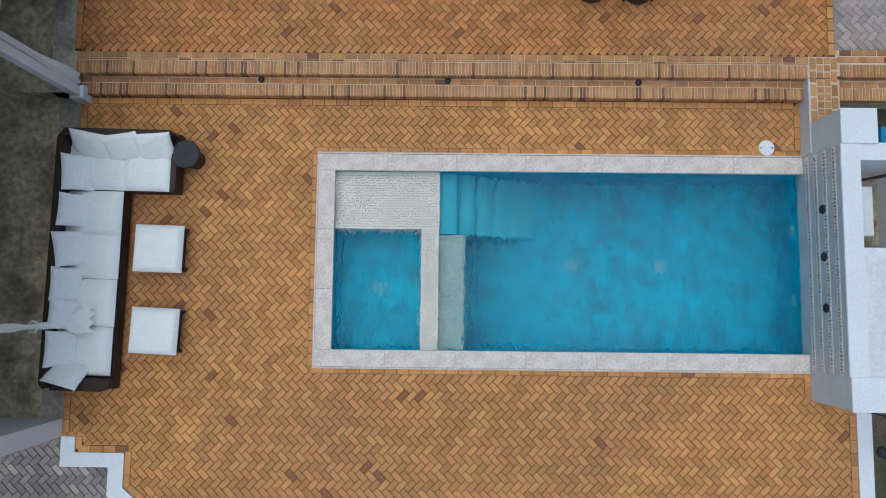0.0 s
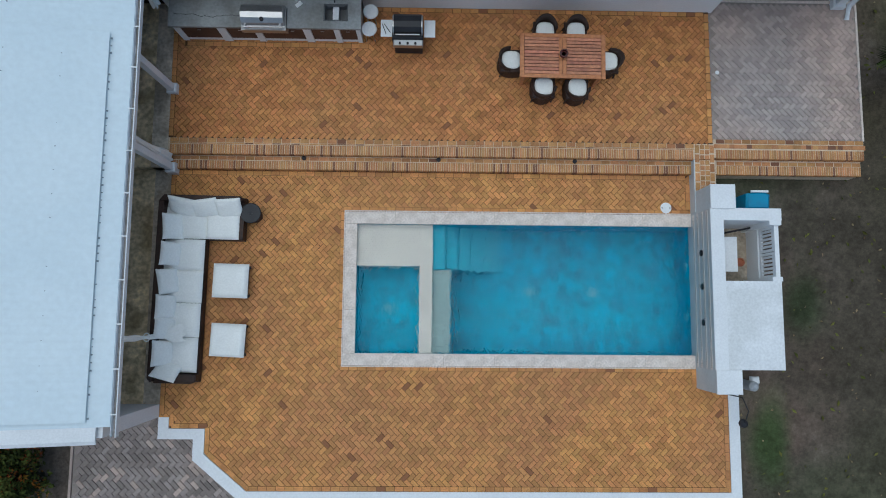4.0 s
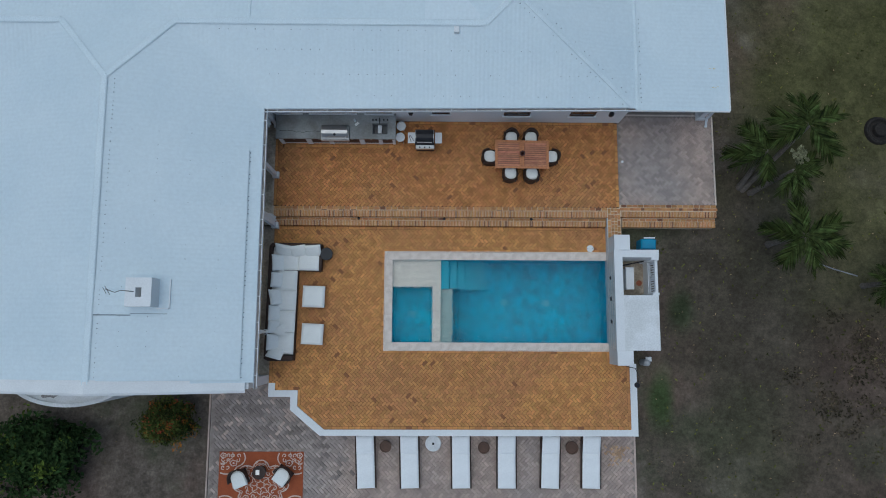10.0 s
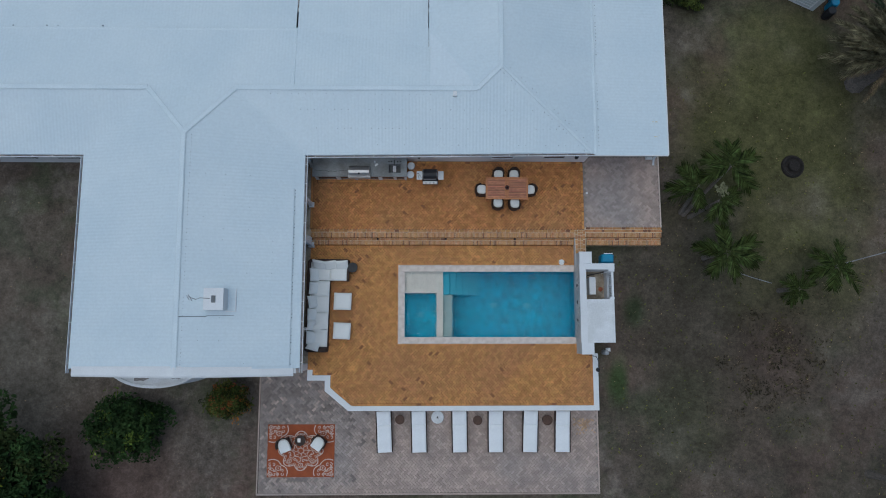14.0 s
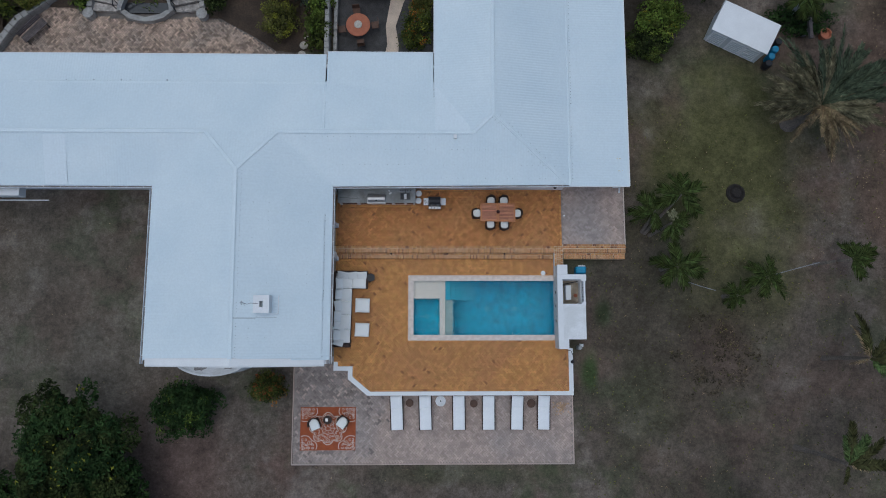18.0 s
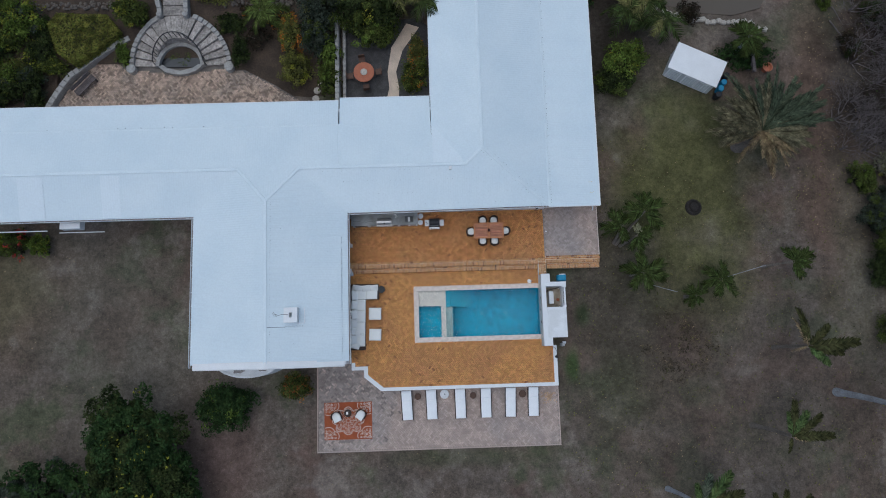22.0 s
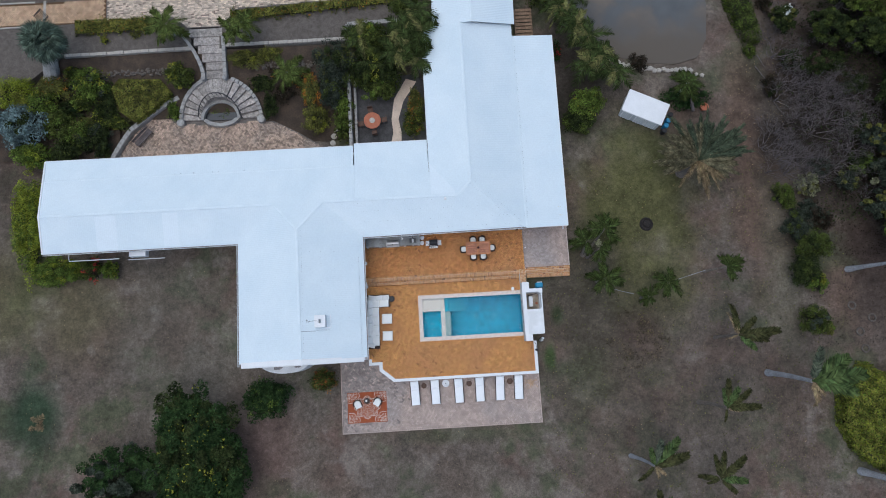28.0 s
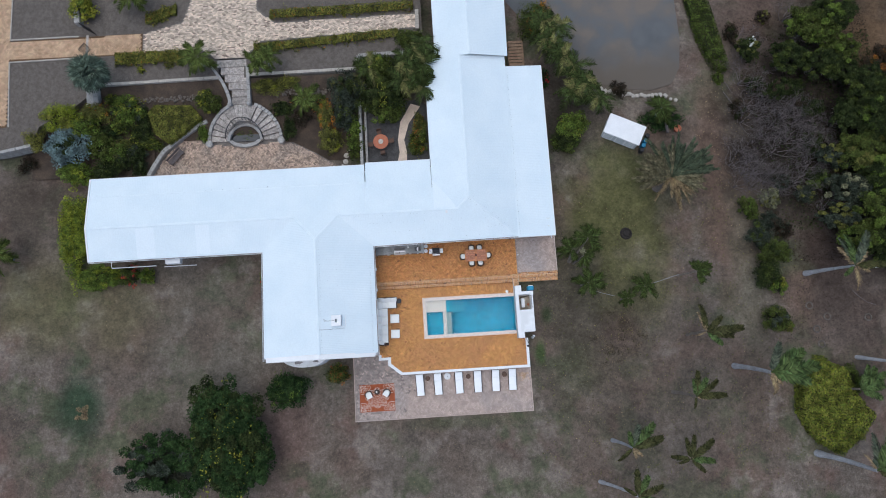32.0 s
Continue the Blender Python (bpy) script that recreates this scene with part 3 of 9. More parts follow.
def ground_sheet():
    xs = sorted({*range(-46, 50, 1), *(-600, -300, -150, -90, -65, -55, 52, 60, 80, 140, 300, 600)})
    ys = sorted({*range(-28, 42, 1), *(-600, -300, -140, -80, -50, -38, 46, 60, 90, 150, 300, 600)})
    g = Geo()
    g.v = [(x, y, ground_z(x, y) + (0 if abs(x) > 45 or abs(y) > 40 else 0.03 * noise.noise((x * 0.7, y * 0.7, 0)))) for y in ys for x in xs]
    n = len(xs)
    for j in range(len(ys) - 1):
        for i in range(n - 1):
            x, y = (xs[i] + xs[i + 1]) / 2, (ys[j] + ys[j + 1]) / 2
            if 0 < x < 9 and 0 < y < 4:
                continue
            g.f.append((j * n + i, j * n + i + 1, j * n + n + i + 1, j * n + n + i))
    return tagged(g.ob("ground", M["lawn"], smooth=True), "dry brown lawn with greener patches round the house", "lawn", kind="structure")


ground_sheet()

# ---- pool ----
POOL_W, POOL_E, POOL_S, POOL_N = 0.28, 8.42, 0.28, 3.39
pool = thing("swimming_pool", "rectangular blue swimming pool with a small spa basin and stone coping", "pool")
g = Geo()
FLOOR = -1.45
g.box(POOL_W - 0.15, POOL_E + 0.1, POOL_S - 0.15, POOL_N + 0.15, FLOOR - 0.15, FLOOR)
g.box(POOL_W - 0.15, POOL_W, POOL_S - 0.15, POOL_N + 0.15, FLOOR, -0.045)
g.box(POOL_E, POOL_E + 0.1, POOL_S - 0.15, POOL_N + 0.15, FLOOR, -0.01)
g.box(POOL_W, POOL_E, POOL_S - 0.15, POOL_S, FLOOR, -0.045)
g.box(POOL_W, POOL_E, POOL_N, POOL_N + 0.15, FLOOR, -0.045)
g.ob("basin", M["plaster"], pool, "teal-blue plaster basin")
g = Geo()
for k in range(6):
    g.box(2.11 + 0.29 * k, 2.11 + 0.29 * (k + 1), 2.31, POOL_N, FLOOR, -0.24 - 0.19 * k)
g.ob("pool_steps", M["plaster_step"], pool, "submerged blue steps in the corner")
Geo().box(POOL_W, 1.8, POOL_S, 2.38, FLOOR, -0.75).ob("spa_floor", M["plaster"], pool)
Geo().box(POOL_W, 2.11, 2.38, POOL_N, FLOOR, -0.115).ob("tanning_shelf", M["pebble"], pool, "shelf of white tile dotted with grey pebbles")
Geo().box(1.8, 2.1, POOL_S, 2.38, FLOOR, -0.115).ob("spa_wall", M["pebble"], pool, "wall of white pebble tile")
Geo().box(2.1, 2.55, POOL_S, 2.3, FLOOR, -0.32).ob("bench", M["pebble_wet"], pool, "submerged pebble bench")
water = Geo().add([(POOL_W, POOL_S, -0.1), (POOL_E, POOL_S, -0.1), (POOL_E, POOL_N, -0.1), (POOL_W, POOL_N, -0.1)], [(0, 1, 2, 3)]).ob("water", M["water"], pool, "clear rippled water")
water.visible_shadow = False

# ---- decks ----
STEP_Y, UP = 4.64, 0.30
deck = Geo()
x0, x1, y0, y1 = 0.12, 8.6, 0.12, 3.55
deck.prism([(-4.24, -1.22), (-4.0, -1.22), (-4.0, -1.48), (-3.16, -1.48), (-3.14, -2.06), (-2.15, -2.89), (9.15, -2.88), (9.18, y0), (-4.24, y0)], -0.9, -0.014)
deck.box(-4.24, x0, y0, y1, -0.9, -0.014)
deck.box(-4.24, 8.9, y1, 4.7, -0.9, -0.014)
deck = tagged(deck.ob("pool_deck", M["joint"]), "pool deck of orange-brown brick laid in herringbone", "deck", kind="structure")
upper = tagged(Geo().box(-4.24, 8.87, 5.0, 8.9, -0.9, UP - 0.014).ob("upper_terrace", M["joint"]), "raised brick terrace in herringbone beside the house", "terrace", kind="structure")
east_pad = tagged(Geo().box(8.87, 12.59, 5.5, 11.4, -0.9, UP - 0.02).ob("side_terrace", M["paver_joint_pale"]), "side terrace of faded grey herringbone pavers", "terrace", kind="structure")
porch = tagged(Geo().box(-7.0, -4.24, -1.1, 4.64, -0.9, 0.003).box(-7.0, -4.235, 4.64, 8.72, -0.9, UP + 0.003).ob("porch_floor", M["concrete"]), "stained concrete porch floor under the roof", "floor", kind="structure")
Geo().box(-4.62, -4.236, -1.0, 4.64, -0.2, 0.008).box(-4.62, -4.236, 4.64, 8.7, -0.2, UP + 0.007).ob("porch_edge", M["concrete_pale"], porch, "paler worn edge of the porch floor")
low = tagged(Geo().prism([(-6.57, -6.98), (9.47, -6.98), (9.47, -3.0), (-2.3, -3.0), (-3.0, -2.3), (-3.0, -1.3), (-3.9, -1.3), (-3.9, -0.55), (-6.6, -0.55)], -1.1, -0.83).ob("lower_terrace", M["paver_joint_pale"]), "lower terrace of grey-brown herringbone pavers", "terrace", kind="structure")

# white retaining wall round the deck
kerb_in = [(-4.0, -1.22), (-4.0, -1.48), (-3.16, -1.48), (-3.16, -2.06), (-2.15, -2.89), (9.16, -2.88), (9.16, -0.48)]
kerb_out = [(-4.24, -1.22), (-4.24, -1.72), (-3.42, -1.72), (-3.42, -2.19), (-2.31, -3.11), (9.41, -3.11), (9.41, -0.48)]
kg = Geo()
for i in range(len(kerb_in) - 1):
    kg.prism([kerb_out[i], kerb_out[i + 1], kerb_in[i + 1], kerb_in[i]], -1.0, 0.025)
tagged(kg.ob("retaining_wall", M["white"]), "low white-painted retaining wall edging the brick deck", "wall", kind="structure")

# ---- steps between the decks ----
steps = thing("brick_steps", "two long brick steps with soldier-course nosings", "steps")
Geo().box(-4.235, 8.42, 4.685, 5.02, -0.3, 0.146).box(-4.235, 8.87, 5.01, 5.38, 0.0, UP - 0.002).ob("lower_step", M["mortar"], steps)
Geo().box(9.0, 12.58, 4.68, 5.04, -0.9, 0.146).box(8.872, 12.58, 5.04, 5.5, -0.9, UP - 0.002).box(8.425, 8.93, 3.7, 4.984, -0.9, UP - 0.002).ob("side_step", M["mortar"], steps)

# ---- pool wall and pump enclosure ----
pump = thing("pool_end_wall", "white rendered wall with two columns and a roofed pump enclosure", "wall")
TOP = 1.1
Geo().box(8.43, 8.69, 0.02, 3.67, -0.4, TOP).ob("wall", M["white"], pump)
Geo().box(8.42, 8.97, 3.67, 4.21, -0.4, TOP + 0.02).ob("column", M["grey_paint"], pump)
Geo().box(8.42, 8.97, -0.48, 0.03, -0.4, TOP + 0.02).ob("column", M["grey_paint"], pump)
Geo().box(8.69, 9.98, 0.04, 2.02, TOP - 0.14, TOP).ob("flat_roof", M["white_stained"], pump, "flat roof with grey stains")

# ---- house ----
house = thing("house", "long single-storey white house with pale corrugated metal roofs", "house")
EAVE, S = 2.66, 0.24
Z_MAIN, Z_WING, Z_EAST = EAVE + S * 2.96, EAVE + S * 5.05, EAVE + S * 3.8


def slope(name, pts, material, thick=0.05):
    n = len(pts)
    verts = [*pts, *[(x, y, z - thick) for x, y, z in pts]]
    faces = [tuple(range(n)), tuple(range(2 * n - 1, n - 1, -1))] + [((i + 1) % n, i, n + i, n + (i + 1) % n) for i in range(n)]
    return Geo().add(verts, faces).ob(name, material, house)


WX, RX, EX = -13.88, -8.95, -4.08
WS, WN = -1.0, 8.36
RY = 11.22
vm = (RX - 0.1, RY - 2.2, Z_WING)
rw, rm = (WX + 2.96, RY, Z_MAIN), (EX - 2.96, RY, Z_MAIN)
re1 = (3.6, RY, Z_MAIN)
E2X = 4.65
re2 = (E2X, 12.22, Z_EAST)
BX = 8.95
hip = (8.8, 8.5, EAVE)
slope("roof", [(EX, WS, EAVE), (EX, WN, EAVE), rm, vm, (RX, WS, Z_WING)], M["roof_y"])
slope("roof", [(WX, WN, EAVE), (WX, WS, EAVE), (RX, WS, Z_WING), vm, rw], M["roof_y"])
slope("roof", [(-29.1, WN, EAVE), (WX, WN, EAVE), rw, (-29.1, RY, Z_MAIN)], M["roof_x"])
slope("roof", [(EX, WN, EAVE), hip, re2, re1, rm], M["roof_x"])
NB, ZB, NE_, ZN = 14.1, 2.98, 15.85, 2.72
slope("roof", [rw, vm, rm, (-4.55, RY, Z_MAIN), (-4.55, NB, ZB), (-29.1, NB, ZB), (-29.1, RY, Z_MAIN)], M["roof_x"])
slope("roof", [(-29.1, NB, ZB - 0.03), (-4.58, NB, ZB - 0.03), (-4.58, NE_, ZN), (-29.1, NE_, ZN)], M["roof_x"])
slope("roof", [(-4.55, RY, Z_MAIN), re1, (1.42, 13.3, 3.0), (1.42, NB + 0.1, ZB), (-4.55, NB + 0.1, ZB)], M["roof_x"])
slope("roof", [(-4.5, NB + 0.1, ZB - 0.03), (1.4, NB + 0.1, ZB - 0.03), (1.4, 16.02, 2.72), (-4.5, 16.02, 2.72)], M["roof_x"])
slope("roof", [re1, re2, (E2X, 25.7, Z_EAST), (1.44, 25.7, 2.84), (1.44, 13.3, 3.0)], M["roof_y"])
slope("roof", [hip, (BX, 8.42, EAVE - 0.03), (BX, 25.7, EAVE), (E2X, 25.7, Z_EAST), re2], M["roof_y"])
slope("roof", [(BX, 8.42, EAVE - 0.05), (12.29, 8.47, 2.45), (12.33, 24.7, 2.45), (BX, 24.7, EAVE - 0.05)], M["roof_y"])
slope("roof", [(2.4, 25.6, 3.1), (5.6, 25.6, 3.72), (5.6, 40, 3.72), (2.4, 40, 3.1)], M["roof_y"])
slope("roof", [(5.6, 25.6, 3.72), (9.2, 25.6, 2.9), (9.5, 40, 2.9), (5.6, 40, 3.72)], M["roof_y"])

wg = Geo()
wg.box(-4.3, 8.96, 8.72, 8.92, -0.4, 2.62)
wg.ob("south_wall", M["white"], house)
Geo().box(8.76, 8.96, 8.92, 11.6, -0.4, 2.6).box(8.96, 12.0, 11.4, 11.6, -0.4, 2.45).box(11.8, 12.0, 11.6, 24.4, -0.6, 2.4).ob("east_wall", M["white"], house)
Geo().box(-13.6, -13.4, -0.6, 8.8, -0.9, 2.65).box(-6.9, -6.7, -0.6, 8.8, -0.9, 2.6).box(-13.4, -6.9, -0.8, -0.6, -0.9, 2.7).box(-6.7, -4.24, -1.22, -0.92, -0.9, 2.6).ob("wing_wall", M["white"], house)
Geo().box(-28.7, -13.6, 8.8, 9.0, -0.9, 2.6).box(-28.7, -28.5, 9.0, 15.3, -0.6, 2.7).box(-28.5, 1.8, 15.1, 15.3, -0.6, 2.7).box(1.7, 1.9, 15.3, 25.4, -0.6, 2.7).box(1.9, 9.0, 25.2, 25.4, -0.6, 2.5).box(9.0, 12.0, 24.2, 24.4, -0.6, 2.4).box(2.8, 9.0, 26.4, 26.6, -0.6, 2.9).ob("north_wall", M["white"], house)

# ---- roof trim ----
def bar(name, a, b, w, h, material, parent, label=""):
    """A flat bar from a to b, w wide and h high, its underside on the line."""
    a, b = Vector(a), Vector(b)
    d = (b - a).normalized()
    s = d.cross(Vector((0, 0, 1))).normalized() * w / 2
    u = Vector((0, 0, h))
    g = Geo()
    g.add([a - s, a + s, b + s, b - s, a - s * 0.7 + u, a + s * 0.7 + u, b + s * 0.7 + u, b - s * 0.7 + u],
          [(3, 2, 1, 0), (4, 5, 6, 7), (0, 1, 5, 4), (1, 2, 6, 5), (2, 3, 7, 6), (3, 0, 4, 7)])
    return g.ob(name, material, parent, label)


for a, b in (((RX, WS, Z_WING), vm), (vm, rw), (vm, rm), (rm, re1), (re1, re2), ((-29.1, RY, Z_MAIN), rw), (re2, (E2X, 25.7, Z_EAST)), ((5.6, 25.6, 3.72), (5.6, 40, 3.72))):
    bar("ridge_cap", a, b, 0.24, 0.022, M["ridge"], house)
bar("ridge_cap", re2, hip, 0.17, 0.02, M["ridge"], house)
for a, b in (((EX, WN, EAVE), rm), ((WX, WN, EAVE), rw), ((1.44, 13.3, 3.0), re1)):
    bar("valley_flashing", a, b, 0.22, 0.012, M["roof_x"], house)
bar("roof_joint", (BX, 8.42, EAVE - 0.02), (BX, 24.7, EAVE - 0.02), 0.12, 0.02, M["ridge"], house)
bar("roof_joint", (-29.1, NB, ZB - 0.01), (-4.55, NB, ZB - 0.01), 0.14, 0.02, M["ridge"], house)
bar("roof_joint", (-4.55, RY, Z_MAIN), (-4.55, NB, ZB), 0.12, 0.03, M["ridge"], house)
# verge and gutters
bar("verge_board", (WX + 0.15, WS - 0.09, EAVE - 0.01), (RX, WS - 0.09, Z_WING - 0.01), 0.5, 0.05, M["white"], house)
bar("verge_board", (RX, WS - 0.09, Z_WING - 0.01), (EX - 0.25, WS - 0.09, EAVE - 0.01), 0.5, 0.05, M["white"], house)
for a, b in (((-29.1, WN, EAVE), (-29.1, RY, Z_MAIN)), ((-29.1, RY, Z_MAIN), (-29.1, NB, ZB)), ((-29.1, NB, ZB), (-29.1, NE_, ZN))):
    bar("verge_board", a, b, 0.16, 0.04, M["white"], house)


def gutter(a, b, side):
    """An open gutter with brackets; side: the way it hangs out from the eave."""
    a, b, s = Vector(a), Vector(b), Vector(side)
    g = Geo()
    for o0, o1, z0, z1 in ((0.0, 0.11, -0.12, -0.1), (0.1, 0.12, -0.12, 0.0), (0.0, 0.01, -0.12, -0.02)):
        p = [a + s * o0, a + s * o1, b + s * o1, b + s * o0]
        box_ = Geo().add([*(q + Vector((0, 0, z0)) for q in p), *(q + Vector((0, 0, z1)) for q in p)], [(0, 1, 2, 3), (7, 6, 5, 4), (0, 4, 5, 1), (1, 5, 6, 2), (2, 6, 7, 3), (3, 7, 4, 0)])
        if z1 < -0.05:
            bed_ = box_.ob("gutter_bed", M["gutter_dirt"], house, "dirty grey floor of the gutter")
        else:
            g.add(box_.v, box_.f)
    o = g.ob("gutter", M["fascia"], house, "open white metal gutter")
    n = max(1, int((b - a).length / 0.85))
    bg = Geo().box(-0.012, 0.012, 0, 0.12, -0.012, 0.004).mesh("bracket", M["white"])
    turn = math.atan2(s.y, s.x) - math.pi / 2
    for i in range(n):
        p = a.lerp(b, (i + 0.5) / n)
        piece("bracket", bg, o, (p.x, p.y, p.z), turn)


gutter((EX, WS - 0.2, EAVE), (EX, WN, EAVE), (1, 0, 0))
gutter((EX + 0.02, WN, EAVE), (BX, 8.5, EAVE), (0, -1, 0))
gutter((WX, WS - 0.2, EAVE), (WX, WN - 0.1, EAVE), (-1, 0, 0))
gutter((-29.1, WN, EAVE), (WX - 0.02, WN, EAVE), (0, -1, 0))
bar("eave_trim", (12.3, 8.47, 2.4), (12.34, 24.7, 2.4), 0.06, 0.08, M["white"], house)
bar("eave_trim", (BX, 8.41, 2.52), (12.29, 8.45, 2.4), 0.05, 0.07, M["white"], house)
bar("eave_trim", (-29.1, NE_ + 0.01, ZN - 0.05), (-4.58, NE_ + 0.01, ZN - 0.05), 0.06, 0.08, M["fascia"], house)
bar("eave_trim", (-4.5, 16.03, 2.67), (1.4, 16.03, 2.67), 0.06, 0.08, M["fascia"], house)
bar("eave_trim", (1.43, 16.0, 2.76), (1.43, 25.7, 2.78), 0.06, 0.08, M["fascia"], house)
# rows of roof screws
screws = Geo()
rs = random.Random(5)


def screw_row(a, b, gap, p=0.75, size=0.012):
    a, b = Vector(a), Vector(b)
    n = int((b - a).length / gap)
    for i in range(n):
        if rs.random() < p:
            q = a.lerp(b, (i + 0.5) / n)
            s = size * rs.uniform(0.7, 1.5)
            screws.box(q.x - s, q.x + s, q.y - s, q.y + s, q.z, q.z + 0.02)


def wing_z(x):
    return EAVE + S * (5.05 - abs(x - RX)) + 0.004


screw_row((EX - 0.36, WS + 0.1, wing_z(EX - 0.36)), (EX - 0.36, 6.8, wing_z(EX - 0.36)), 0.15)
screw_row((RX + 0.24, WS, wing_z(RX + 0.24)), (RX + 0.24, 9, wing_z(RX + 0.24)), 0.15, 0.75, 0.009)
for x in (-5.3, -6.3, -7.3, -8.1):
    screw_row((x, WS, wing_z(x)), (x, 7.5, wing_z(x)), 0.45, 0.5, 0.007)
for y, x0_, x1_ in ((8.8, -1, 8.3), (9.5, -4, 7.6), (10.3, -5, 6.8), (10.95, -6, 3.5)):
    screw_row((x0_, y, EAVE + S * (y - 8.26) + 0.006), (x1_, y, EAVE + S * (y - 8.4) + 0.006), 0.3, 0.6, 0.009)
for d in (-0.14, 0.14):
    screw_row((BX + d, 8.6, EAVE - 0.02), (BX + d, 24.5, EAVE - 0.01), 0.17, 0.7, 0.011)
    screw_row(Vector(re2) + Vector((d, d, 0.0)), Vector(hip) + Vector((d, d, 0.01)), 0.22, 0.55, 0.011)
for x in (9.9, 11.6):
    screw_row((x, 8.6, 2.56 - 0.065 * (x - 9.4)), (x, 24.5, 2.56 - 0.065 * (x - 9.4)), 0.5, 0.6, 0.012)
for x0_ in (-27, -20):
    screw_row((x0_, NB + 0.12, ZB), (x0_ + 7, NB + 0.12, ZB), 0.5, 0.4, 0.02)
tagged(screws.ob("roof_screw", M["screw"], house), kind="stuff")
# overlapping sheets round the chimney
M["rust"] = mat("yellow_rust", (0.62, 0.55, 0.3), (0.66, 0.68, 0.6), scale=14, rough=0.8, fine=30, vary=0.2)
rust = Geo()
for x_, y_ in ((11.72, 10.06), (11.8, 9.33)):
    for k in range(3):
        w_, h_ = rs.uniform(0.02, 0.05), rs.uniform(0.03, 0.07)
        px_, py_ = x_ + rs.uniform(-0.1, 0.1), y_ + rs.uniform(-0.05, 0.05)
        rust.box(px_ - h_, px_ + h_, py_ - w_ * 0.5, py_ + w_ * 0.5, 2.4, 2.61 - 0.0478 * (px_ - BX) + 0.003 * k)
tagged(rust.ob("rust_stain", M["rust"], house, "yellow rust spots on the roof sheet"), kind="stuff")
slope("roof_patch", [(-6.3, 1.2, wing_z(-6.3) + 0.01), (-6.3, 2.6, wing_z(-6.3) + 0.01), (-8.85, 2.6, wing_z(-8.85) + 0.01), (-8.85, 1.2, wing_z(-8.85) + 0.01)], M["roof_y"], 0.02)
bar("lap_joint", (-8.85, 1.17, wing_z(-8.85) + 0.004), (-7.8, 1.17, wing_z(-7.8) + 0.004), 0.035, 0.012, M["screw"], house)
bar("lap_joint", (-7.8, 1.22, wing_z(-7.8) + 0.004), (-6.75, 1.22, wing_z(-6.75) + 0.004), 0.02, 0.012, M["screw"], house)
slope("roof_patch", [(EX - 0.4, -0.9, wing_z(EX - 0.4) + 0.008), (EX - 0.4, 6.85, wing_z(EX - 0.4) + 0.008), (RX + 0.3, 6.85, wing_z(RX + 0.3) + 0.008), (RX + 0.3, -0.9, wing_z(RX + 0.3) + 0.008)], M["roof_y"], 0.01)
for x0_, x1_ in ((-24.8, -23.2), (-19.6, -18.4)):
    slope("roof_patch", [(x0_, 8.4, EAVE + 0.04), (x1_, 8.4, EAVE + 0.04), (x1_, 11.0, EAVE + S * 2.74 + 0.01), (x0_, 11.0, EAVE + S * 2.74 + 0.01)], M["roof_new"], 0.01)
slope("roof_patch", [(1.5, 11.35, Z_MAIN - 0.01), (3.4, 11.35, Z_MAIN - 0.01), (3.4, 13.0, 3.16), (1.5, 13.9, 3.02)], M["roof_new"], 0.01)

chimney = thing("chimney", "square white chimney with a small dark flue opening", "chimney")
cz = 4.02
cg = Geo()
cx0, cx1, cy0, cy1 = -7.82, -7.0, 1.43, 2.34
fx0, fx1, fy0, fy1 = -7.5, -7.31, 1.73, 2.03
for z_ in (3.1, cz):
    cg.v += [(cx0, cy0, z_), (cx1, cy0, z_), (cx1, cy1, z_), (cx0, cy1, z_), (fx0, fy0, z_), (fx1, fy0, z_), (fx1, fy1, z_), (fx0, fy1, z_)]
for i in range(4):
    j = (i + 1) % 4
    cg.f += [(i, j, 8 + j, 8 + i), (4 + j, 4 + i, 12 + i, 12 + j), (8 + i, 8 + j, 12 + j, 12 + i), (j, i, 4 + i, 4 + j)]
cg.ob("shaft", M["white"], chimney)
Geo().box(fx0, fx1, fy0, fy1, 3.1, cz - 0.55).ob("flue", M["dark_metal"], chimney)
Geo().box(cx0 - 0.03, cx1 + 0.32, cy0 - 0.06, cy0 - 0.02, 3.2, wing_z(cx1) + 0.03).box(cx1 + 0.3, cx1 + 0.34, cy0 - 0.04, cy1, 3.2, wing_z(cx1 + 0.3) + 0.05).ob("flashing", M["fascia"], chimney)
aerial = thing("aerial", "thin bent aerial lying beside the chimney", "aerial")
Geo().tube([(-7.55, 1.9, cz), (-7.95, 1.93, cz + 0.04), (-8.1, 1.86, cz + 0.08), (-8.38, 1.97, cz + 0.12)], 0.011, 6).tube([(-8.22, 1.78, cz + 0.12), (-8.4, 2.06, cz + 0.12)], 0.009, 6).tube([(-8.34, 1.82, cz + 0.12), (-8.46, 2.02, cz + 0.12)], 0.009, 6).ob("mast", M["dark_metal"], aerial)
vent = thing("roof_vent", "small square metal roof vent", "vent")
Geo().box(2.5, 2.68, 10.86, 11.08, 3.15, 3.4, 0.01).ob("cap", M["white_stained"], vent)

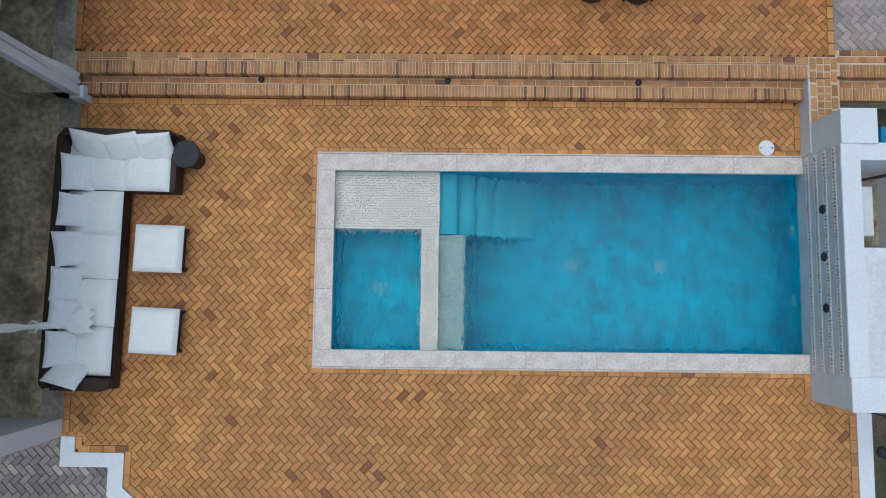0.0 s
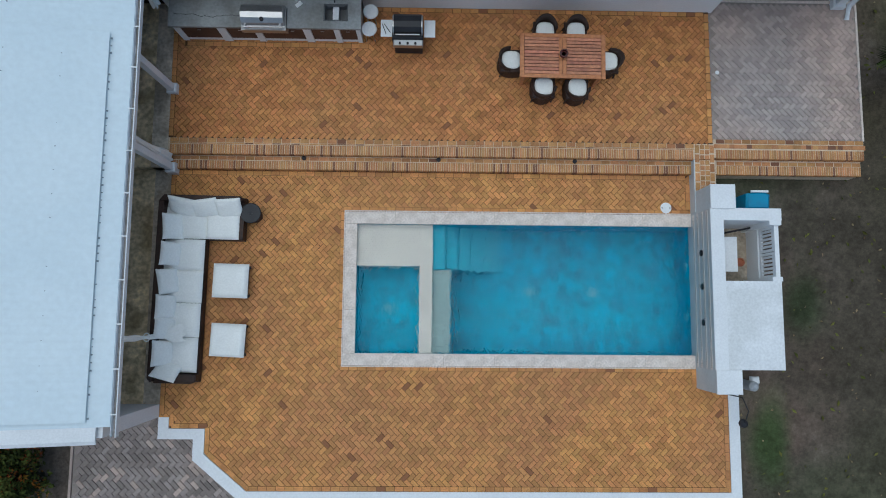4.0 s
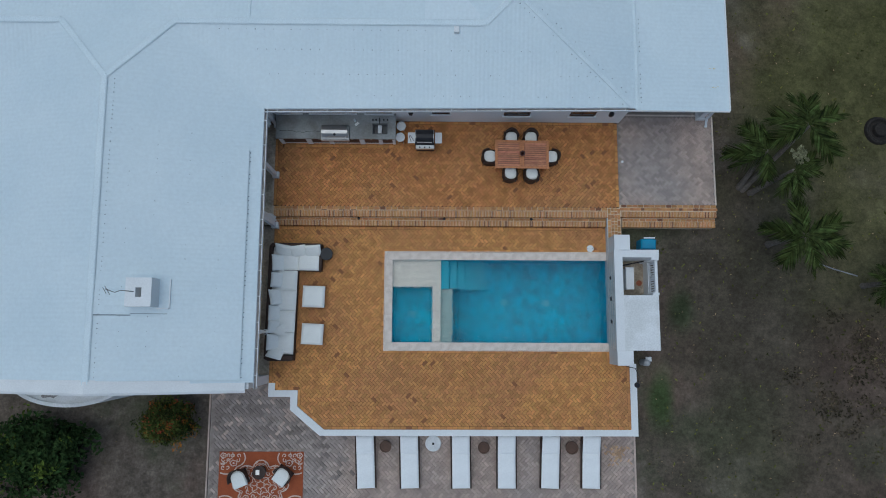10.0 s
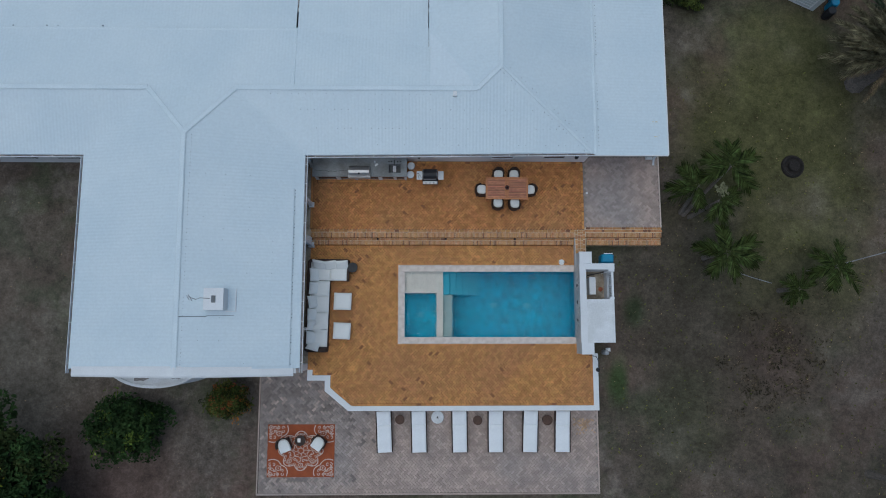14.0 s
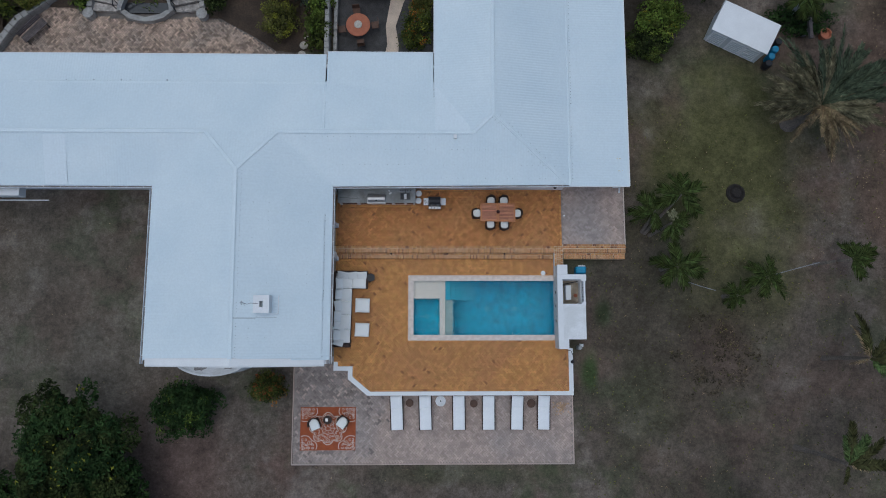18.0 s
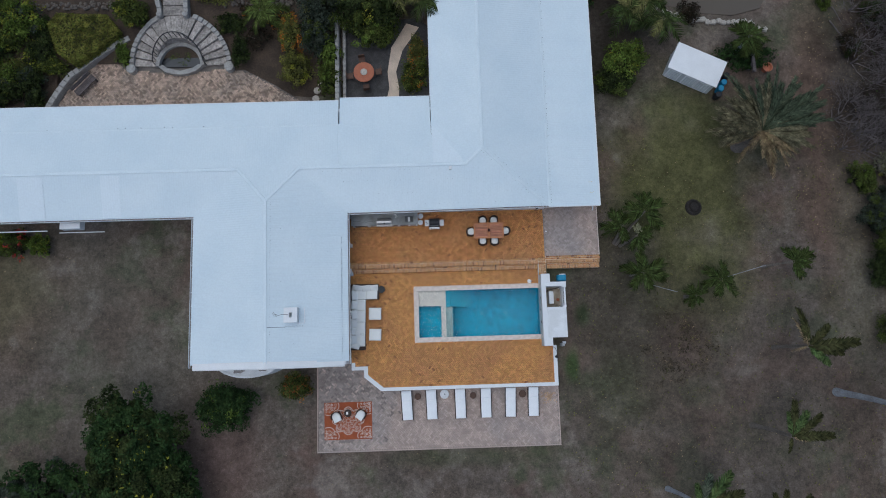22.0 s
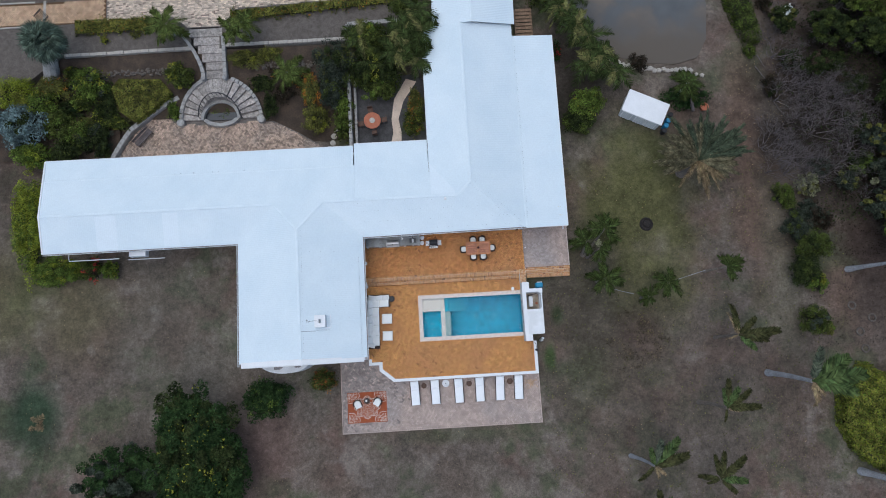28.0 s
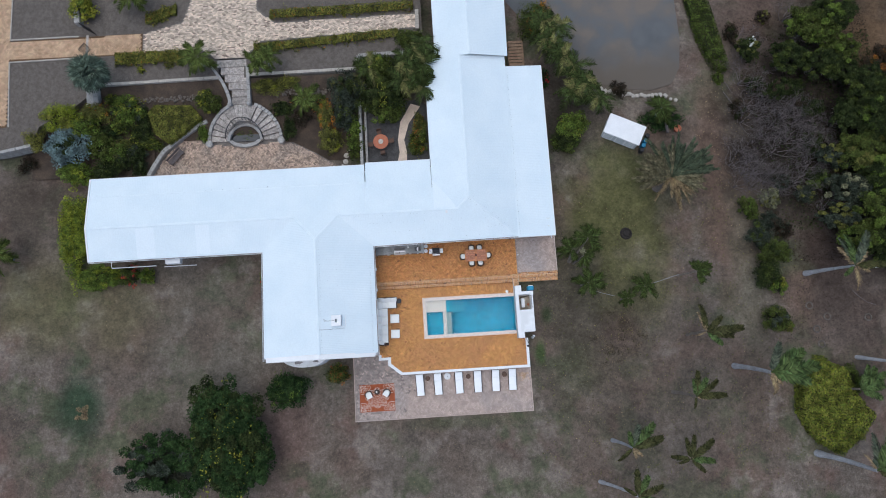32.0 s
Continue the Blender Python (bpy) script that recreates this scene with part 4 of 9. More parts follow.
# bow bay below the south gable
bay = Geo()
arc = [(-10.55 + 2.05 * math.cos(a), -0.85 - 1.05 * math.sin(a)) for a in [math.pi * (1 - i / 20) for i in range(21)]]
bay.prism(arc[::1], -0.9, 1.88)
inner = [(-10.55 + 1.9 * math.cos(a), -0.85 - 0.92 * math.sin(a)) for a in [math.pi * (1 - i / 20) for i in range(21)]]
for i in range(20):
    bay.prism([arc[i], arc[i + 1], inner[i + 1], inner[i]], 1.86, 1.96)
bay.ob("bow_bay", M["white_stained"], house, "curved white bay roof with weather stains")
for x_, y_, w_ in ((-11.15, -1.45, 0.34), (-9.6, -1.4, 0.24)):
    blot = Geo()
    blot.prism([(x_ + w_ * (1 + 0.25 * math.sin(3 * a + x_)) * math.cos(a), y_ + w_ * 0.42 * (1 + 0.2 * math.sin(5 * a)) * math.sin(a)) for a in [i * math.pi / 12 for i in range(24)]], 1.87, 1.885)
    blot.ob("dirt_stain", M["gutter_dirt"], house, "dark dirt stain on the bay roof")

# house windows on the terrace
def window(x0, x1, z0, z1, y, parent, n=2):
    w = thing("window", "brown timber window in the white wall", "window", "terrace windows")
    f = Geo()
    for b in ((x0, x1, z0, z0 + 0.05), (x0, x1, z1 - 0.05, z1), (x0, x0 + 0.05, z0, z1), (x1 - 0.05, x1, z0, z1)):
        f.box(b[0], b[1], y - 0.035, y, b[2], b[3])
    for i in range(1, n):
        xm = x0 + (x1 - x0) * i / n
        f.box(xm - 0.025, xm + 0.025, y - 0.03, y, z0, z1)
    f.ob("frame", M["wood_dark"], w)
    Geo().box(x0 - 0.06, x1 + 0.06, y - 0.09, y - 0.001, z0 - 0.06, z0 - 0.01).ob("sill", M["white"], w)
    for i in range(n):
        a, b = x0 + (x1 - x0) * i / n, x0 + (x1 - x0) * (i + 1) / n
        Geo().box(a + 0.03, b - 0.03, y - 0.018, y - 0.008, z0 + 0.04, z1 - 0.04).ob("pane", M["glass"], w)


for x0_, x1_, z0_, z1_, n_ in ((-4.05, -3.1, 1.3, 2.3, 2), (-2.75, -1.1, 1.3, 2.3, 3), (-0.7, 0.27, 1.3, 2.3, 2), (1.75, 2.4, 1.25, 1.9, 1), (4.42, 5.38, 1.13, 1.95, 2), (6.87, 7.8, 1.13, 1.95, 2)):
    window(x0_, x1_, z0_, z1_, 8.72, house, n_)


def lantern(x):
    t = thing("wall_lantern", "dark metal wall lantern on the white wall", "lamp", "wall lanterns")
    Geo().box(x - 0.05, x + 0.05, 8.69, 8.72, 1.85, 2.1).ob("backplate", M["dark_metal"], t)
    Geo().tube([(x, 8.7, 2.05), (x, 8.58, 2.12), (x, 8.52, 2.02)], 0.012, 6).ob("arm", M["dark_metal"], t)
    Geo().turned(x, 8.52, [(0.04, 1.7), (0.08, 1.74), (0.1, 1.92), (0.05, 2.0), (0.02, 2.03)], 6).ob("shade", M["dark_metal"], t)


lantern(0.98)
lantern(8.25)

# porch posts and curtains
def post(x, y, z, w=0.13, top=EAVE):
    t = thing("porch_post", "white square porch post with a plinth", "post", "porch posts")
    Geo().box(x - w / 2, x + w / 2, y - w / 2, y + w / 2, z + 0.16, top - 0.1, 0.01).ob("shaft", M["white"], t)
    Geo().box(x - w * 0.8, x + w * 0.8, y - w * 0.8, y + w * 0.8, z - 0.3, z + 0.16, 0.02).ob("plinth", M["white"], t)
    Geo().box(x - w * 0.75, x + w * 0.75, y - w * 0.75, y + w * 0.75, top - 0.22, top - 0.09, 0.015).ob("cap", M["white"], t)


for y_, z_ in ((4.66, 0.15), (6.56, 0.3), (8.52, 0.3)):
    post(-4.17, y_, z_, 0.15)


def curtain(x, y, z0, z1, tail=None):
    t = thing("curtain", "gathered white curtain hanging from the porch eave", "curtain", "porch curtains")
    rings = 14
    g = Geo()
    n = 28
    verts, faces = [], []
    for i in range(rings):
        f = i / (rings - 1)
        z = z1 + (z0 - z1) * f
        tie = abs(f - 0.72)
        r = 0.026 + 0.022 * min(1, tie * 2.2) + 0.007 * math.sin(f * 17) if tail else 0.045 + 0.07 * smoothstep(0.45, 1.0, f)
        for k in range(n):
            a = 2 * math.pi * k / n
            q = r * (1 + 0.28 * math.sin(7 * a + 3 * f))
            verts.append((x + q * math.cos(a) * 0.8, y + q * math.sin(a) * 1.3, z))
    for i in range(rings - 1):
        for k in range(n):
            faces.append((i * n + k, i * n + (k + 1) % n, (i + 1) * n + (k + 1) % n, (i + 1) * n + k))
    g.add(verts, faces).ob("drape", M["cloth"], t, smooth=True)
    if tail:
        g = Geo()
        for i in range(13):
            for k in range(15):
                u, w = i / 12, k / 14 - 0.5
                wid = 0.09 + tail[1] * smoothstep(0.0, 0.8, u)
                g.v.append((x + tail[0] * u * (1 - 0.16 * abs(math.sin(w * 9 + 1))), y + 0.02 + w * wid + 0.07 * u + 0.02 * math.sin(u * 9), z0 + 0.03 + 0.12 * (1 - u) ** 2 + 0.018 * math.sin(w * 40) * (1 - 0.7 * u)))
        for i in range(12):
            for k in range(14):
                g.f.append((i * 15 + k, i * 15 + 15 + k, i * 15 + 16 + k, i * 15 + k + 1))
        g.ob("hem", M["cloth"], t, smooth=True)
    Geo().tube([(x + 0.07 * math.cos(a), y + 0.09 * math.sin(a), z1 + (z0 - z1) * 0.72) for a in [i * math.pi / 6 for i in range(13)]], 0.014, 5).ob("tie", M["cloth"], t)


curtain(-4.16, 0.66, 0.5, EAVE - 0.1, (0.68, 0.33))
curtain(-4.2, 4.86, 0.32, EAVE - 0.1)
curtain(-4.3, 8.3, 1.22, EAVE - 0.1)

# ---- sofa ----
def cushion(w, d, h, puff=10.0, n=9, wrinkle=0.0, seed=0):
    """A stuffed cushion centred on x and y, from z 0 to h."""
    us = [-1 + 2 * i / (n - 1) for i in range(n)]
    us = [math.copysign(abs(u) ** 0.6, u) for u in us]
    g = Geo()
    for side in (1, -1):
        for v in us:
            for u in us:
                f = max(0.0, (1 - abs(u) ** puff) * (1 - abs(v) ** puff)) ** 0.4
                pinch = 1 - 0.05 * (abs(u) ** 3 * (1 - abs(v) ** 2) if puff < 6 else 0)
                pinch2 = 1 - 0.05 * (abs(v) ** 3 * (1 - abs(u) ** 2) if puff < 6 else 0)
                wz = wrinkle * noise.noise((u * 2.3 + seed, v * 2.3, seed * 1.7)) if side > 0 else 0
                g.v.append((u * w / 2 * pinch, v * d / 2 * pinch2, h / 2 + side * h / 2 * f + wz * f))
    for s in range(2):
        for j in range(n - 1):
            for i in range(n - 1):
                k = s * n * n + j * n + i
                q = (k, k + 1, k + n + 1, k + n)
                g.f.append(q if s == 0 else q[::-1])
    return g


sofa = thing("sectional_sofa", "L-shaped dark wicker sectional sofa with white cushions", "sofa")
Geo().box(-4.2, -3.24, -0.38, 2.93, 0.06, 0.27, 0.02).ob("seat_base", M["wicker"], sofa)
Geo().box(-4.2, -2.37, 2.93, 3.95, 0.06, 0.27, 0.02).ob("seat_base", M["wicker"], sofa)
Geo().prism([(-4.26, -0.3), (-4.2, -0.36), (-4.14, -0.34), (-4.14, 3.8), (-4.26, 3.8)], 0.27, 0.66, 0.03).ob("backrest", M["wicker"], sofa)
Geo().prism([(-4.26, 3.8), (-2.42, 3.8), (-2.34, 3.86), (-2.4, 3.93), (-4.16, 3.93)], 0.27, 0.66, 0.03).ob("backrest", M["wicker"], sofa)
Geo().prism([(-2.46, 2.93), (-2.36, 2.93), (-2.34, 3.86), (-2.46, 3.86)], 0.27, 0.4, 0.03).ob("armrest", M["wicker"], sofa)
Geo().prism([(-4.18, -0.4), (-3.34, -0.4), (-3.22, -0.34), (-3.22, -0.2), (-4.18, -0.16)], 0.27, 0.5, 0.03).ob("armrest", M["wicker"], sofa)
for x_, y_, w_, d_ in ((-3.74, 3.38, 1.02, 0.88), (-2.83, 3.38, 0.8, 0.88), (-3.73, 2.56, 0.98, 0.73), (-3.73, 1.82, 0.98, 0.76), (-3.74, 1.04, 0.98, 0.79), (-3.75, 0.24, 0.98, 0.8)):
    g = cushion(w_, d_, 0.17, 12, 13, 0.02, x_ + y_)
    o = g.ob("seat_cushion", M["cloth"], sofa, smooth=True)
    o.location = (x_, y_, 0.265)
pillows = [(-3.76, 3.68, 0.66, 0, -10), (-3.22, 3.66, 0.62, 0, 9), (-2.68, 3.68, 0.62, 0, 5), (-3.95, 3.2, 0.62, 1, 5), (-3.96, 2.56, 0.56, 1, -2), (-3.98, 1.93, 0.6, 1, 12), (-3.99, 1.34, 0.56, 1, 0), (-3.98, 0.84, 0.5, 1, -3), (-4.0, 0.28, 0.6, 1, 0), (-3.88, -0.12, 0.6, 0, 166)]
for k, (x_, y_, w_, side, tilt) in enumerate(pillows):
    g = cushion(w_, 0.5, 0.17, 3.0, 13, 0.035, k)
    o = g.ob("back_pillow", M["cloth"], sofa, smooth=True)
    m = Matrix.Translation((x_, y_, 0.53)) @ Matrix.Rotation(radians(tilt + (90 if side else 0)), 4, "Z") @ Matrix.Rotation(radians(44), 4, "X")
    o.matrix_basis = m @ Matrix.Translation((0, 0, -0.08))
sofa.matrix_basis = Matrix.Translation((-3.8, 2, 0)) @ Matrix.Rotation(radians(-0.9), 4, "Z") @ Matrix.Translation((3.8, -2, 0))


def ottoman(x, y, w, d, turn):
    t = thing("ottoman", "square dark wicker ottoman with a white cushion", "ottoman", "ottomans", at=(x, y, 0))
    t.rotation_euler = (0, 0, radians(turn))
    Geo().box(-w / 2 + 0.03, w / 2 - 0.03, -d / 2 + 0.03, d / 2 - 0.03, 0.06, 0.2, 0.02).ob("base", M["wicker"], t)
    for sx in (-1, 1):
        for sy in (-1, 1):
            Geo().box(sx * w * 0.45 - 0.03, sx * w * 0.45 + 0.03, sy * d * 0.45 - 0.03, sy * d * 0.45 + 0.03, 0.005, 0.06).ob("foot", M["dark_metal"], t)
    o = cushion(w + 0.04, d + 0.04, 0.2, 12, 11, 0.015, x).ob("cushion", M["cloth"], t, smooth=True)
    o.location = (0, 0, 0.19)


ottoman(-2.62, 1.96, 0.79, 0.76, -1.5)
ottoman(-2.63, 0.58, 0.77, 0.73, -2.5)
st = thing("side_table", "round black wicker side table", "table", at=(-2.16, 3.54, 0))
Geo().turned(0, 0, [(0.16, 0.005), (0.17, 0.3), (0.23, 0.42), (0.235, 0.45)], 24).ob("base", M["wicker"], st)
Geo().turned(0, 0, [(0.235, 0.45), (0.24, 0.47), (0.225, 0.485)], 32).ob("top", M["dark_metal"], st)
Geo().box(-0.05, 0.05, -0.012, 0.012, 0.485, 0.495).box(-0.012, 0.012, -0.05, 0.05, 0.485, 0.494).ob("ornament", M["dark_metal"], st)

# ---- outdoor kitchen ----
WT = UP + 0.9
kitchen = thing("outdoor_kitchen", "masonry kitchen counter with white piers and brown doors", "counter")
kg = Geo()
for a, b in ((-3.98, -3.84), (-2.98, -2.78), (-2.14, -1.98), (-0.98, -0.8), (-0.26, -0.12), (0.26, 0.36)):
    kg.box(a, b, 7.8, 8.72, UP - 0.1, WT - 0.07)
kg.box(-3.98, 0.36, 8.5, 8.72, UP - 0.1, WT - 0.07)
kg.box(-3.98, 0.36, 7.83, 8.5, UP - 0.1, UP + 0.12)
kg.box(-3.98, 0.36, 7.81, 7.9, WT - 0.16, WT - 0.07)
kg.ob("body", M["white"], kitchen)
for a, b in ((-3.83, -2.99), (-2.77, -2.15), (-1.97, -1.48), (-1.47, -0.99), (-0.79, -0.27), (-0.11, 0.25)):
    d_ = Geo().box(a, b, 7.82, 7.86, UP + 0.14, WT - 0.18, 0.0).ob("door", M["wood_dark"], kitchen, "brown slatted door")
    Geo().tube([((a + b) / 2 - 0.04, 7.8, WT - 0.3), ((a + b) / 2 + 0.04, 7.8, WT - 0.3)], 0.01, 6).ob("handle", M["steel"], d_)
wt = Geo()
for b in ((-4.02, -2.34, 7.74, 8.715), (-2.34, -1.3, 8.22, 8.715), (-1.3, -0.46, 7.74, 8.715), (0.1, 0.4, 7.74, 8.715), (-0.46, 0.1, 8.33, 8.715), (-0.46, 0.1, 7.74, 7.92)):
    wt.box(*b, WT - 0.07, WT)
tagged(wt.ob("worktop", M["counter"]), "weathered grey concrete worktop with a crack", "worktop")
crack = Geo()
rc = random.Random(3)
px, py = -3.9, 8.05
while px < -2.4:
    nx, ny = px + 0.09, py + rc.uniform(-0.035, 0.035)
    crack.add([(px, py - 0.006, WT + 0.004), (nx, ny - 0.006, WT + 0.004), (nx, ny + 0.006, WT + 0.004), (px, py + 0.006, WT + 0.004)], [(0, 1, 2, 3)])
    px, py = nx, ny
crack.ob("crack", M["dark_metal"], kitchen)
bbq = thing("built_in_barbecue", "stainless steel built-in barbecue with a closed hood", "barbecue")
Geo().box(-2.33, -1.31, 7.72, 8.2, WT - 0.25, WT + 0.06).ob("firebox", M["steel"], bbq)
hood = Geo()
prof = [(0.0, 0.06), (0.02, 0.16), (0.1, 0.26), (0.22, 0.3), (0.36, 0.27), (0.44, 0.17), (0.46, 0.06)]
hv = [(-2.3, 7.76 + a, WT + b) for a, b in prof] + [(-1.34, 7.76 + a, WT + b) for a, b in prof]
n7 = len(prof)
hood.add(hv, [(i, i + 1, n7 + i + 1, n7 + i) for i in range(n7 - 1)] + [tuple(range(n7 - 1, -1, -1)), tuple(range(n7, 2 * n7))])
hood.ob("hood", M["steel"], bbq, smooth=False)
Geo().tube([(-2.27, 7.7, WT + 0.12), (-1.37, 7.7, WT + 0.12)], 0.02, 8).box(-2.24, -2.2, 7.7, 7.78, WT + 0.1, WT + 0.14).box(-1.44, -1.4, 7.7, 7.78, WT + 0.1, WT + 0.14).ob("handle", M["steel"], bbq)
Geo().turned(-1.82, 7.83, [(0.045, WT + 0.22), (0.045, WT + 0.27), (0.03, WT + 0.275)], 12).ob("thermometer", M["dark_metal"], bbq)
Geo().box(-2.33, -1.31, 7.66, 7.72, WT - 0.1, WT + 0.03).ob("control_panel", M["steel"], bbq)
sink = thing("sink", "stainless steel sink set into the worktop", "sink")
sg = Geo()
sg.box(-0.44, 0.08, 7.94, 8.31, WT - 0.22, WT - 0.2)
for b in ((-0.46, -0.43, 7.92, 8.33), (0.07, 0.1, 7.92, 8.33), (-0.43, 0.07, 7.92, 7.95), (-0.43, 0.07, 8.3, 8.33)):
    sg.box(*b, WT - 0.22, WT + 0.008)
sg.ob("bowl", M["sink_steel"], sink)
Geo().turned(-0.17, 8.1, [(0.05, WT - 0.2), (0.05, WT - 0.19), (0.03, WT - 0.188)], 14).ob("drain", M["dark_metal"], sink)
Geo().box(-0.38, 0.03, 8.26, 8.3, WT + 0.01, WT + 0.02).ob("rack", M["sink_steel"], sink)
tap = thing("tap", "dark metal mixer tap with two handles", "tap")
Geo().tube([(-0.18, 8.45, WT), (-0.18, 8.45, WT + 0.25), (-0.18, 8.36, WT + 0.3), (-0.18, 8.26, WT + 0.22)], 0.015, 8).ob("spout", M["dark_metal"], tap)
for x_ in (-0.32, -0.04, -0.44, 0.1):
    Geo().turned(x_, 8.45, [(0.022, WT), (0.02, WT + 0.06), (0.032, WT + 0.065), (0.03, WT + 0.08)], 10).ob("handle", M["dark_metal"], tap)
bottle = thing("spray_bottle", "crumpled white cloth and bottle on the worktop", "bottle")
Geo().turned(-1.1, 8.42, [(0.04, WT), (0.045, WT + 0.12), (0.02, WT + 0.16), (0.018, WT + 0.22)], 12).ob("body", M["white"], bottle)
cushion(0.17, 0.1, 0.05, 3, 9, 0.05, 4).moved(pose(-1.03, 8.3, WT, 0, 0, 40)).ob("cloth", M["cloth"], bottle, smooth=True)


def stool(x, y):
    t = thing("stool", "round white stool beside the counter", "stool", "stools", at=(x, y, UP))
    Geo().turned(0, 0, [(0.16, 0.42), (0.18, 0.44), (0.18, 0.47), (0.15, 0.49)], 24).ob("seat", M["white"], t)
    for k in range(4):
        a = math.pi / 4 + k * math.pi / 2
        Geo().tube([(0.11 * math.cos(a), 0.11 * math.sin(a), 0.42), (0.15 * math.cos(a), 0.15 * math.sin(a), 0.004)], 0.013, 6).ob("leg", M["steel"], t)


stool(0.58, 8.38)
stool(0.55, 7.95)
grill = thing("gas_grill", "black gas grill on a cart with two side shelves", "grill")
Geo().box(1.16, 1.82, 7.52, 8.1, UP + 0.08, UP + 0.62).ob("cart", M["dark_metal"], grill)
gz = UP + 0.62
Geo().box(1.12, 1.84, 7.56, 8.12, gz, gz + 0.2, 0.02).ob("firebox", M["dark_metal"], grill)
hv = [(1.16, 7.66 + a, gz + 0.14 + b) for a, b in prof] + [(1.8, 7.66 + a, gz + 0.14 + b) for a, b in prof]
Geo().add(hv, [(i, i + 1, n7 + i + 1, n7 + i) for i in range(n7 - 1)] + [tuple(range(n7 - 1, -1, -1)), tuple(range(n7, 2 * n7))]).ob("lid", M["dark_metal"], grill)
for x_ in (1.14, 1.8):
    Geo().add([(x_, 7.64 + a, gz + 0.15 + b * 1.03) for a, b in prof] + [(x_ + 0.025, 7.64 + a, gz + 0.15 + b * 1.03) for a, b in prof], [(i, i + 1, n7 + i + 1, n7 + i) for i in range(n7 - 1)] + [tuple(range(n7 - 1, -1, -1)), tuple(range(n7, 2 * n7))]).ob("lid_trim", M["steel"], grill)
Geo().tube([(1.2, 7.62, gz + 0.3), (1.76, 7.62, gz + 0.3)], 0.016, 8).ob("lid_handle", M["steel"], grill)
Geo().box(1.14, 1.84, 7.42, 7.56, gz, gz + 0.15, 0.02).ob("control_panel", M["steel"], grill)
for x_ in (1.3, 1.48, 1.66):
    Geo().turned(x_, 7.47, [(0.03, gz + 0.14), (0.028, gz + 0.18)], 12).ob("knob", M["dark_metal"], grill)
for a, b in ((0.85, 1.12), (1.86, 2.12)):
    Geo().box(a, b, 7.64, 8.05, gz + 0.1, gz + 0.13, 0.008).ob("side_shelf", M["white"], grill)
for x_, y_, r_ in ((0.93, 7.82, 60), (1.0, 7.84, 75)):
    Geo().box(-0.13, 0.13, -0.008, 0.008, 0, 0.012).moved(pose(x_, y_, gz + 0.13, 0, 0, r_ + 50)).ob("tongs", M["dark_metal"], grill)
for x_ in (1.2, 1.78):
    for y_ in (7.58, 8.04):
        Geo().cyl(x_, y_, 0.035, UP + 0.002, UP + 0.08, 12).ob("wheel", M["dark_metal"], grill)

# ---- dining set ----
M["oxblood"] = mat("oxblood_glaze", (0.09, 0.012, 0.012), (0.06, 0.01, 0.01), scale=5, rough=0.3, vary=0.1, bump=0)
TT = UP + 0.75
table = thing("dining_table", "red-brown slatted teak dining table", "table", at=(5.1, 7.24, 0))
table.rotation_euler = (0, 0, radians(-0.6))
hw, hd = 1.0, 0.535
for x0_, x1_, y0_, y1_ in ((-hw, -hw + 0.1, -hd, hd), (hw - 0.1, hw, -hd, hd), (-hw + 0.1, hw - 0.1, -hd, -hd + 0.09), (-hw + 0.1, hw - 0.1, hd - 0.09, hd), (-0.09, -0.005, -hd + 0.09, hd - 0.09), (0.005, 0.09, -hd + 0.09, hd - 0.09)):
    Geo().box(x0_, x1_ - 0.003, y0_, y1_ - 0.003, TT - 0.035, TT, 0.004).ob("frame_board", M["teak"], table)
slat = Geo().box(-0.40, 0.40, -0.033, 0.033, -0.025, -0.002, 0.004).mesh("slat", mat("teak_slat", (0.52, 0.22, 0.12), (0.43, 0.17, 0.1), scale=3, rough=0.55, fine=14, vary=0.2, rand="object", rvar=0.2))
for sx in (-1, 1):
    for i in range(11):
        piece("slat", slat, table, (sx * 0.495, -0.405 + 0.081 * i, TT))
Geo().box(-hw + 0.08, hw - 0.08, -hd + 0.06, hd - 0.06, TT - 0.1, TT - 0.04).ob("apron", M["wood_dark"], table)
for sx in (-1, 1):
    for sy in (-1, 1):
        Geo().box(sx * 0.88 - 0.04, sx * 0.88 + 0.04, sy * 0.42 - 0.04, sy * 0.42 + 0.04, UP + 0.002, TT - 0.1).ob("leg", M["teak"], table)
pot = thing("candle_pot", "small dark red candle pot on the table", "pot", at=(5.1, 7.24, TT))
Geo().turned(0, 0, [(0.07, 0.001), (0.1, 0.12), (0.1, 0.16), (0.075, 0.16), (0.07, 0.1)], 20).ob("jar", M["oxblood"], pot)
Geo().turned(0, 0, [(0.05, 0.08), (0.05, 0.1)], 16).ob("candle", M["wood_dark"], pot)


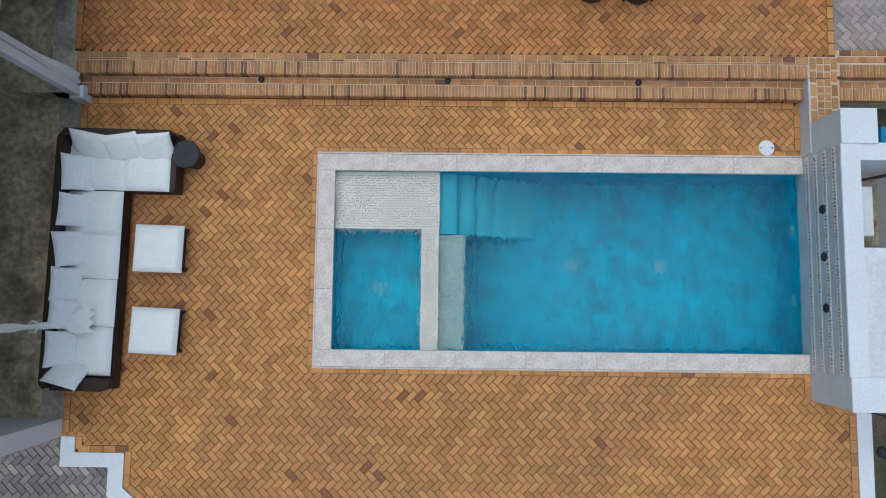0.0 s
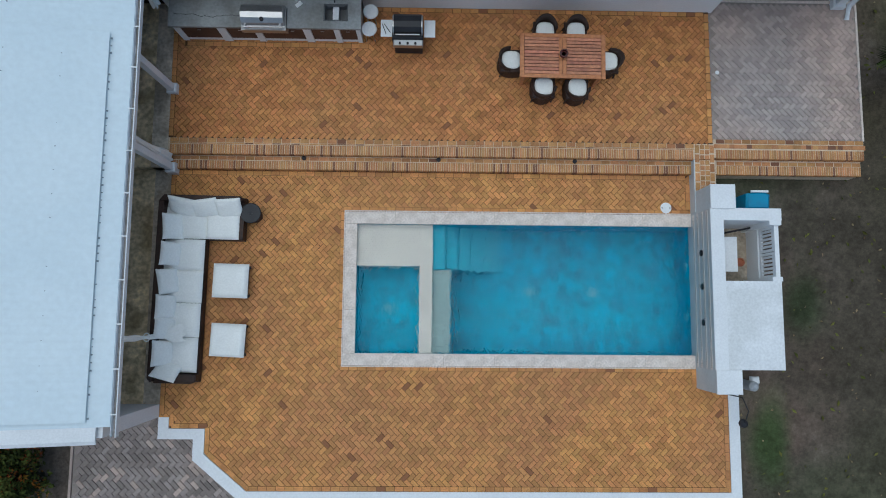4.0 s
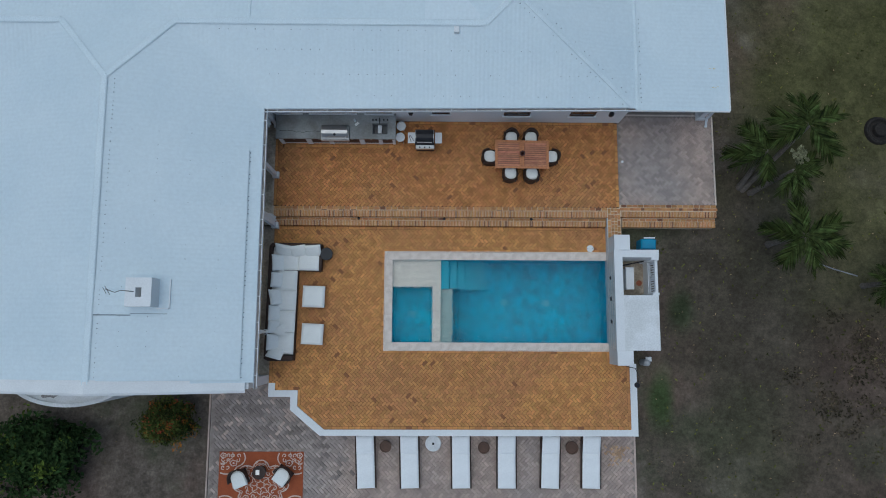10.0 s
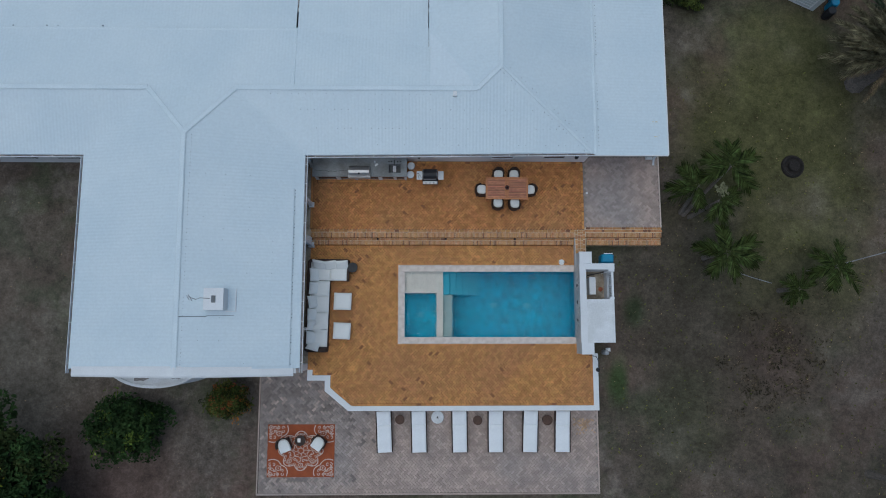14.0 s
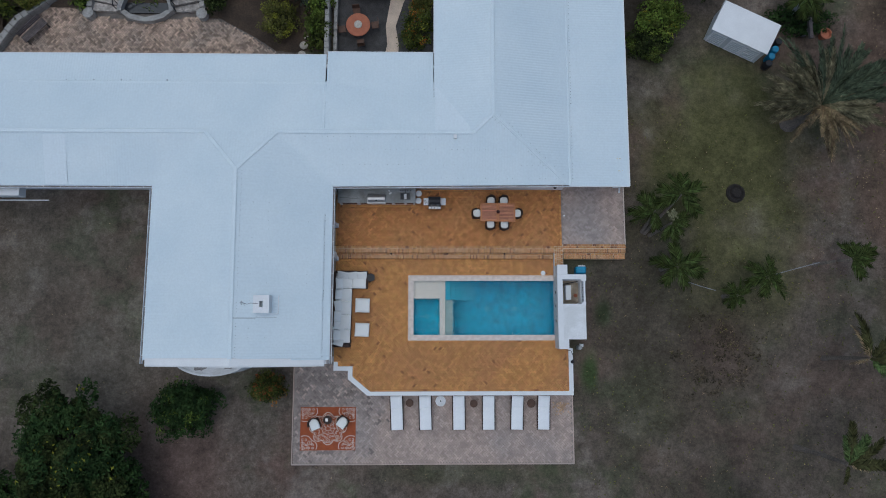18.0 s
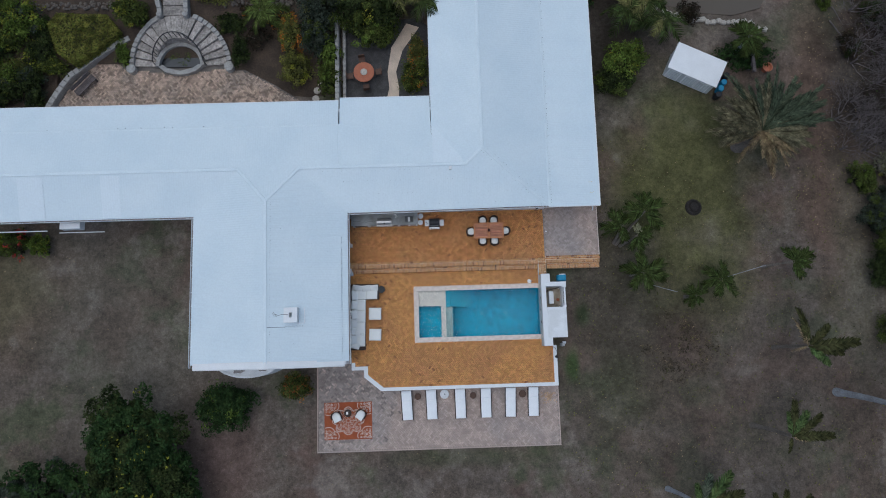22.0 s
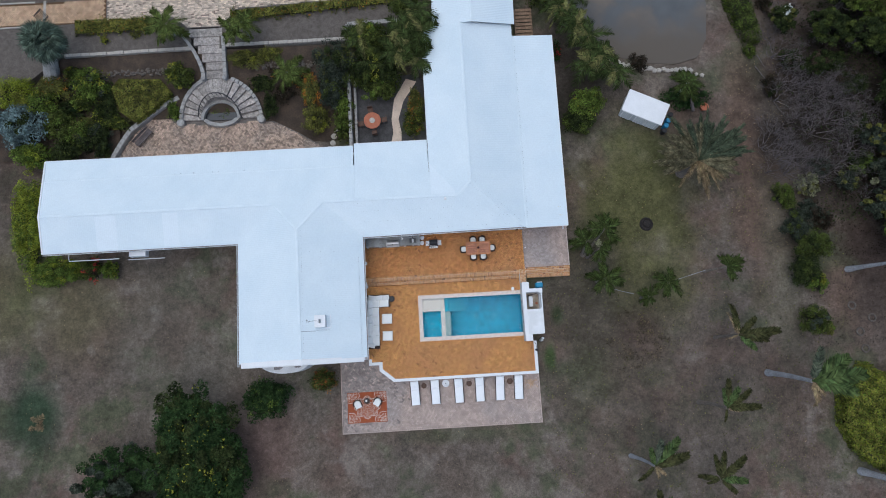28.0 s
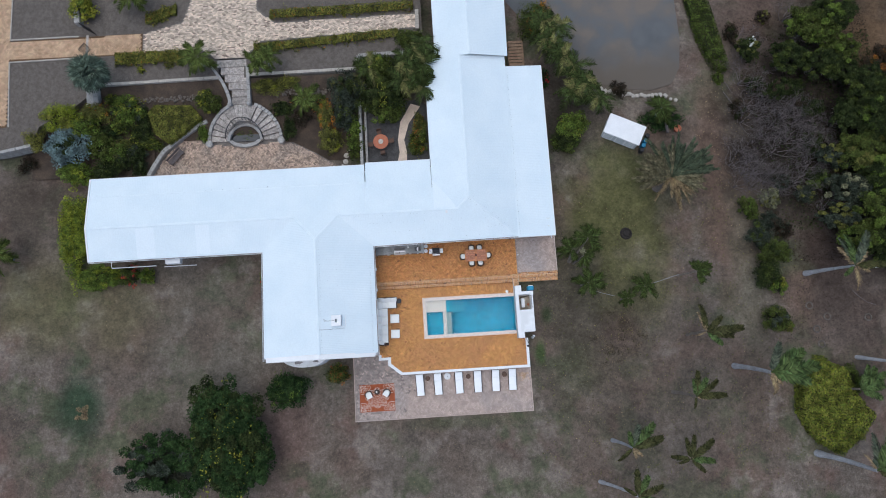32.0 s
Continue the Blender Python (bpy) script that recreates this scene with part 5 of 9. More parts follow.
def dining_chair():
    """A tub chair that faces +y."""
    t = thing("dining_chair", "dark woven tub chair with a white seat cushion", "chair", "chairs round the dining table")
    g = Geo()
    n = 18
    for r, z in ((0.25, 0.38), (0.265, 0.56), (0.275, 0.72), (0.245, 0.72), (0.235, 0.56), (0.23, 0.42)):
        for i in range(n):
            a = math.pi * (1.0 + 1.0 * i / (n - 1))
            drop = 0.0 if z < 0.7 else -0.14 * abs(math.cos(a)) ** 2
            g.v.append((r * math.cos(a) * 1.05, r * math.sin(a) * 1.1 - 0.02, z + drop))
    for k in range(5):
        for i in range(n - 1):
            g.f.append((k * n + i, k * n + i + 1, k * n + n + i + 1, k * n + n + i))
    for e in (0, n - 1):
        g.f.append(tuple(k * n + e for k in range(6)))
    g.ob("backrest", M["wicker"], t, smooth=True)
    Geo().box(-0.27, 0.27, -0.26, 0.22, 0.34, 0.42, 0.02).ob("seat", M["wicker"], t)
    skirt = [(0.28 * math.cos(a_), 0.29 * math.sin(a_) - 0.02) for a_ in [math.pi * (1 + i / 14) for i in range(15)]] + [(0.27, 0.22), (-0.27, 0.22)]
    Geo().prism(skirt, 0.03, 0.4, 0.01).ob("skirt", M["wicker"], t)
    g = Geo()
    for z, s in ((0.42, 0.92), (0.45, 1.0), (0.475, 0.97), (0.49, 0.8)):
        for i in range(24):
            a = 2 * math.pi * i / 24
            g.v.append((0.22 * s * math.copysign(abs(math.cos(a)) ** 0.7, math.cos(a)), 0.23 * s * math.copysign(abs(math.sin(a)) ** 0.7, math.sin(a)) + 0.0, z))
    for k in range(3):
        for i in range(24):
            g.f.append((k * 24 + i, k * 24 + (i + 1) % 24, k * 24 + 24 + (i + 1) % 24, k * 24 + 24 + i))
    g.f.append(tuple(range(72, 96)))
    g.ob("cushion", M["cloth"], t, smooth=True)
    for sx in (-1, 1):
        for sy in (-1, 1):
            Geo().tube([(sx * 0.22, sy * 0.2, 0.36), (sx * 0.24, sy * 0.23, 0.003)], 0.018, 6).ob("leg", M["dark_metal"], t)
    return t


chair = dining_chair()
chair.matrix_basis = pose(3.93, 7.24, UP, 0, 0, -90)
for x_, y_, r_ in ((6.24, 7.24, 90), (4.74, 7.96, 180), (5.48, 7.96, 180), (4.7, 6.6, 0), (5.5, 6.58, 0)):
    copy_thing(chair, pose(x_, y_, UP, 0, 0, r_))

# ---- pool details ----
lid = thing("skimmer_lid", "round white skimmer lid with two finger holes", "lid", at=(7.8, 3.85, 0.0))
Geo().cyl(0, 0, 0.135, 0.002, 0.02, 32, chamfer=0.006).ob("plate", M["white"], lid)
for x_ in (-0.095, 0.095):
    Geo().cyl(x_, 0, 0.016, 0.019, 0.0215, 10).ob("finger_hole", M["dark_metal"], lid)
for x_ in (-1.02, 2.23, 5.54):
    t = thing("step_light", "small dark step light on the brick riser", "light", "step lights", at=(x_, 4.94, 0.15))
    Geo().turned(0, 0, [(0.05, 0.003), (0.055, 0.05), (0.04, 0.075), (0.01, 0.085)], 14).ob("hood", M["dark_metal"], t)
for y_ in (2.69, 1.91, 1.08):
    t = thing("water_spout", "round dark water spout in the tiled wall", "spout", "wall spouts")
    Geo().cyl(0, 0, 0.075, 0, 0.06, 18, chamfer=0.01).moved(Matrix.Translation((8.425, y_, 0.6)) @ Matrix.Rotation(-math.pi / 2, 4, "Y")).ob("ring", M["dark_metal"], t)
for x_, y_ in ((4.59, 1.82), (6.25, 1.82), (1.03, 1.36)):
    z_ = FLOOR if x_ > 2 else -0.75
    t = thing("pool_drain", "round white drain grate on the pool floor", "drain", "pool drains")
    g = Geo()
    for k in range(8):
        a = k * math.pi / 4
        one = Geo().box(-0.035, 0.035, 0.04, 0.12, 0.002, 0.02).moved(Matrix.Rotation(a, 4, "Z"))
        g.add(one.v, one.f)
    g.cyl(0, 0, 0.03, 0.002, 0.02, 10)
    g.moved(Matrix.Translation((x_, y_, z_))).ob("grate", M["plaster_pale"], t)
for y_ in (2.45, 1.2):
    t = thing("pool_lamp", "round pale lamp in the pool wall, unlit", "lamp", "pool lamps")
    Geo().cyl(0, 0, 0.1, 0, 0.03, 18, chamfer=0.01).moved(Matrix.Translation((8.42, y_, -0.55)) @ Matrix.Rotation(-math.pi / 2, 4, "Y")).ob("lens", M["plaster_pale"], t)
# pebbles on the tanning shelf, spa wall and bench
pebbles = Geo()
rp = random.Random(11)
for x0_, x1_, y0_, y1_, z_, step in ((0.3, 2.1, 2.4, 3.38, -0.115, 0.045), (1.81, 2.1, 0.29, 2.38, -0.115, 0.045), (2.11, 2.55, 0.29, 2.29, -0.32, 0.045)):
    for i in range(int((x1_ - x0_) / step)):
        for j in range(int((y1_ - y0_) / step)):
            x_, y_ = x0_ + (i + 0.5 + 0.5 * (j % 2)) * step + rp.uniform(-0.009, 0.009), y0_ + (j + 0.5) * step + rp.uniform(-0.009, 0.009)
            if x_ < x1_ - 0.02 and rp.random() < 0.85:
                r_ = rp.uniform(0.01, 0.0145)
                pebbles.turned(x_, y_, [(r_, z_ + 0.001), (r_ * 0.7, z_ + 0.006)], 4)
tagged(pebbles.ob("pebble", M["pebble_dark"], pool), kind="stuff")
# pebble bands of the tiled wall
Geo().box(8.4, 8.43, 0.03, 3.66, -0.2, TOP - 0.004).ob("tile_face", M["tile_grey"], pump, "grey tile with bands of pebbles")
bands = Geo()
for z_ in (0.12, 0.36, 0.62, 0.88):
    bands.box(8.394, 8.4, 0.04, 3.65, z_, z_ + 0.1)
bands.ob("tile_band", M["pebble"], pump)
dots = Geo()
for z_ in (0.12, 0.36, 0.62, 0.88):
    y_ = 0.08
    while y_ < 3.62:
        dots.box(8.386, 8.395, y_ - 0.011, y_ + 0.011, z_ + 0.02 + rp.uniform(0, 0.04), z_ + 0.062 + rp.uniform(0, 0.03))
        y_ += rp.uniform(0.035, 0.065)
tagged(dots.ob("wall_pebble", M["pebble_dark"], pump), kind="stuff")
for y0_, y1_ in ((3.67, 4.21), (-0.48, 0.03)):
    Geo().box(8.41, 8.985, y0_ - 0.012, y1_ + 0.012, TOP + 0.02, TOP + 0.05, 0.008).ob("cap", M["white"], pump)
Geo().box(8.4, 8.7, 0.03, 3.66, TOP, TOP + 0.03, 0.008).ob("cap", M["white"], pump)
# enclosure walls, floor and gate
Geo().box(8.69, 10.04, 3.4, 3.68, -0.6, TOP).box(9.76, 10.03, 3.3, 3.4, -0.6, TOP).ob("enclosure_wall", M["white"], pump)
Geo().box(9.84, 9.98, 0.04, 2.1, -0.8, TOP - 0.14).box(8.69, 9.84, 0.04, 0.18, -0.8, TOP - 0.14).box(9.78, 10.01, 2.02, 2.12, -0.8, TOP).ob("enclosure_wall", M["white"], pump)
Geo().box(8.69, 9.98, 0.18, 3.4, -0.8, -0.28).ob("enclosure_floor", M["concrete_pale"], pump)
Geo().box(9.88, 9.98, 2.12, 3.3, -0.8, 0.28).ob("enclosure_wall", M["white"], pump)
for k in range(2):
    gate = thing("gate", "white slatted enclosure gate", "gate", "enclosure gates")
    ya, yb = 2.12 + 0.6 * k, 2.7 + 0.6 * k
    for b in ((ya, ya + 0.06, 0, 1), (yb - 0.06, yb, 0, 1)):
        Geo().box(9.9, 9.96, b[0], b[1], 0.3, 0.95).ob("stile", M["white"], gate)
    for z_ in (0.32, 0.88):
        Geo().box(9.905, 9.955, ya + 0.06, yb - 0.06, z_, z_ + 0.07).ob("rail", M["white"], gate)
    for i in range(5):
        y_ = ya + 0.1 + 0.088 * i
        Geo().box(9.915, 9.945, y_, y_ + 0.05, 0.38, 0.88).ob("slat", M["white"], gate)
Geo().box(9.9, 10.0, 2.12, 3.3, 0.96, 1.02).ob("lintel", M["white"], pump)
box_ = thing("pump_box", "white lidded box beside pool pipework", "box")
Geo().box(9.03, 9.27, 2.3, 3.07, -0.28, 0.42, 0.02).ob("body", M["white"], box_)
Geo().box(9.0, 9.3, 2.27, 3.1, 0.42, 0.47, 0.01).ob("lid", M["white"], box_)
pipe = thing("pipework", "black pool pipe along the enclosure wall", "pipe")
Geo().tube([(8.72, 3.0, 0.1), (9.0, 3.2, 0.15), (9.5, 3.3, 0.2), (9.8, 3.36, 0.2)], 0.025, 8).ob("pipe", M["dark_metal"], pipe)
t = thing("clay_saucer", "terracotta saucer on the enclosure floor", "saucer", at=(9.7, 2.56, -0.28))
Geo().turned(0, 0, [(0.08, 0.002), (0.11, 0.05), (0.09, 0.05), (0.07, 0.02)], 18).ob("dish", M["terracotta"], t)
bin_ = thing("blue_tub", "bright blue plastic tub with a white lid edge", "tub")
Geo().prism([(9.68, 3.82), (10.26, 3.82), (10.28, 4.18), (10.1, 4.26), (9.7, 4.2)], -0.5, 0.22, 0.05).ob("body", M["blue_plastic"], bin_)
Geo().box(9.8, 10.22, 4.22, 4.27, 0.2, 0.25).ob("rim", M["white"], bin_)
t = thing("water_filter", "white valve and grey filter bottle by the wall", "filter", at=(9.9, -0.5, 0))
Geo().turned(0, 0.05, [(0.12, -0.85), (0.12, -0.2), (0.05, -0.12)], 14).ob("bottle", M["tile_grey"], t)
cushion(0.24, 0.18, 0.16, 3, 9, 0.05, 2).moved(pose(0.12, 0.18, -0.5)).ob("valve", M["white"], t, smooth=True)
lamp = thing("deck_lamp", "black lamp on a bent arm fixed to the white wall", "lamp")
Geo().tube([(8.9, -0.55, 0.5), (9.15, -0.6, 0.75), (9.28, -0.9, 0.75), (9.28, -1.2, 0.55)], 0.014, 6).ob("arm", M["dark_metal"], lamp)
Geo().turned(9.28, -1.22, [(0.1, 0.45), (0.09, 0.52), (0.03, 0.57)], 16).ob("shade", M["dark_metal"], lamp)
Geo().box(8.86, 9.0, -0.5, -0.475, 0.44, 0.56).ob("bracket", M["dark_metal"], lamp)

# ---- lower terrace ----
LOW = -0.8


def lounger(x, y, turn):
    t = thing("sun_lounger", "sun lounger with a white mattress, head slightly raised", "lounger", "loungers along the white wall", at=(x, y, LOW))
    t.rotation_euler = (0, 0, radians(turn))
    for sx in (-1, 1):
        Geo().box(sx * 0.36 - 0.025, sx * 0.36 + 0.025, -1.9, 0.0, 0.2, 0.27).ob("side_rail", M["wicker"], t)
        for y_ in (-0.2, -1.7):
            Geo().box(sx * 0.34 - 0.025, sx * 0.34 + 0.025, y_ - 0.03, y_ + 0.03, 0.002, 0.2).ob("leg", M["wicker"], t)
    Geo().box(-0.335, 0.335, -1.88, -0.66, 0.2, 0.25).ob("seat_frame", M["wicker"], t)
    o = Geo().box(-0.35, 0.35, 0, 0.66, 0, 0.045).ob("backrest_frame", M["wicker"], t)
    o.matrix_basis = pose(0, -0.65, 0.22, 9, 0, 0)
    o = cushion(0.66, 1.26, 0.1, 14, 9, 0.006, x).ob("mattress", M["lounger_cloth"], t, smooth=True)
    o.location = (0, -1.26, 0.25)
    o = cushion(0.66, 0.66, 0.1, 14, 9, 0.006, x + 1).ob("head_mattress", M["lounger_cloth"], t, smooth=True)
    o.matrix_basis = pose(0, -0.63, 0.25, 9, 0, 0) @ Matrix.Translation((0, 0.33, 0.01))


for x_, r_ in ((-0.7, 2.4), (0.95, 1.6), (2.88, 0.8), (4.6, -0.2), (6.27, -2.0), (7.79, -1.6)):
    lounger(x_, -3.19, r_)


def planter(x, y, r, label, inner):
    t = thing("round_side_table", label, "table", "low tables between loungers", at=(x, y, LOW))
    Geo().turned(0, 0, [(r * 0.7, 0.002), (r, 0.22), (r, 0.28), (r * 0.82, 0.28), (r * 0.8, 0.24)], 24).ob("drum", M["wood_dark"], t)
    Geo().turned(0, 0, [(r * 0.78, 0.2), (r * 0.78, 0.25)], 24).ob("top", inner, t)


planter(0.07, -3.58, 0.22, "round dark brown wooden drum table", M["wood_dark"])
planter(3.75, -3.62, 0.22, "round dark brown wooden drum table", M["wood_dark"])
planter(7.06, -3.62, 0.24, "round dark brown wooden drum table", M["wood_dark"])
base = thing("parasol_base", "round white concrete parasol base", "base", at=(1.85, -3.5, LOW))
Geo().turned(0, 0, [(0.29, 0.002), (0.3, 0.06), (0.28, 0.08)], 32).ob("disc", M["white_stained"], base)
Geo().cyl(0, 0, 0.04, 0.08, 0.16, 12).ob("socket", M["dark_metal"], base)
stain = Geo()
for k in range(60):
    a, r_ = rp.uniform(0, 6.28), abs(rp.gauss(0, 0.25))
    one = Geo().box(-0.06, 0.06, -0.025, 0.025, 0.0, 0.012).moved(pose(8.83 + r_ * math.cos(a), -3.85 + r_ * math.sin(a) * 0.9, LOW + 0.004 + 0.0012 * len(stain.v) / 8, 0, 0, rp.choice((45, -45))))
    stain.add(one.v, one.f)
tagged(stain.ob("paver_patch", M["brick_pale"]), "patch of newer orange pavers round a drain", "pavers", kind="stuff")

rug = thing("patterned_rug", "rust-red outdoor rug with cream floral medallions", "rug", at=(-4.6, -5.03, LOW))
Geo().box(-1.58, 1.58, -1.21, 1.21, 0.003, 0.014, 0.003).ob("weave", M["rug"], rug)


def ribbon(g, pts, w, z=0.0175):
    n = len(pts)
    for i in range(n - 1):
        a, b = Vector((*pts[i], z)), Vector((*pts[i + 1], z))
        d = b - a
        if d.length < 1e-6:
            continue
        s = Vector((-d.y, d.x, 0)).normalized() * w / 2
        g.add([a - s, b - s, b + s, a + s], [(0, 1, 2, 3)])


def scallop(cx, cy, rx, ry, lobes, depth, a0=0.0, a1=6.2832, n=72):
    return [(cx + rx * (1 + depth * abs(math.sin(lobes * a / 2))) * math.cos(a), cy + ry * (1 + depth * abs(math.sin(lobes * a / 2))) * math.sin(a)) for a in [a0 + (a1 - a0) * i / n for i in range(n + 1)]]


def lobed(rx, ry, lobes, depth, n=120):
    return [(rx * (1 + depth * abs(math.cos(lobes * a / 2)) ** 0.8) * math.cos(a), ry * (1 + depth * abs(math.cos(lobes * a / 2)) ** 0.8) * math.sin(a)) for a in [6.2832 * i / n for i in range(n + 1)]]


def curl(cx, cy, r, a0, hand=1):
    """A tendril: a small spiral."""
    return [(cx + r * (1 - 0.055 * i) * math.cos(a0 + hand * 0.45 * i), cy + r * (1 - 0.055 * i) * math.sin(a0 + hand * 0.45 * i)) for i in range(13)]


med = Geo()
ribbon(med, lobed(0.77, 0.66, 8, 0.36), 0.045, 0.0165)
ribbon(med, lobed(0.68, 0.58, 8, 0.36), 0.02, 0.0166)
ribbon(med, lobed(0.3, 0.26, 8, 0.3), 0.03, 0.0168)
ribbon(med, scallop(0, 0, 0.12, 0.1, 6, 0.3, n=36), 0.035, 0.0171)
for k in range(8):
    a = k * math.pi / 4
    c_, s_ = math.cos(a), math.sin(a)
    ribbon(med, scallop(0.76 * c_, 0.655 * s_, 0.085, 0.075, 5, 0.3, n=24), 0.035, 0.0174)
    ribbon(med, scallop(0.76 * c_, 0.655 * s_, 0.02, 0.02, 5, 0.1, n=8), 0.035, 0.0174)
    ribbon(med, [(0.17 * c_, 0.15 * s_), (0.24 * math.cos(a + 0.2), 0.21 * math.sin(a + 0.2)), (0.31 * c_, 0.27 * s_), (0.6 * c_, 0.52 * s_)], 0.028, 0.0177)
    for hand in (-1, 1):
        b_ = a + hand * 0.24
        ribbon(med, curl(0.55 * math.cos(b_), 0.475 * math.sin(b_), 0.08, a + 1.6, hand), 0.036, 0.018)
        b_ = a + hand * 0.15
        ribbon(med, curl(0.9 * math.cos(b_), 0.775 * math.sin(b_), 0.05, a, hand), 0.03, 0.0183)
med.ob("medallion", M["rug_light"], rug)
for sx in (-1, 1):
    for sy in (-1, 1):
        cg = Geo()


        def spot(u, v):
            return (sx * (1.56 - u), sy * (1.19 - v))


        edge_ = [(0.03 + 0.86 * math.cos(b_) * (1 + 0.12 * abs(math.sin(b_ * 4))), 0.03 + 0.72 * math.sin(b_) * (1 + 0.12 * abs(math.sin(b_ * 4)))) for b_ in [math.pi / 2 * i / 40 for i in range(41)]]
        ribbon(cg, [spot(*q) for q in edge_], 0.045, 0.0165)
        ribbon(cg, [spot(0.52 * q[0], 0.52 * q[1]) for q in edge_], 0.03, 0.0168)
        for u, v, r_ in ((0.52, 0.4, 0.1), (0.13, 0.12, 0.08)):
            ribbon(cg, [spot(u + p, v + q) for p, q in scallop(0, 0, r_, r_ * 0.85, 5, 0.35, n=24)], 0.035, 0.0171)
            ribbon(cg, [spot(u + p, v + q) for p, q in scallop(0, 0, 0.022, 0.022, 5, 0.1, n=8)], 0.035, 0.0171)
        for m_, (u, v, a0) in enumerate(((0.7, 0.13, 0.4), (0.5, 0.13, 2.5), (0.3, 0.12, 0.9), (0.13, 0.56, 1.2), (0.13, 0.4, 3.0), (0.12, 0.27, 0.2), (0.31, 0.3, 0.8), (0.68, 0.3, 5.2), (0.3, 0.55, 2.2))):
            ribbon(cg, [spot(*q) for q in curl(u, v, 0.08, a0, 1 if m_ % 2 else -1)], 0.036, 0.0174 + 0.0002 * (m_ % 3))
        cg.ob("corner_motif", M["rug_light"], rug)


def lounge_chair(x, y, turn):
    t = thing("lounge_chair", "dark wicker armchair with a white cushion on the rug", "chair", "chairs on the rug", at=(x, y, LOW + 0.014))
    t.rotation_euler = (0, 0, radians(turn))
    g = Geo()
    n = 16
    for r, z in ((0.3, 0.2), (0.33, 0.5), (0.35, 0.66), (0.31, 0.66), (0.29, 0.5), (0.27, 0.25)):
        for i in range(n):
            a = math.pi * (0.95 + 1.1 * i / (n - 1))
            g.v.append((r * math.cos(a) * 1.05, r * math.sin(a) * 1.05, z - 0.12 * math.cos(a) ** 2 * (z > 0.6)))
    for k in range(5):
        for i in range(n - 1):
            g.f.append((k * n + i, k * n + i + 1, k * n + n + i + 1, k * n + n + i))
    g.ob("backrest", M["wicker"], t, smooth=True)
    Geo().box(-0.3, 0.3, -0.26, 0.28, 0.12, 0.3, 0.03).ob("seat", M["wicker"], t)
    pad = [(0.255, 0.3), (0.24, 0.33), (-0.24, 0.33), (-0.255, 0.3)] + [(0.265 * math.cos(a), -0.02 + 0.265 * math.sin(a)) for a in [math.pi * (1 + i / 12) for i in range(13)]]
    Geo().prism(pad, 0.3, 0.42, 0.035).ob("cushion", M["cloth"], t)
    for sx in (-1, 1):
        for sy in (-1, 1):
            Geo().cyl(sx * 0.22, sy * 0.2, 0.02, 0.002, 0.12, 8).ob("leg", M["dark_metal"], t)


lounge_chair(-5.34, -4.72, -158)
lounge_chair(-3.72, -4.62, 145)
t = thing("black_pot_table", "round black wicker table with papers on it", "table", at=(-4.57, -4.5, LOW + 0.014))
Geo().turned(0, 0, [(0.17, 0.003), (0.2, 0.2), (0.24, 0.38), (0.25, 0.42)], 22).ob("drum", M["wicker"], t)
Geo().box(-0.12, 0.02, -0.08, 0.1, 0.42, 0.43).ob("papers", M["steel"], t)

# ---- side terrace ----
t = thing("downpipe", "white downpipe at the corner of the side terrace", "pipe")
Geo().tube([(12.2, 8.75, 2.35), (12.15, 8.85, 2.1), (12.25, 8.9, 1.4), (12.3, 8.85, 0.5), (12.3, 8.55, 0.36)], 0.06, 10).ob("pipe", M["fascia"], t)
post(12.1, 9.0, 0.3, 0.2, 2.46)
t = thing("floor_drain", "small pale round floor drain", "drain", at=(9.05, 7.18, UP))
Geo().cyl(0, 0, 0.05, 0.001, 0.012, 16, chamfer=0.003).ob("ring", M["white"], t)
tagged(Geo().box(8.97, 12.5, 9.0, 9.06, UP - 0.1, UP + 0.012).ob("threshold", M["coping"]), "pale stone threshold strip on the side terrace", "threshold", kind="structure")

# ---- plants ----
def leaves(points, normals, size, spread, rng, slim=0.5):
    """One folded leaf of four corners at each point."""
    n = len(points)
    d = rng.normal(size=(n, 3))
    d -= normals * (d * normals).sum(1, keepdims=True) * 0.8
    d /= np.linalg.norm(d, axis=1, keepdims=True) + 1e-9
    side = np.cross(normals, d)
    side /= np.linalg.norm(side, axis=1, keepdims=True) + 1e-9
    s = size * rng.uniform(1 - spread, 1 + spread, (n, 1))
    a, b = points - d * s * 0.5, points + d * s * 0.5 - normals * s * 0.12
    l, r = points + side * s * slim * 0.5 + normals * s * 0.06, points - side * s * slim * 0.5 + normals * s * 0.06
    v = np.stack([a, l, b, r], 1).reshape(-1, 3)
    me_faces = np.arange(4 * n).reshape(-1, 4)
    return v, me_faces


def leaf_mesh(name, v, f, material):
    me = bpy.data.meshes.new(name)
    me.from_pydata(v.tolist(), [], f.tolist())
    me.materials.append(material)
    return me


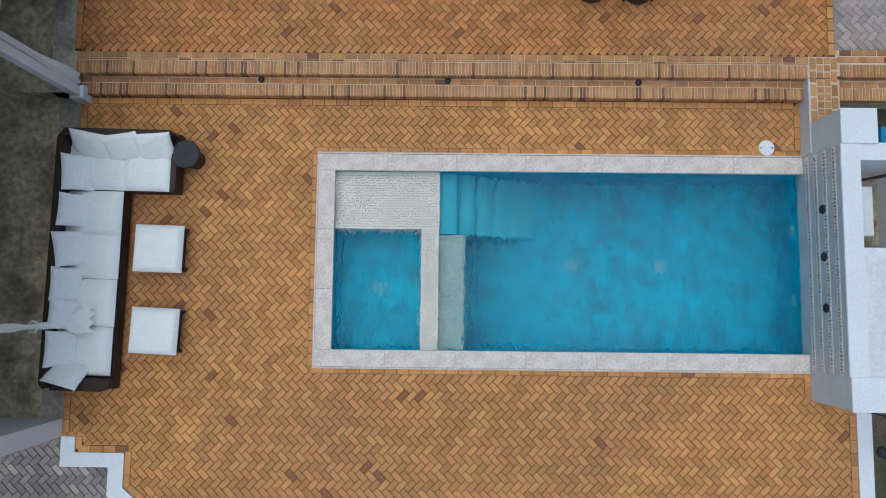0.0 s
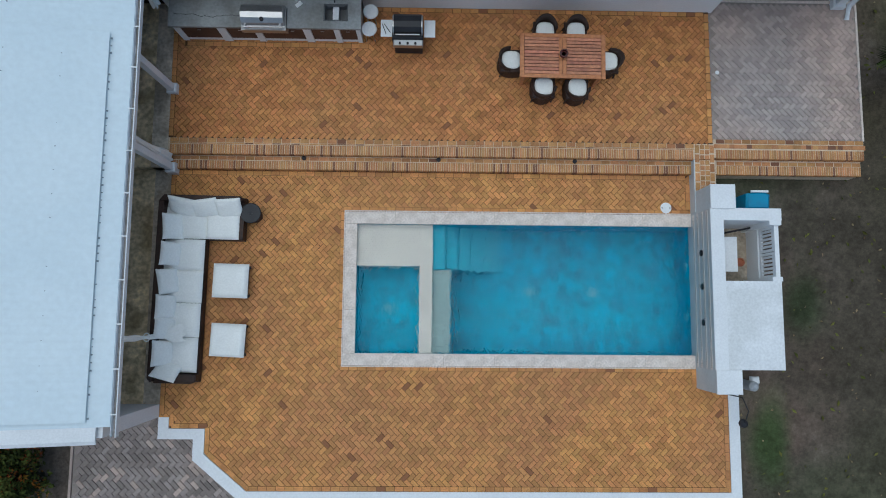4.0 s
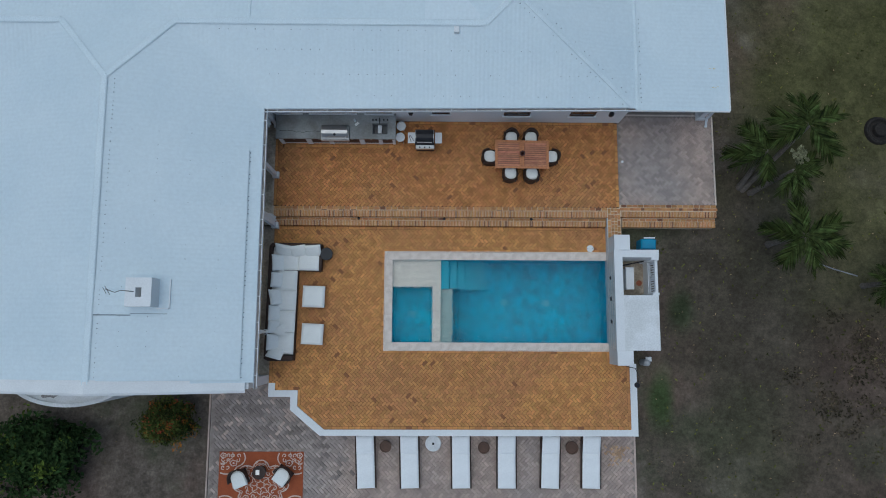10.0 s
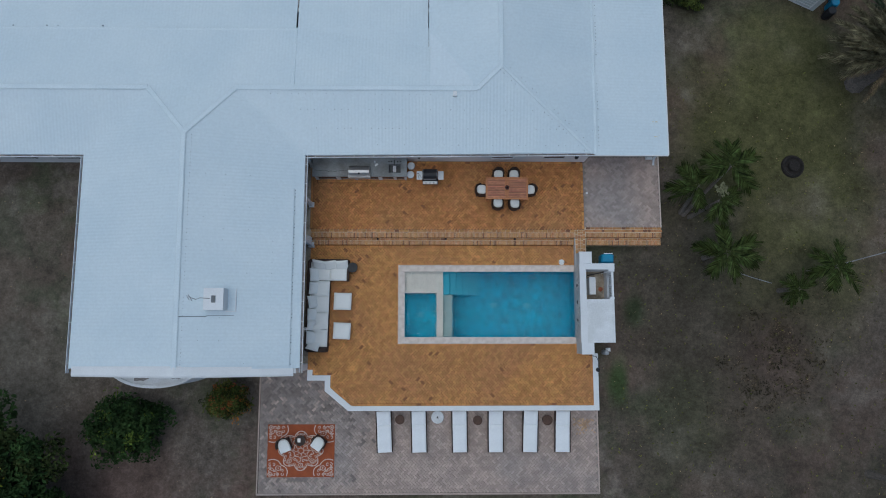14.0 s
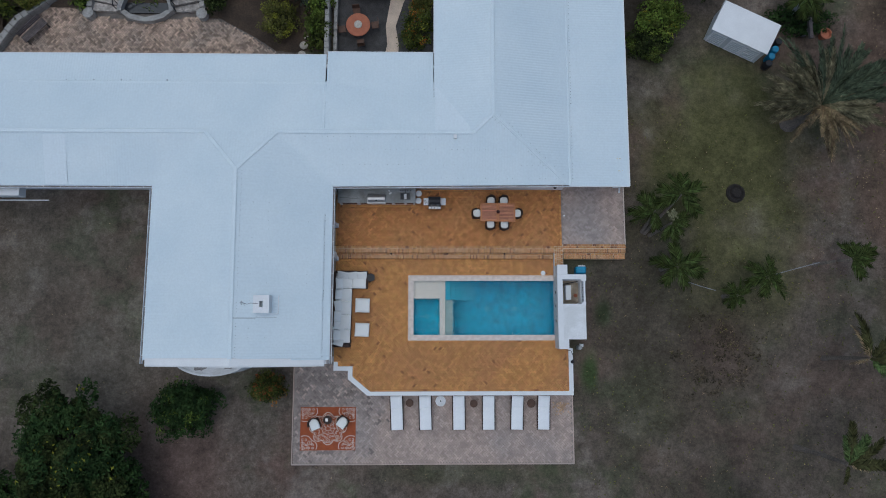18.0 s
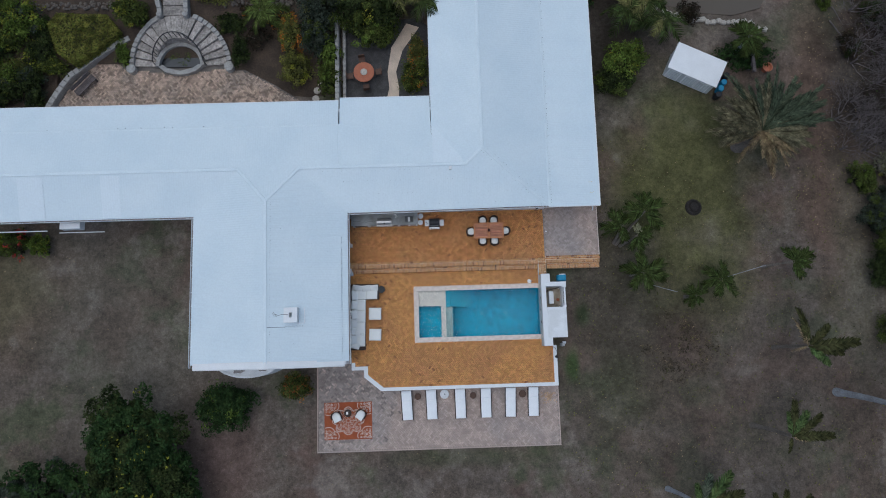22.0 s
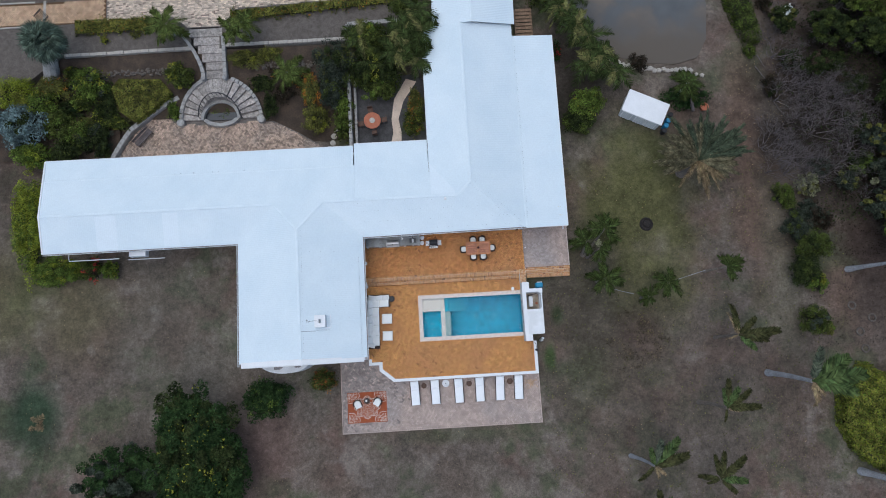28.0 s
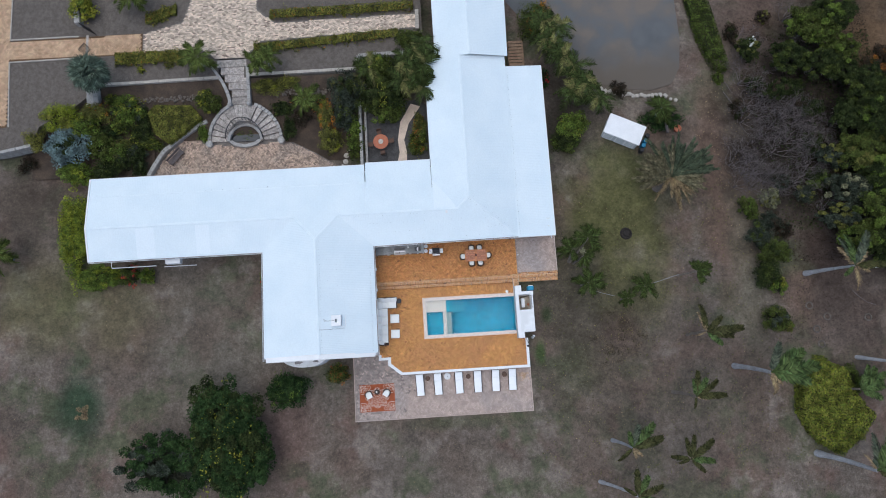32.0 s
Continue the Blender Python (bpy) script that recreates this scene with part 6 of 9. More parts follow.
def crown(name, centre, radii, n, size, material, parent, seed, clumps=40, gap=0.35, slim=0.5, flat=0.0, heart=True):
    """A crown of leaves in clumps on and within an uneven, lobed ellipsoid, over an inner layer of larger leaves
    coloured as dark as the shade inside it.
    """
    rng = np.random.default_rng(seed)
    c, r = np.array(centre, float), np.array(radii, float)
    d = rng.normal(size=(clumps, 3))
    d /= np.linalg.norm(d, axis=1, keepdims=True)
    d[:, 2] = np.abs(d[:, 2]) * (1 - flat) + flat * 0.5 - 0.12
    turn = np.arctan2(d[:, 1], d[:, 0])
    a0, a1, a2 = rng.uniform(0, 6.28, 3)
    lobe = 1 + 0.12 * np.sin(2 * turn + a0) + 0.1 * np.sin(3 * turn + a1) + 0.1 * np.sin(5 * turn + a2)
    far = rng.uniform(0.35, 1.0, (clumps, 1)) ** 0.6
    hub = d * far * np.stack([lobe, lobe, np.ones(clumps)], 1)
    wide = gap * rng.uniform(0.65, 1.3, clumps)
    k = rng.integers(0, clumps, n)
    off = rng.normal(size=(n, 3))
    off /= np.linalg.norm(off, axis=1, keepdims=True)
    off[:, 2] = np.where(rng.random(n) < 0.75, np.abs(off[:, 2]), off[:, 2])
    p = hub[k] + off * wide[k][:, None] * rng.uniform(0.3, 1.0, (n, 1)) ** 0.5
    nor = off * 0.6 + np.array([0, 0, 0.75]) + rng.normal(size=(n, 3)) * 0.3
    nor /= np.linalg.norm(nor, axis=1, keepdims=True)
    v, f = leaves(c + p * r, nor, size, 0.4, rng, slim)
    o = new(name, leaf_mesh(name, v, f, material))
    o.parent = parent
    o["kind"] = "stuff"
    # larger inner leaves that carry the crown's inner shade as colour
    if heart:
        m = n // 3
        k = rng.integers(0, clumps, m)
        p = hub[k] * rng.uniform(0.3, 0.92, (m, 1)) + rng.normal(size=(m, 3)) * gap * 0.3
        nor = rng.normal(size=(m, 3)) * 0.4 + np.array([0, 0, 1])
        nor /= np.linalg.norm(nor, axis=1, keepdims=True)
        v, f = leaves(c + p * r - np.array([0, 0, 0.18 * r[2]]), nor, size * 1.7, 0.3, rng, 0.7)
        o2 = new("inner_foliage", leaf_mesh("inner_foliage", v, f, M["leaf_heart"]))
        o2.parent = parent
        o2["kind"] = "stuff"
    return o


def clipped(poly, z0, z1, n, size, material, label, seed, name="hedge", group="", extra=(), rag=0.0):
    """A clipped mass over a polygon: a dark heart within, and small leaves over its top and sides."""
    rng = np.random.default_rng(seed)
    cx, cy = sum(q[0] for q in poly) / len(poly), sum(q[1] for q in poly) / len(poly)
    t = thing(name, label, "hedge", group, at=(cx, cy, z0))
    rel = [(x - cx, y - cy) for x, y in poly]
    # solid filler block, the hedge's inner shade in its colour
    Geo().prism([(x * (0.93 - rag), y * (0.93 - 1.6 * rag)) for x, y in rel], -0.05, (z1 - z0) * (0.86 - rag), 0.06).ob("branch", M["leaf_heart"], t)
    for part_, (m2, share) in enumerate(((material, 1.0),) + tuple(extra)):
        pts, nor = [], []
        xs, ys = [q[0] for q in rel], [q[1] for q in rel]
        while len(pts) < n * share:
            if rng.random() < 0.72:
                x, y = rng.uniform(min(xs), max(xs)), rng.uniform(min(ys), max(ys))
                if not inside(x, y, rel):
                    continue
                lump = 0.05 * math.sin(x * 3.1 + seed) * math.sin(y * 2.7)
                pts.append((x, y, (z1 - z0) * rng.uniform(0.84, 1.0) + lump))
                nor.append(rng.normal(size=3) * 0.45 + (0, 0, 1))
            else:
                i = rng.integers(len(rel))
                (xa, ya), (xb, yb) = rel[i - 1], rel[i]
                u, h = rng.random(), rng.random()
                x, y = xa + (xb - xa) * u, ya + (yb - ya) * u
                k = rng.uniform(0.94, 1.03)
                lump = rag * (math.sin(x * 2.3 + seed) + math.sin(x * 5.1 + y)) + rag * rng.normal() * 0.6
                pts.append((x * k, y * k + (lump if y > 0 else -lump), (z1 - z0) * h))
                nor.append(rng.normal(size=3) * 0.4 + (x / (abs(x) + 0.3), y / (abs(y) + 0.3), 0.5))
        nor = np.array(nor)
        nor /= np.linalg.norm(nor, axis=1, keepdims=True)
        v, f = leaves(np.array(pts), nor, size, 0.35, rng, 0.55)
        o = new("foliage", leaf_mesh("foliage", v, f, m2))
        o.parent = t
        o["kind"] = "stuff"
    return t


def shrub(x, y, radii, n, size, material, label, seed, z=None, extra=(), name="shrub", clumps=40, gap=0.35, group=""):
    """A bush: short stems, a dark heart and leaves; extra: (material, share) for flowers or young growth."""
    z = ground_z(x, y) if z is None else z
    t = thing(name, label, "bush" if name != "hedge" else "hedge", group, at=(x, y, z))
    g = Geo()
    rng = random.Random(seed)
    for k in range(5):
        a = rng.uniform(0, 6.28)
        q = rng.uniform(0.2, 0.6)
        g.tube([(0.08 * math.cos(a), 0.08 * math.sin(a), -0.05), (radii[0] * q * 0.6 * math.cos(a), radii[1] * q * 0.6 * math.sin(a), radii[2] * 0.6), (radii[0] * q * math.cos(a), radii[1] * q * math.sin(a), radii[2] * 1.1)], [0.04, 0.03, 0.012], 5)
    g.ob("stem", M["bark"], t)
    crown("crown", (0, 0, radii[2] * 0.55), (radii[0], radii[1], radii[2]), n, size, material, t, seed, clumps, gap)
    for k, (m2, share) in enumerate(extra):
        crown("blossom" if "red" in m2.name or "orange" in m2.name else "foliage", (0, 0, radii[2] * 0.6), (radii[0] * 1.02, radii[1] * 1.02, radii[2] * 1.03), int(n * share), size * 0.8, m2, t, seed + 7 + k, max(6, clumps // 3), 0.22, heart=False)
    return t


def limbs(g, start, direction, length, radius, depth, rng, spread=0.6):
    """Crooked branches that fork again and again, gathered into g."""
    p, d = Vector(start), Vector(direction).normalized()
    if not depth:
        side = d.cross(Vector((0.3, 0.2, 1))).normalized() * radius
        up = side.cross(d)
        bend = Vector((rng.uniform(-1, 1), rng.uniform(-1, 1), 0)) * length * 0.15
        mid, tip = p + d * length * 0.5 + bend, p + d * length
        g.add([p - side - up * 0.5, p + side - up * 0.5, p + up, mid - side * 0.7, mid + side * 0.7, mid + up * 0.7, tip], [(0, 1, 4, 3), (1, 2, 5, 4), (2, 0, 3, 5), (3, 4, 6), (4, 5, 6), (5, 3, 6)])
        return
    pts, rad = [p.copy()], [radius]
    for i in range(3):
        d = (d + Vector((rng.uniform(-1, 1), rng.uniform(-1, 1), rng.uniform(-0.6, 0.7))) * 0.3).normalized()
        p = p + d * length / 3
        pts.append(p.copy())
        rad.append(radius * (1 - 0.09 * (i + 1)))
    g.tube(pts, rad, 4 if depth > 3 else 3)
    if depth:
        for k in range(3 if depth > 1 else 4):
            nd = (d + Vector((rng.uniform(-1, 1), rng.uniform(-1, 1), rng.uniform(-0.5, 0.6))) * spread * 1.4).normalized()
            limbs(g, pts[(-1, -2, -1, -3)[k]], nd, length * rng.uniform(0.55, 0.85), rad[-1] * (0.85 if depth < 4 else 0.7), depth - 1, rng, spread)


def broad_tree(x, y, height, radii, n, size, material, label, seed, extra=(), clumps=70, gap=0.26, group=""):
    z = ground_z(x, y)
    t = thing("tree", label, "tree", group, at=(x, y, z))
    rng = random.Random(seed)
    g = Geo()
    g.tube([(0, 0, -0.1), (0.1, 0.05, height * 0.25), (0.05, 0.15, height * 0.45)], [0.26, 0.2, 0.15], 9)
    g.ob("trunk", M["bark"], t)
    g = Geo()
    for k in range(7):
        a = k * 0.9 + rng.uniform(-0.2, 0.2)
        limbs(g, (0.05, 0.12, height * 0.36), (math.cos(a) * radii[0] / radii[1], math.sin(a), 0.2), min(radii[:2]) * 0.42, 0.07, 2, rng)
    g.ob("limb", M["bark"], t)
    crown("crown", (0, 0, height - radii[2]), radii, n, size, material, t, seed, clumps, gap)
    for k, (m2, share) in enumerate(extra):
        crown("foliage", (0, 0, height - radii[2] + 0.1), radii, int(n * share), size, m2, t, seed + 5 + k, max(10, clumps // 3), 0.16, heart=False)
    return t


def frond_mesh(name, length, width, droop, pairs, material, seed, slim=0.05, curl=0.3, sweep=1.0):
    """A feather frond along +x from the origin: its stem and narrow hanging leaflets."""
    rng = random.Random(seed)
    g = Geo()
    pts = []
    for i in range(9):
        u = i / 8
        pts.append(Vector((length * (u - 0.12 * droop * u * u), 0, length * (0.22 * u - droop * u * u * 0.75))))
    g.tube(pts, [0.03 * (1 - 0.85 * i / 8) * (length / 2.5) + 0.004 for i in range(9)], 4)
    for i in range(pairs):
        u = 0.1 + 0.9 * i / (pairs - 1)
        k = min(7, int(u * 8))
        p = pts[k].lerp(pts[k + 1], u * 8 - k)
        w = width * math.sin(math.pi * min(1, 0.18 + u * 0.82)) ** 0.7 * rng.uniform(0.8, 1.1) + 0.08
        for s in (-1, 1):
            fwd = w * (0.45 + 0.5 * u) * sweep * rng.uniform(0.8, 1.2)
            tip = p + Vector((fwd, s * w, -w * curl * rng.uniform(0.5, 1.5)))
            mid = p.lerp(tip, 0.5) + Vector((0, 0, w * 0.08))
            h = Vector((slim * 0.5 * length / 2.5 + 0.008, 0, 0))
            g.add([p - h, mid - h * 1.1, tip, mid + h * 1.1, p + h], [(0, 1, 2, 3, 4)])
    return g.mesh(name, material)


FROND = {}


def fronds(key, length, width, droop, pairs, material, slim=0.05, curl=0.3, sweep=1.0):
    if key not in FROND:
        FROND[key] = [frond_mesh("frond", length * (0.9 + 0.1 * k), width, droop * (0.75 + 0.25 * k), pairs, material, 40 + k, slim, curl, sweep) for k in range(3)]
    return FROND[key]


def palm(x, y, top, key, yaws, label, seed, r0=0.16, r1=0.09, bark="trunk_pale", scale=1.0, pitch=(-30, 25), spec=None, group="young palms on the lawn", dead=0, roll=30):
    """A palm: a leaning ringed trunk from (x, y) to top, and a frond at each yaw (degrees)."""
    z = ground_z(x, y)
    t = thing("palm_tree", label, "palm", group, at=(x, y, z))
    rng = random.Random(seed)
    end = Vector(top) - Vector((x, y, z))
    path, rad = [], []
    for i in range(13):
        u = i / 12
        bow = 0.06 * end.length * math.sin(math.pi * u)
        path.append(Vector((0, 0, -0.15)).lerp(end, u) + Vector((0.3 * bow, 0.2 * bow, -0.3 * bow)))
        rad.append((r0 * (1.35 - 0.35 * min(1, u * 5)) * (1 - u) + r1 * u) * (1.05 if i % 2 else 0.97))
    Geo().tube(path, rad, 9).ob("trunk", M[bark], t)
    for k, yaw in enumerate(yaws):
        long_, kind_ = 1.0, spec
        if isinstance(yaw, tuple):
            yaw, long_, kind_ = yaw
        o = new("frond", fronds(*kind_)[rng.randrange(3)])
        o.parent = t
        o.matrix_basis = Matrix.Translation(end) @ Matrix.Rotation(radians(yaw + rng.uniform(-6, 6)), 4, "Z") @ Matrix.Rotation(radians(rng.uniform(*pitch)), 4, "Y") @ Matrix.Rotation(radians(rng.uniform(-roll, roll)), 4, "X") @ Matrix.Scale(scale * long_ * rng.uniform(0.92, 1.08), 4)
    for k in range(dead):
        o = new("dead_frond", fronds("dead", 1.6, 0.3, 1.0, 16, M["straw"], 0.05, 0.9)[k % 3])
        o.parent = t
        o.matrix_basis = Matrix.Translation(end) @ Matrix.Rotation(radians(rng.uniform(200, 340)), 4, "Z") @ Matrix.Rotation(radians(55), 4, "Y")
    return t


FULL = ("full", 1.35, 0.34, 0.85, 30, M["palm_young"], 0.14, 0.55, 2.2)
WIND = ("wind", 2.2, 0.24, 0.5, 46, M["palm_olive"], 0.12, 0.5, 2.0)
GREEN = ("green", 2.3, 0.32, 0.5, 44, M["palm_green"], 0.12, 0.5, 1.8)
GREY = ("grey", 2.2, 0.26, 0.5, 42, M["palm_grey"], 0.1, 0.5, 1.8)
BROWN = ("brown", 1.7, 0.2, 0.9, 24, M["straw"], 0.06, 0.8, 1.6)
young = "young palm with a short grey trunk and arching green fronds"
palm(13.9, 6.2, (15.3, 8.1, 2.1), 0, (0, 30, 55, 80, 110, 150, 200, 300), young, 1, spec=FULL, bark="bark", r0=0.11, r1=0.07)
palm(13.8, 6.3, (13.8, 7.2, 1.9), 0, (60, 100, 140, 180, 220, 290), young, 11, spec=FULL, bark="bark", r0=0.11, r1=0.07, scale=0.9)
palm(14.2, 6.1, (14.8, 6.5, 1.8), 0, (250, 290, 330, 0, 30), young, 12, spec=FULL, bark="bark", r0=0.11, r1=0.07, scale=0.75)
palm(14.8, 4.1, (15.0, 4.1, 1.9), 0, (0, 35, 70, 100, 140, 180, 230, 285, 330), young, 2, spec=FULL, bark="bark", r0=0.11, r1=0.07)
palm(18.4, 2.5, (18.6, 2.5, 1.1), 0, (20, 70, 110, 150, 200, 250, 310), young, 3, spec=FULL, bark="bark", r0=0.11, r1=0.07, scale=0.62)
palm(19.9, 3.4, (20.2, 3.5, 1.5), 0, (0, 40, 75, 110, 150, 200, 250, 310), young, 4, spec=FULL, bark="bark", r0=0.11, r1=0.07, scale=0.86)
palm(23.9, 4.4, (25.0, 4.5, 1.6), 0, (350, 15, 40, 70, 100, 320, 290), young, 5, spec=FULL, bark="bark", r0=0.11, r1=0.07, scale=0.85)
t = bpy.data.objects["palm_tree"]
crown("blossom", (0.65, 0.55, 3.05), (0.32, 0.4, 0.2), 420, 0.1, M["leaf_pale"], t, 29, 20, 0.2, heart=False)
wind = "wind-blown coconut palm with long fronds swept to one side"
grp = "wind-blown palms"
flat_ = dict(group=grp, pitch=(-14, 4), roll=12)
palm(24.3, -1.1, (24.6, -1.0, 3.0), 0, ((95, 1.1, BROWN), (88, 1.1, WIND), (42, 1.05, WIND), (3, 1.35, WIND), (-8, 1.1, WIND), (-48, 0.8, GREEN), (200, 0.5, BROWN)), wind, 6, bark="bark", r0=0.13, **flat_)
palm(22.4, -6.2, (23.0, -6.4, 3.0), 0, ((75, 0.95, WIND), (58, 0.95, GREEN), (95, 0.7, GREEN), (35, 0.95, WIND), (0, 1.1, WIND), (-8, 0.8, BROWN), (262, 0.45, WIND)), wind, 7, bark="bark", **flat_)
palm(16.4, -10.1, (17.1, -10.3, 2.9), 0, ((72, 1.1, GREY), (60, 0.8, GREEN), (42, 1.15, GREEN), (22, 1.3, WIND), (10, 1.3, WIND), (95, 0.7, GREEN), (225, 0.65, WIND), (290, 0.7, BROWN), (315, 0.7, BROWN)), wind, 8, bark="trunk_pale", **flat_)
palm(22.1, -12.2, (22.1, -11.6, 2.5), 0, ((75, 0.9, WIND), (95, 0.8, WIND), (30, 1.1, WIND), (-5, 0.9, GREEN), (-40, 0.7, WIND), (172, 0.75, WIND), (190, 0.55, WIND)), wind, 9, bark="bark", **flat_)
palm(28.4, -4.2, (29.2, -4.7, 4.0), 0, ((70, 1.2, GREY), (48, 1.1, BROWN), (35, 1.5, GREEN), (22, 1.7, GREEN), (8, 1.8, GREEN), (-6, 1.6, GREEN), (-18, 1.5, GREEN), (-62, 1.3, BROWN), (-68, 1.2, BROWN), (-52, 1.0, BROWN)), wind, 10, r0=0.24, r1=0.14, **flat_)
palm(14.9, -13.6, (17.1, -14.2, 3.0), 0, ((92, 1.0, WIND), (60, 0.9, GREEN), (20, 1.1, WIND), (-20, 1.0, GREEN), (150, 0.6, WIND)), wind, 15, bark="trunk_pale", **flat_)
palm(39.9, -4.1, (43.6, -5.4, 4.4), 0, ((80, 1.3, GREY), (50, 1.4, GREEN), (10, 1.5, GREEN), (-30, 1.3, WIND), (170, 0.9, WIND)), wind, 16, r0=0.17, **flat_)
palm(37.9, -6.9, (38.2, -6.8, 1.6), 0, ((60, 1.0, GREEN), (40, 1.2, GREEN), (20, 1.2, GREEN), (0, 1.1, GREEN), (-20, 1.0, GREEN)), "dark feathery young palm behind the yellow-green bush", 17, bark="bark", **flat_)
palm(34.9, -12.4, (36.8, -13.2, 4.2), 0, ((80, 1.3, GREY), (60, 1.5, GREEN), (35, 1.5, GREEN), (10, 1.6, GREEN), (-15, 1.4, WIND), (100, 0.9, BROWN)), wind, 13, r0=0.27, r1=0.15, **flat_)
palm(36.0, 3.9, (37.8, 3.9, 4.2), 0, ((112, 1.4, BROWN), (105, 1.2, GREY), (88, 1.2, GREEN), (62, 1.5, GREY), (45, 1.5, BROWN), (5, 1.4, WIND), (-8, 1.3, BROWN), (-80, 1.1, BROWN), (215, 0.6, GREEN)), wind, 14, r0=0.22, **flat_)
# the big date palm beside the shed
DATE = ("date", 3.4, 0.15, 0.35, 44, M["palm_date"], 0.06, 0.5, 2.8)
DATEO = ("date_olive", 3.0, 0.14, 0.4, 44, M["palm_dry"], 0.06, 0.5, 2.8)
DATEB = ("date_dry", 2.7, 0.16, 0.5, 30, M["straw"], 0.045, 0.5, 2.2)
rd = random.Random(12)
crown_ = [(rd.uniform(-2, 122), rd.uniform(0.75, 1.2), DATE) for k in range(66)]
crown_ += [(rd.uniform(100, 205), rd.uniform(0.75, 1.15), DATEO) for k in range(56)]
crown_ += [(rd.uniform(-50, 15), rd.uniform(0.8, 1.1), DATEO) for k in range(28)]
crown_ += [(rd.choice((198, 212, 228, 246, 262, 278, 292, 306, 322)) + rd.uniform(-4, 4), rd.uniform(0.8, 1.1), DATEB) for k in range(22)]
palm(23.0, 13.0, (23.4, 13.2, 2.4), 0, crown_, "large old date palm, green above and dry brown below", 21, r0=0.42, r1=0.34, bark="bark", group="date palm", pitch=(-50, 6))
# garden palms on the upper level
UPZ = 1.5
G2 = ("garden", 1.75, 0.36, 0.8, 26, M["palm_garden"], 0.12, 0.5, 1.9)
palm(-19.6, 26.8, (-19.4, 26.7, 3.5), 0, range(0, 360, 33), "garden palm beside the stone stair", 31, spec=G2, group="garden palms")
palm(-13.5, 26.3, (-13.9, 25.9, 3.5), 0, range(10, 370, 45), "garden palm beside the stone stair", 32, spec=G2, group="garden palms", scale=0.8)
palm(-13.3, 26.3, (-13.2, 26.6, 3.6), 0, range(10, 370, 40), "garden palm beside the stone stair", 35, spec=G2, group="garden palms", scale=0.8)
palm(-25.6, 33.0, (-25.4, 33.2, 3.6), 0, range(5, 365, 36), "garden palm beyond the path", 36, spec=G2, group="garden palms")
palm(-10.0, 22.8, (-10.0, 22.9, 1.7), 0, range(0, 360, 40), "low garden palm in the planting bed", 33, spec=G2, group="garden palms", scale=0.95)


def fan_mesh(name, stalk, reach, blades, material, seed):
    """A fan leaf along +x: a stalk and a folded fan of narrow blades that droop at their tips."""
    rng = random.Random(seed)
    g = Geo()
    g.tube([(0, 0, 0), (stalk * 0.5, 0, 0.1), (stalk, 0, 0.12)], [0.025, 0.02, 0.015], 4)
    for i in range(blades):
        a = radians(-100 + 200 * i / (blades - 1)) + rng.uniform(-0.05, 0.05)
        l_ = reach * (1 - 0.25 * abs(i / (blades - 1) - 0.5)) * rng.uniform(0.85, 1.1)
        d = Vector((math.cos(a), math.sin(a), 0))
        w = Vector((-d.y, d.x, 0)) * 0.045
        p = Vector((stalk, 0, 0.12))
        mid, tip = p + d * l_ * 0.6 + Vector((0, 0, 0.03)), p + d * l_ - Vector((0, 0, 0.3 * l_))
        up = Vector((0, 0, 0.02))
        g.add([p, mid - w, tip, mid + w, mid + up], [(0, 1, 4), (1, 2, 4), (2, 3, 4), (3, 0, 4)])
    return g.mesh(name, material)


BLUE = ("blue", 1.9, 0.5, 1.2, 20, M["palm_blue"], 0.08, 0.5, 1.6)
FROND["blue"] = [fan_mesh("frond", 0.75, 0.85, 19, M["palm_blue"], 60 + k) for k in range(3)]
palm(-30.6, 23.3, (-28.5, 25.2, 4.4), 0, tuple(range(0, 360, 7)), "stout fan palm with a stone-grey trunk and bluish leaves", 34, r0=0.7, r1=0.5, bark="stone", spec=BLUE, group="garden palms", pitch=(-78, 30), scale=1.2)
ARECA = ("areca", 1.7, 0.46, 0.9, 17, M["palm_areca"], 0.12, 0.5, 1.5)
ARECAP = ("areca_pale", 1.55, 0.42, 0.95, 15, M["palm_areca_pale"], 0.13, 0.5, 1.5)
for k, (x_, y_, h_) in enumerate(((-0.4, 25.3, 3.4), (0.5, 25.9, 3.6), (0.3, 24.2, 3.4), (-0.9, 23.6, 2.8), (1.3, 24.8, 3.6), (1.0, 22.8, 3.0), (-3.9, 25.3, 2.4), (1.0, 26.8, 3.6), (12.9, 27.2, 2.6), (13.6, 26.4, 2.8), (14.2, 25.2, 2.8), (15.2, 24.3, 2.6), (15.9, 23.3, 2.4), (16.4, 22.6, 2.4), (14.2, 28.6, 2.4), (12.6, 29.0, 2.6), (17.3, 21.3, 2.2), (15.0, 22.2, 2.0))):
    palm(x_, y_, (x_ + 0.2, y_ + 0.1, h_), 0, [(k * 7 + 42 * j, 1.0, ARECAP if (j * 5 + k) % (11 if k < 8 else 7) in (0, 3) else ARECA) for j in range(8)], "clump of areca palm with olive-green fronds", 50 + k, r0=0.07, r1=0.05, bark="bark", spec=ARECA, group="areca palms")
palm(23.4, 19.8, (23.5, 20.1, 1.9), 0, range(0, 360, 40), "palm behind the shed", 70, spec=FULL, group="young palms on the lawn")
palm(-37.6, 9.6, (-37.4, 9.6, 2.4), 0, range(0, 360, 24), "dark bushy palm at the lawn's edge", 71, spec=G2, group="young palms on the lawn")

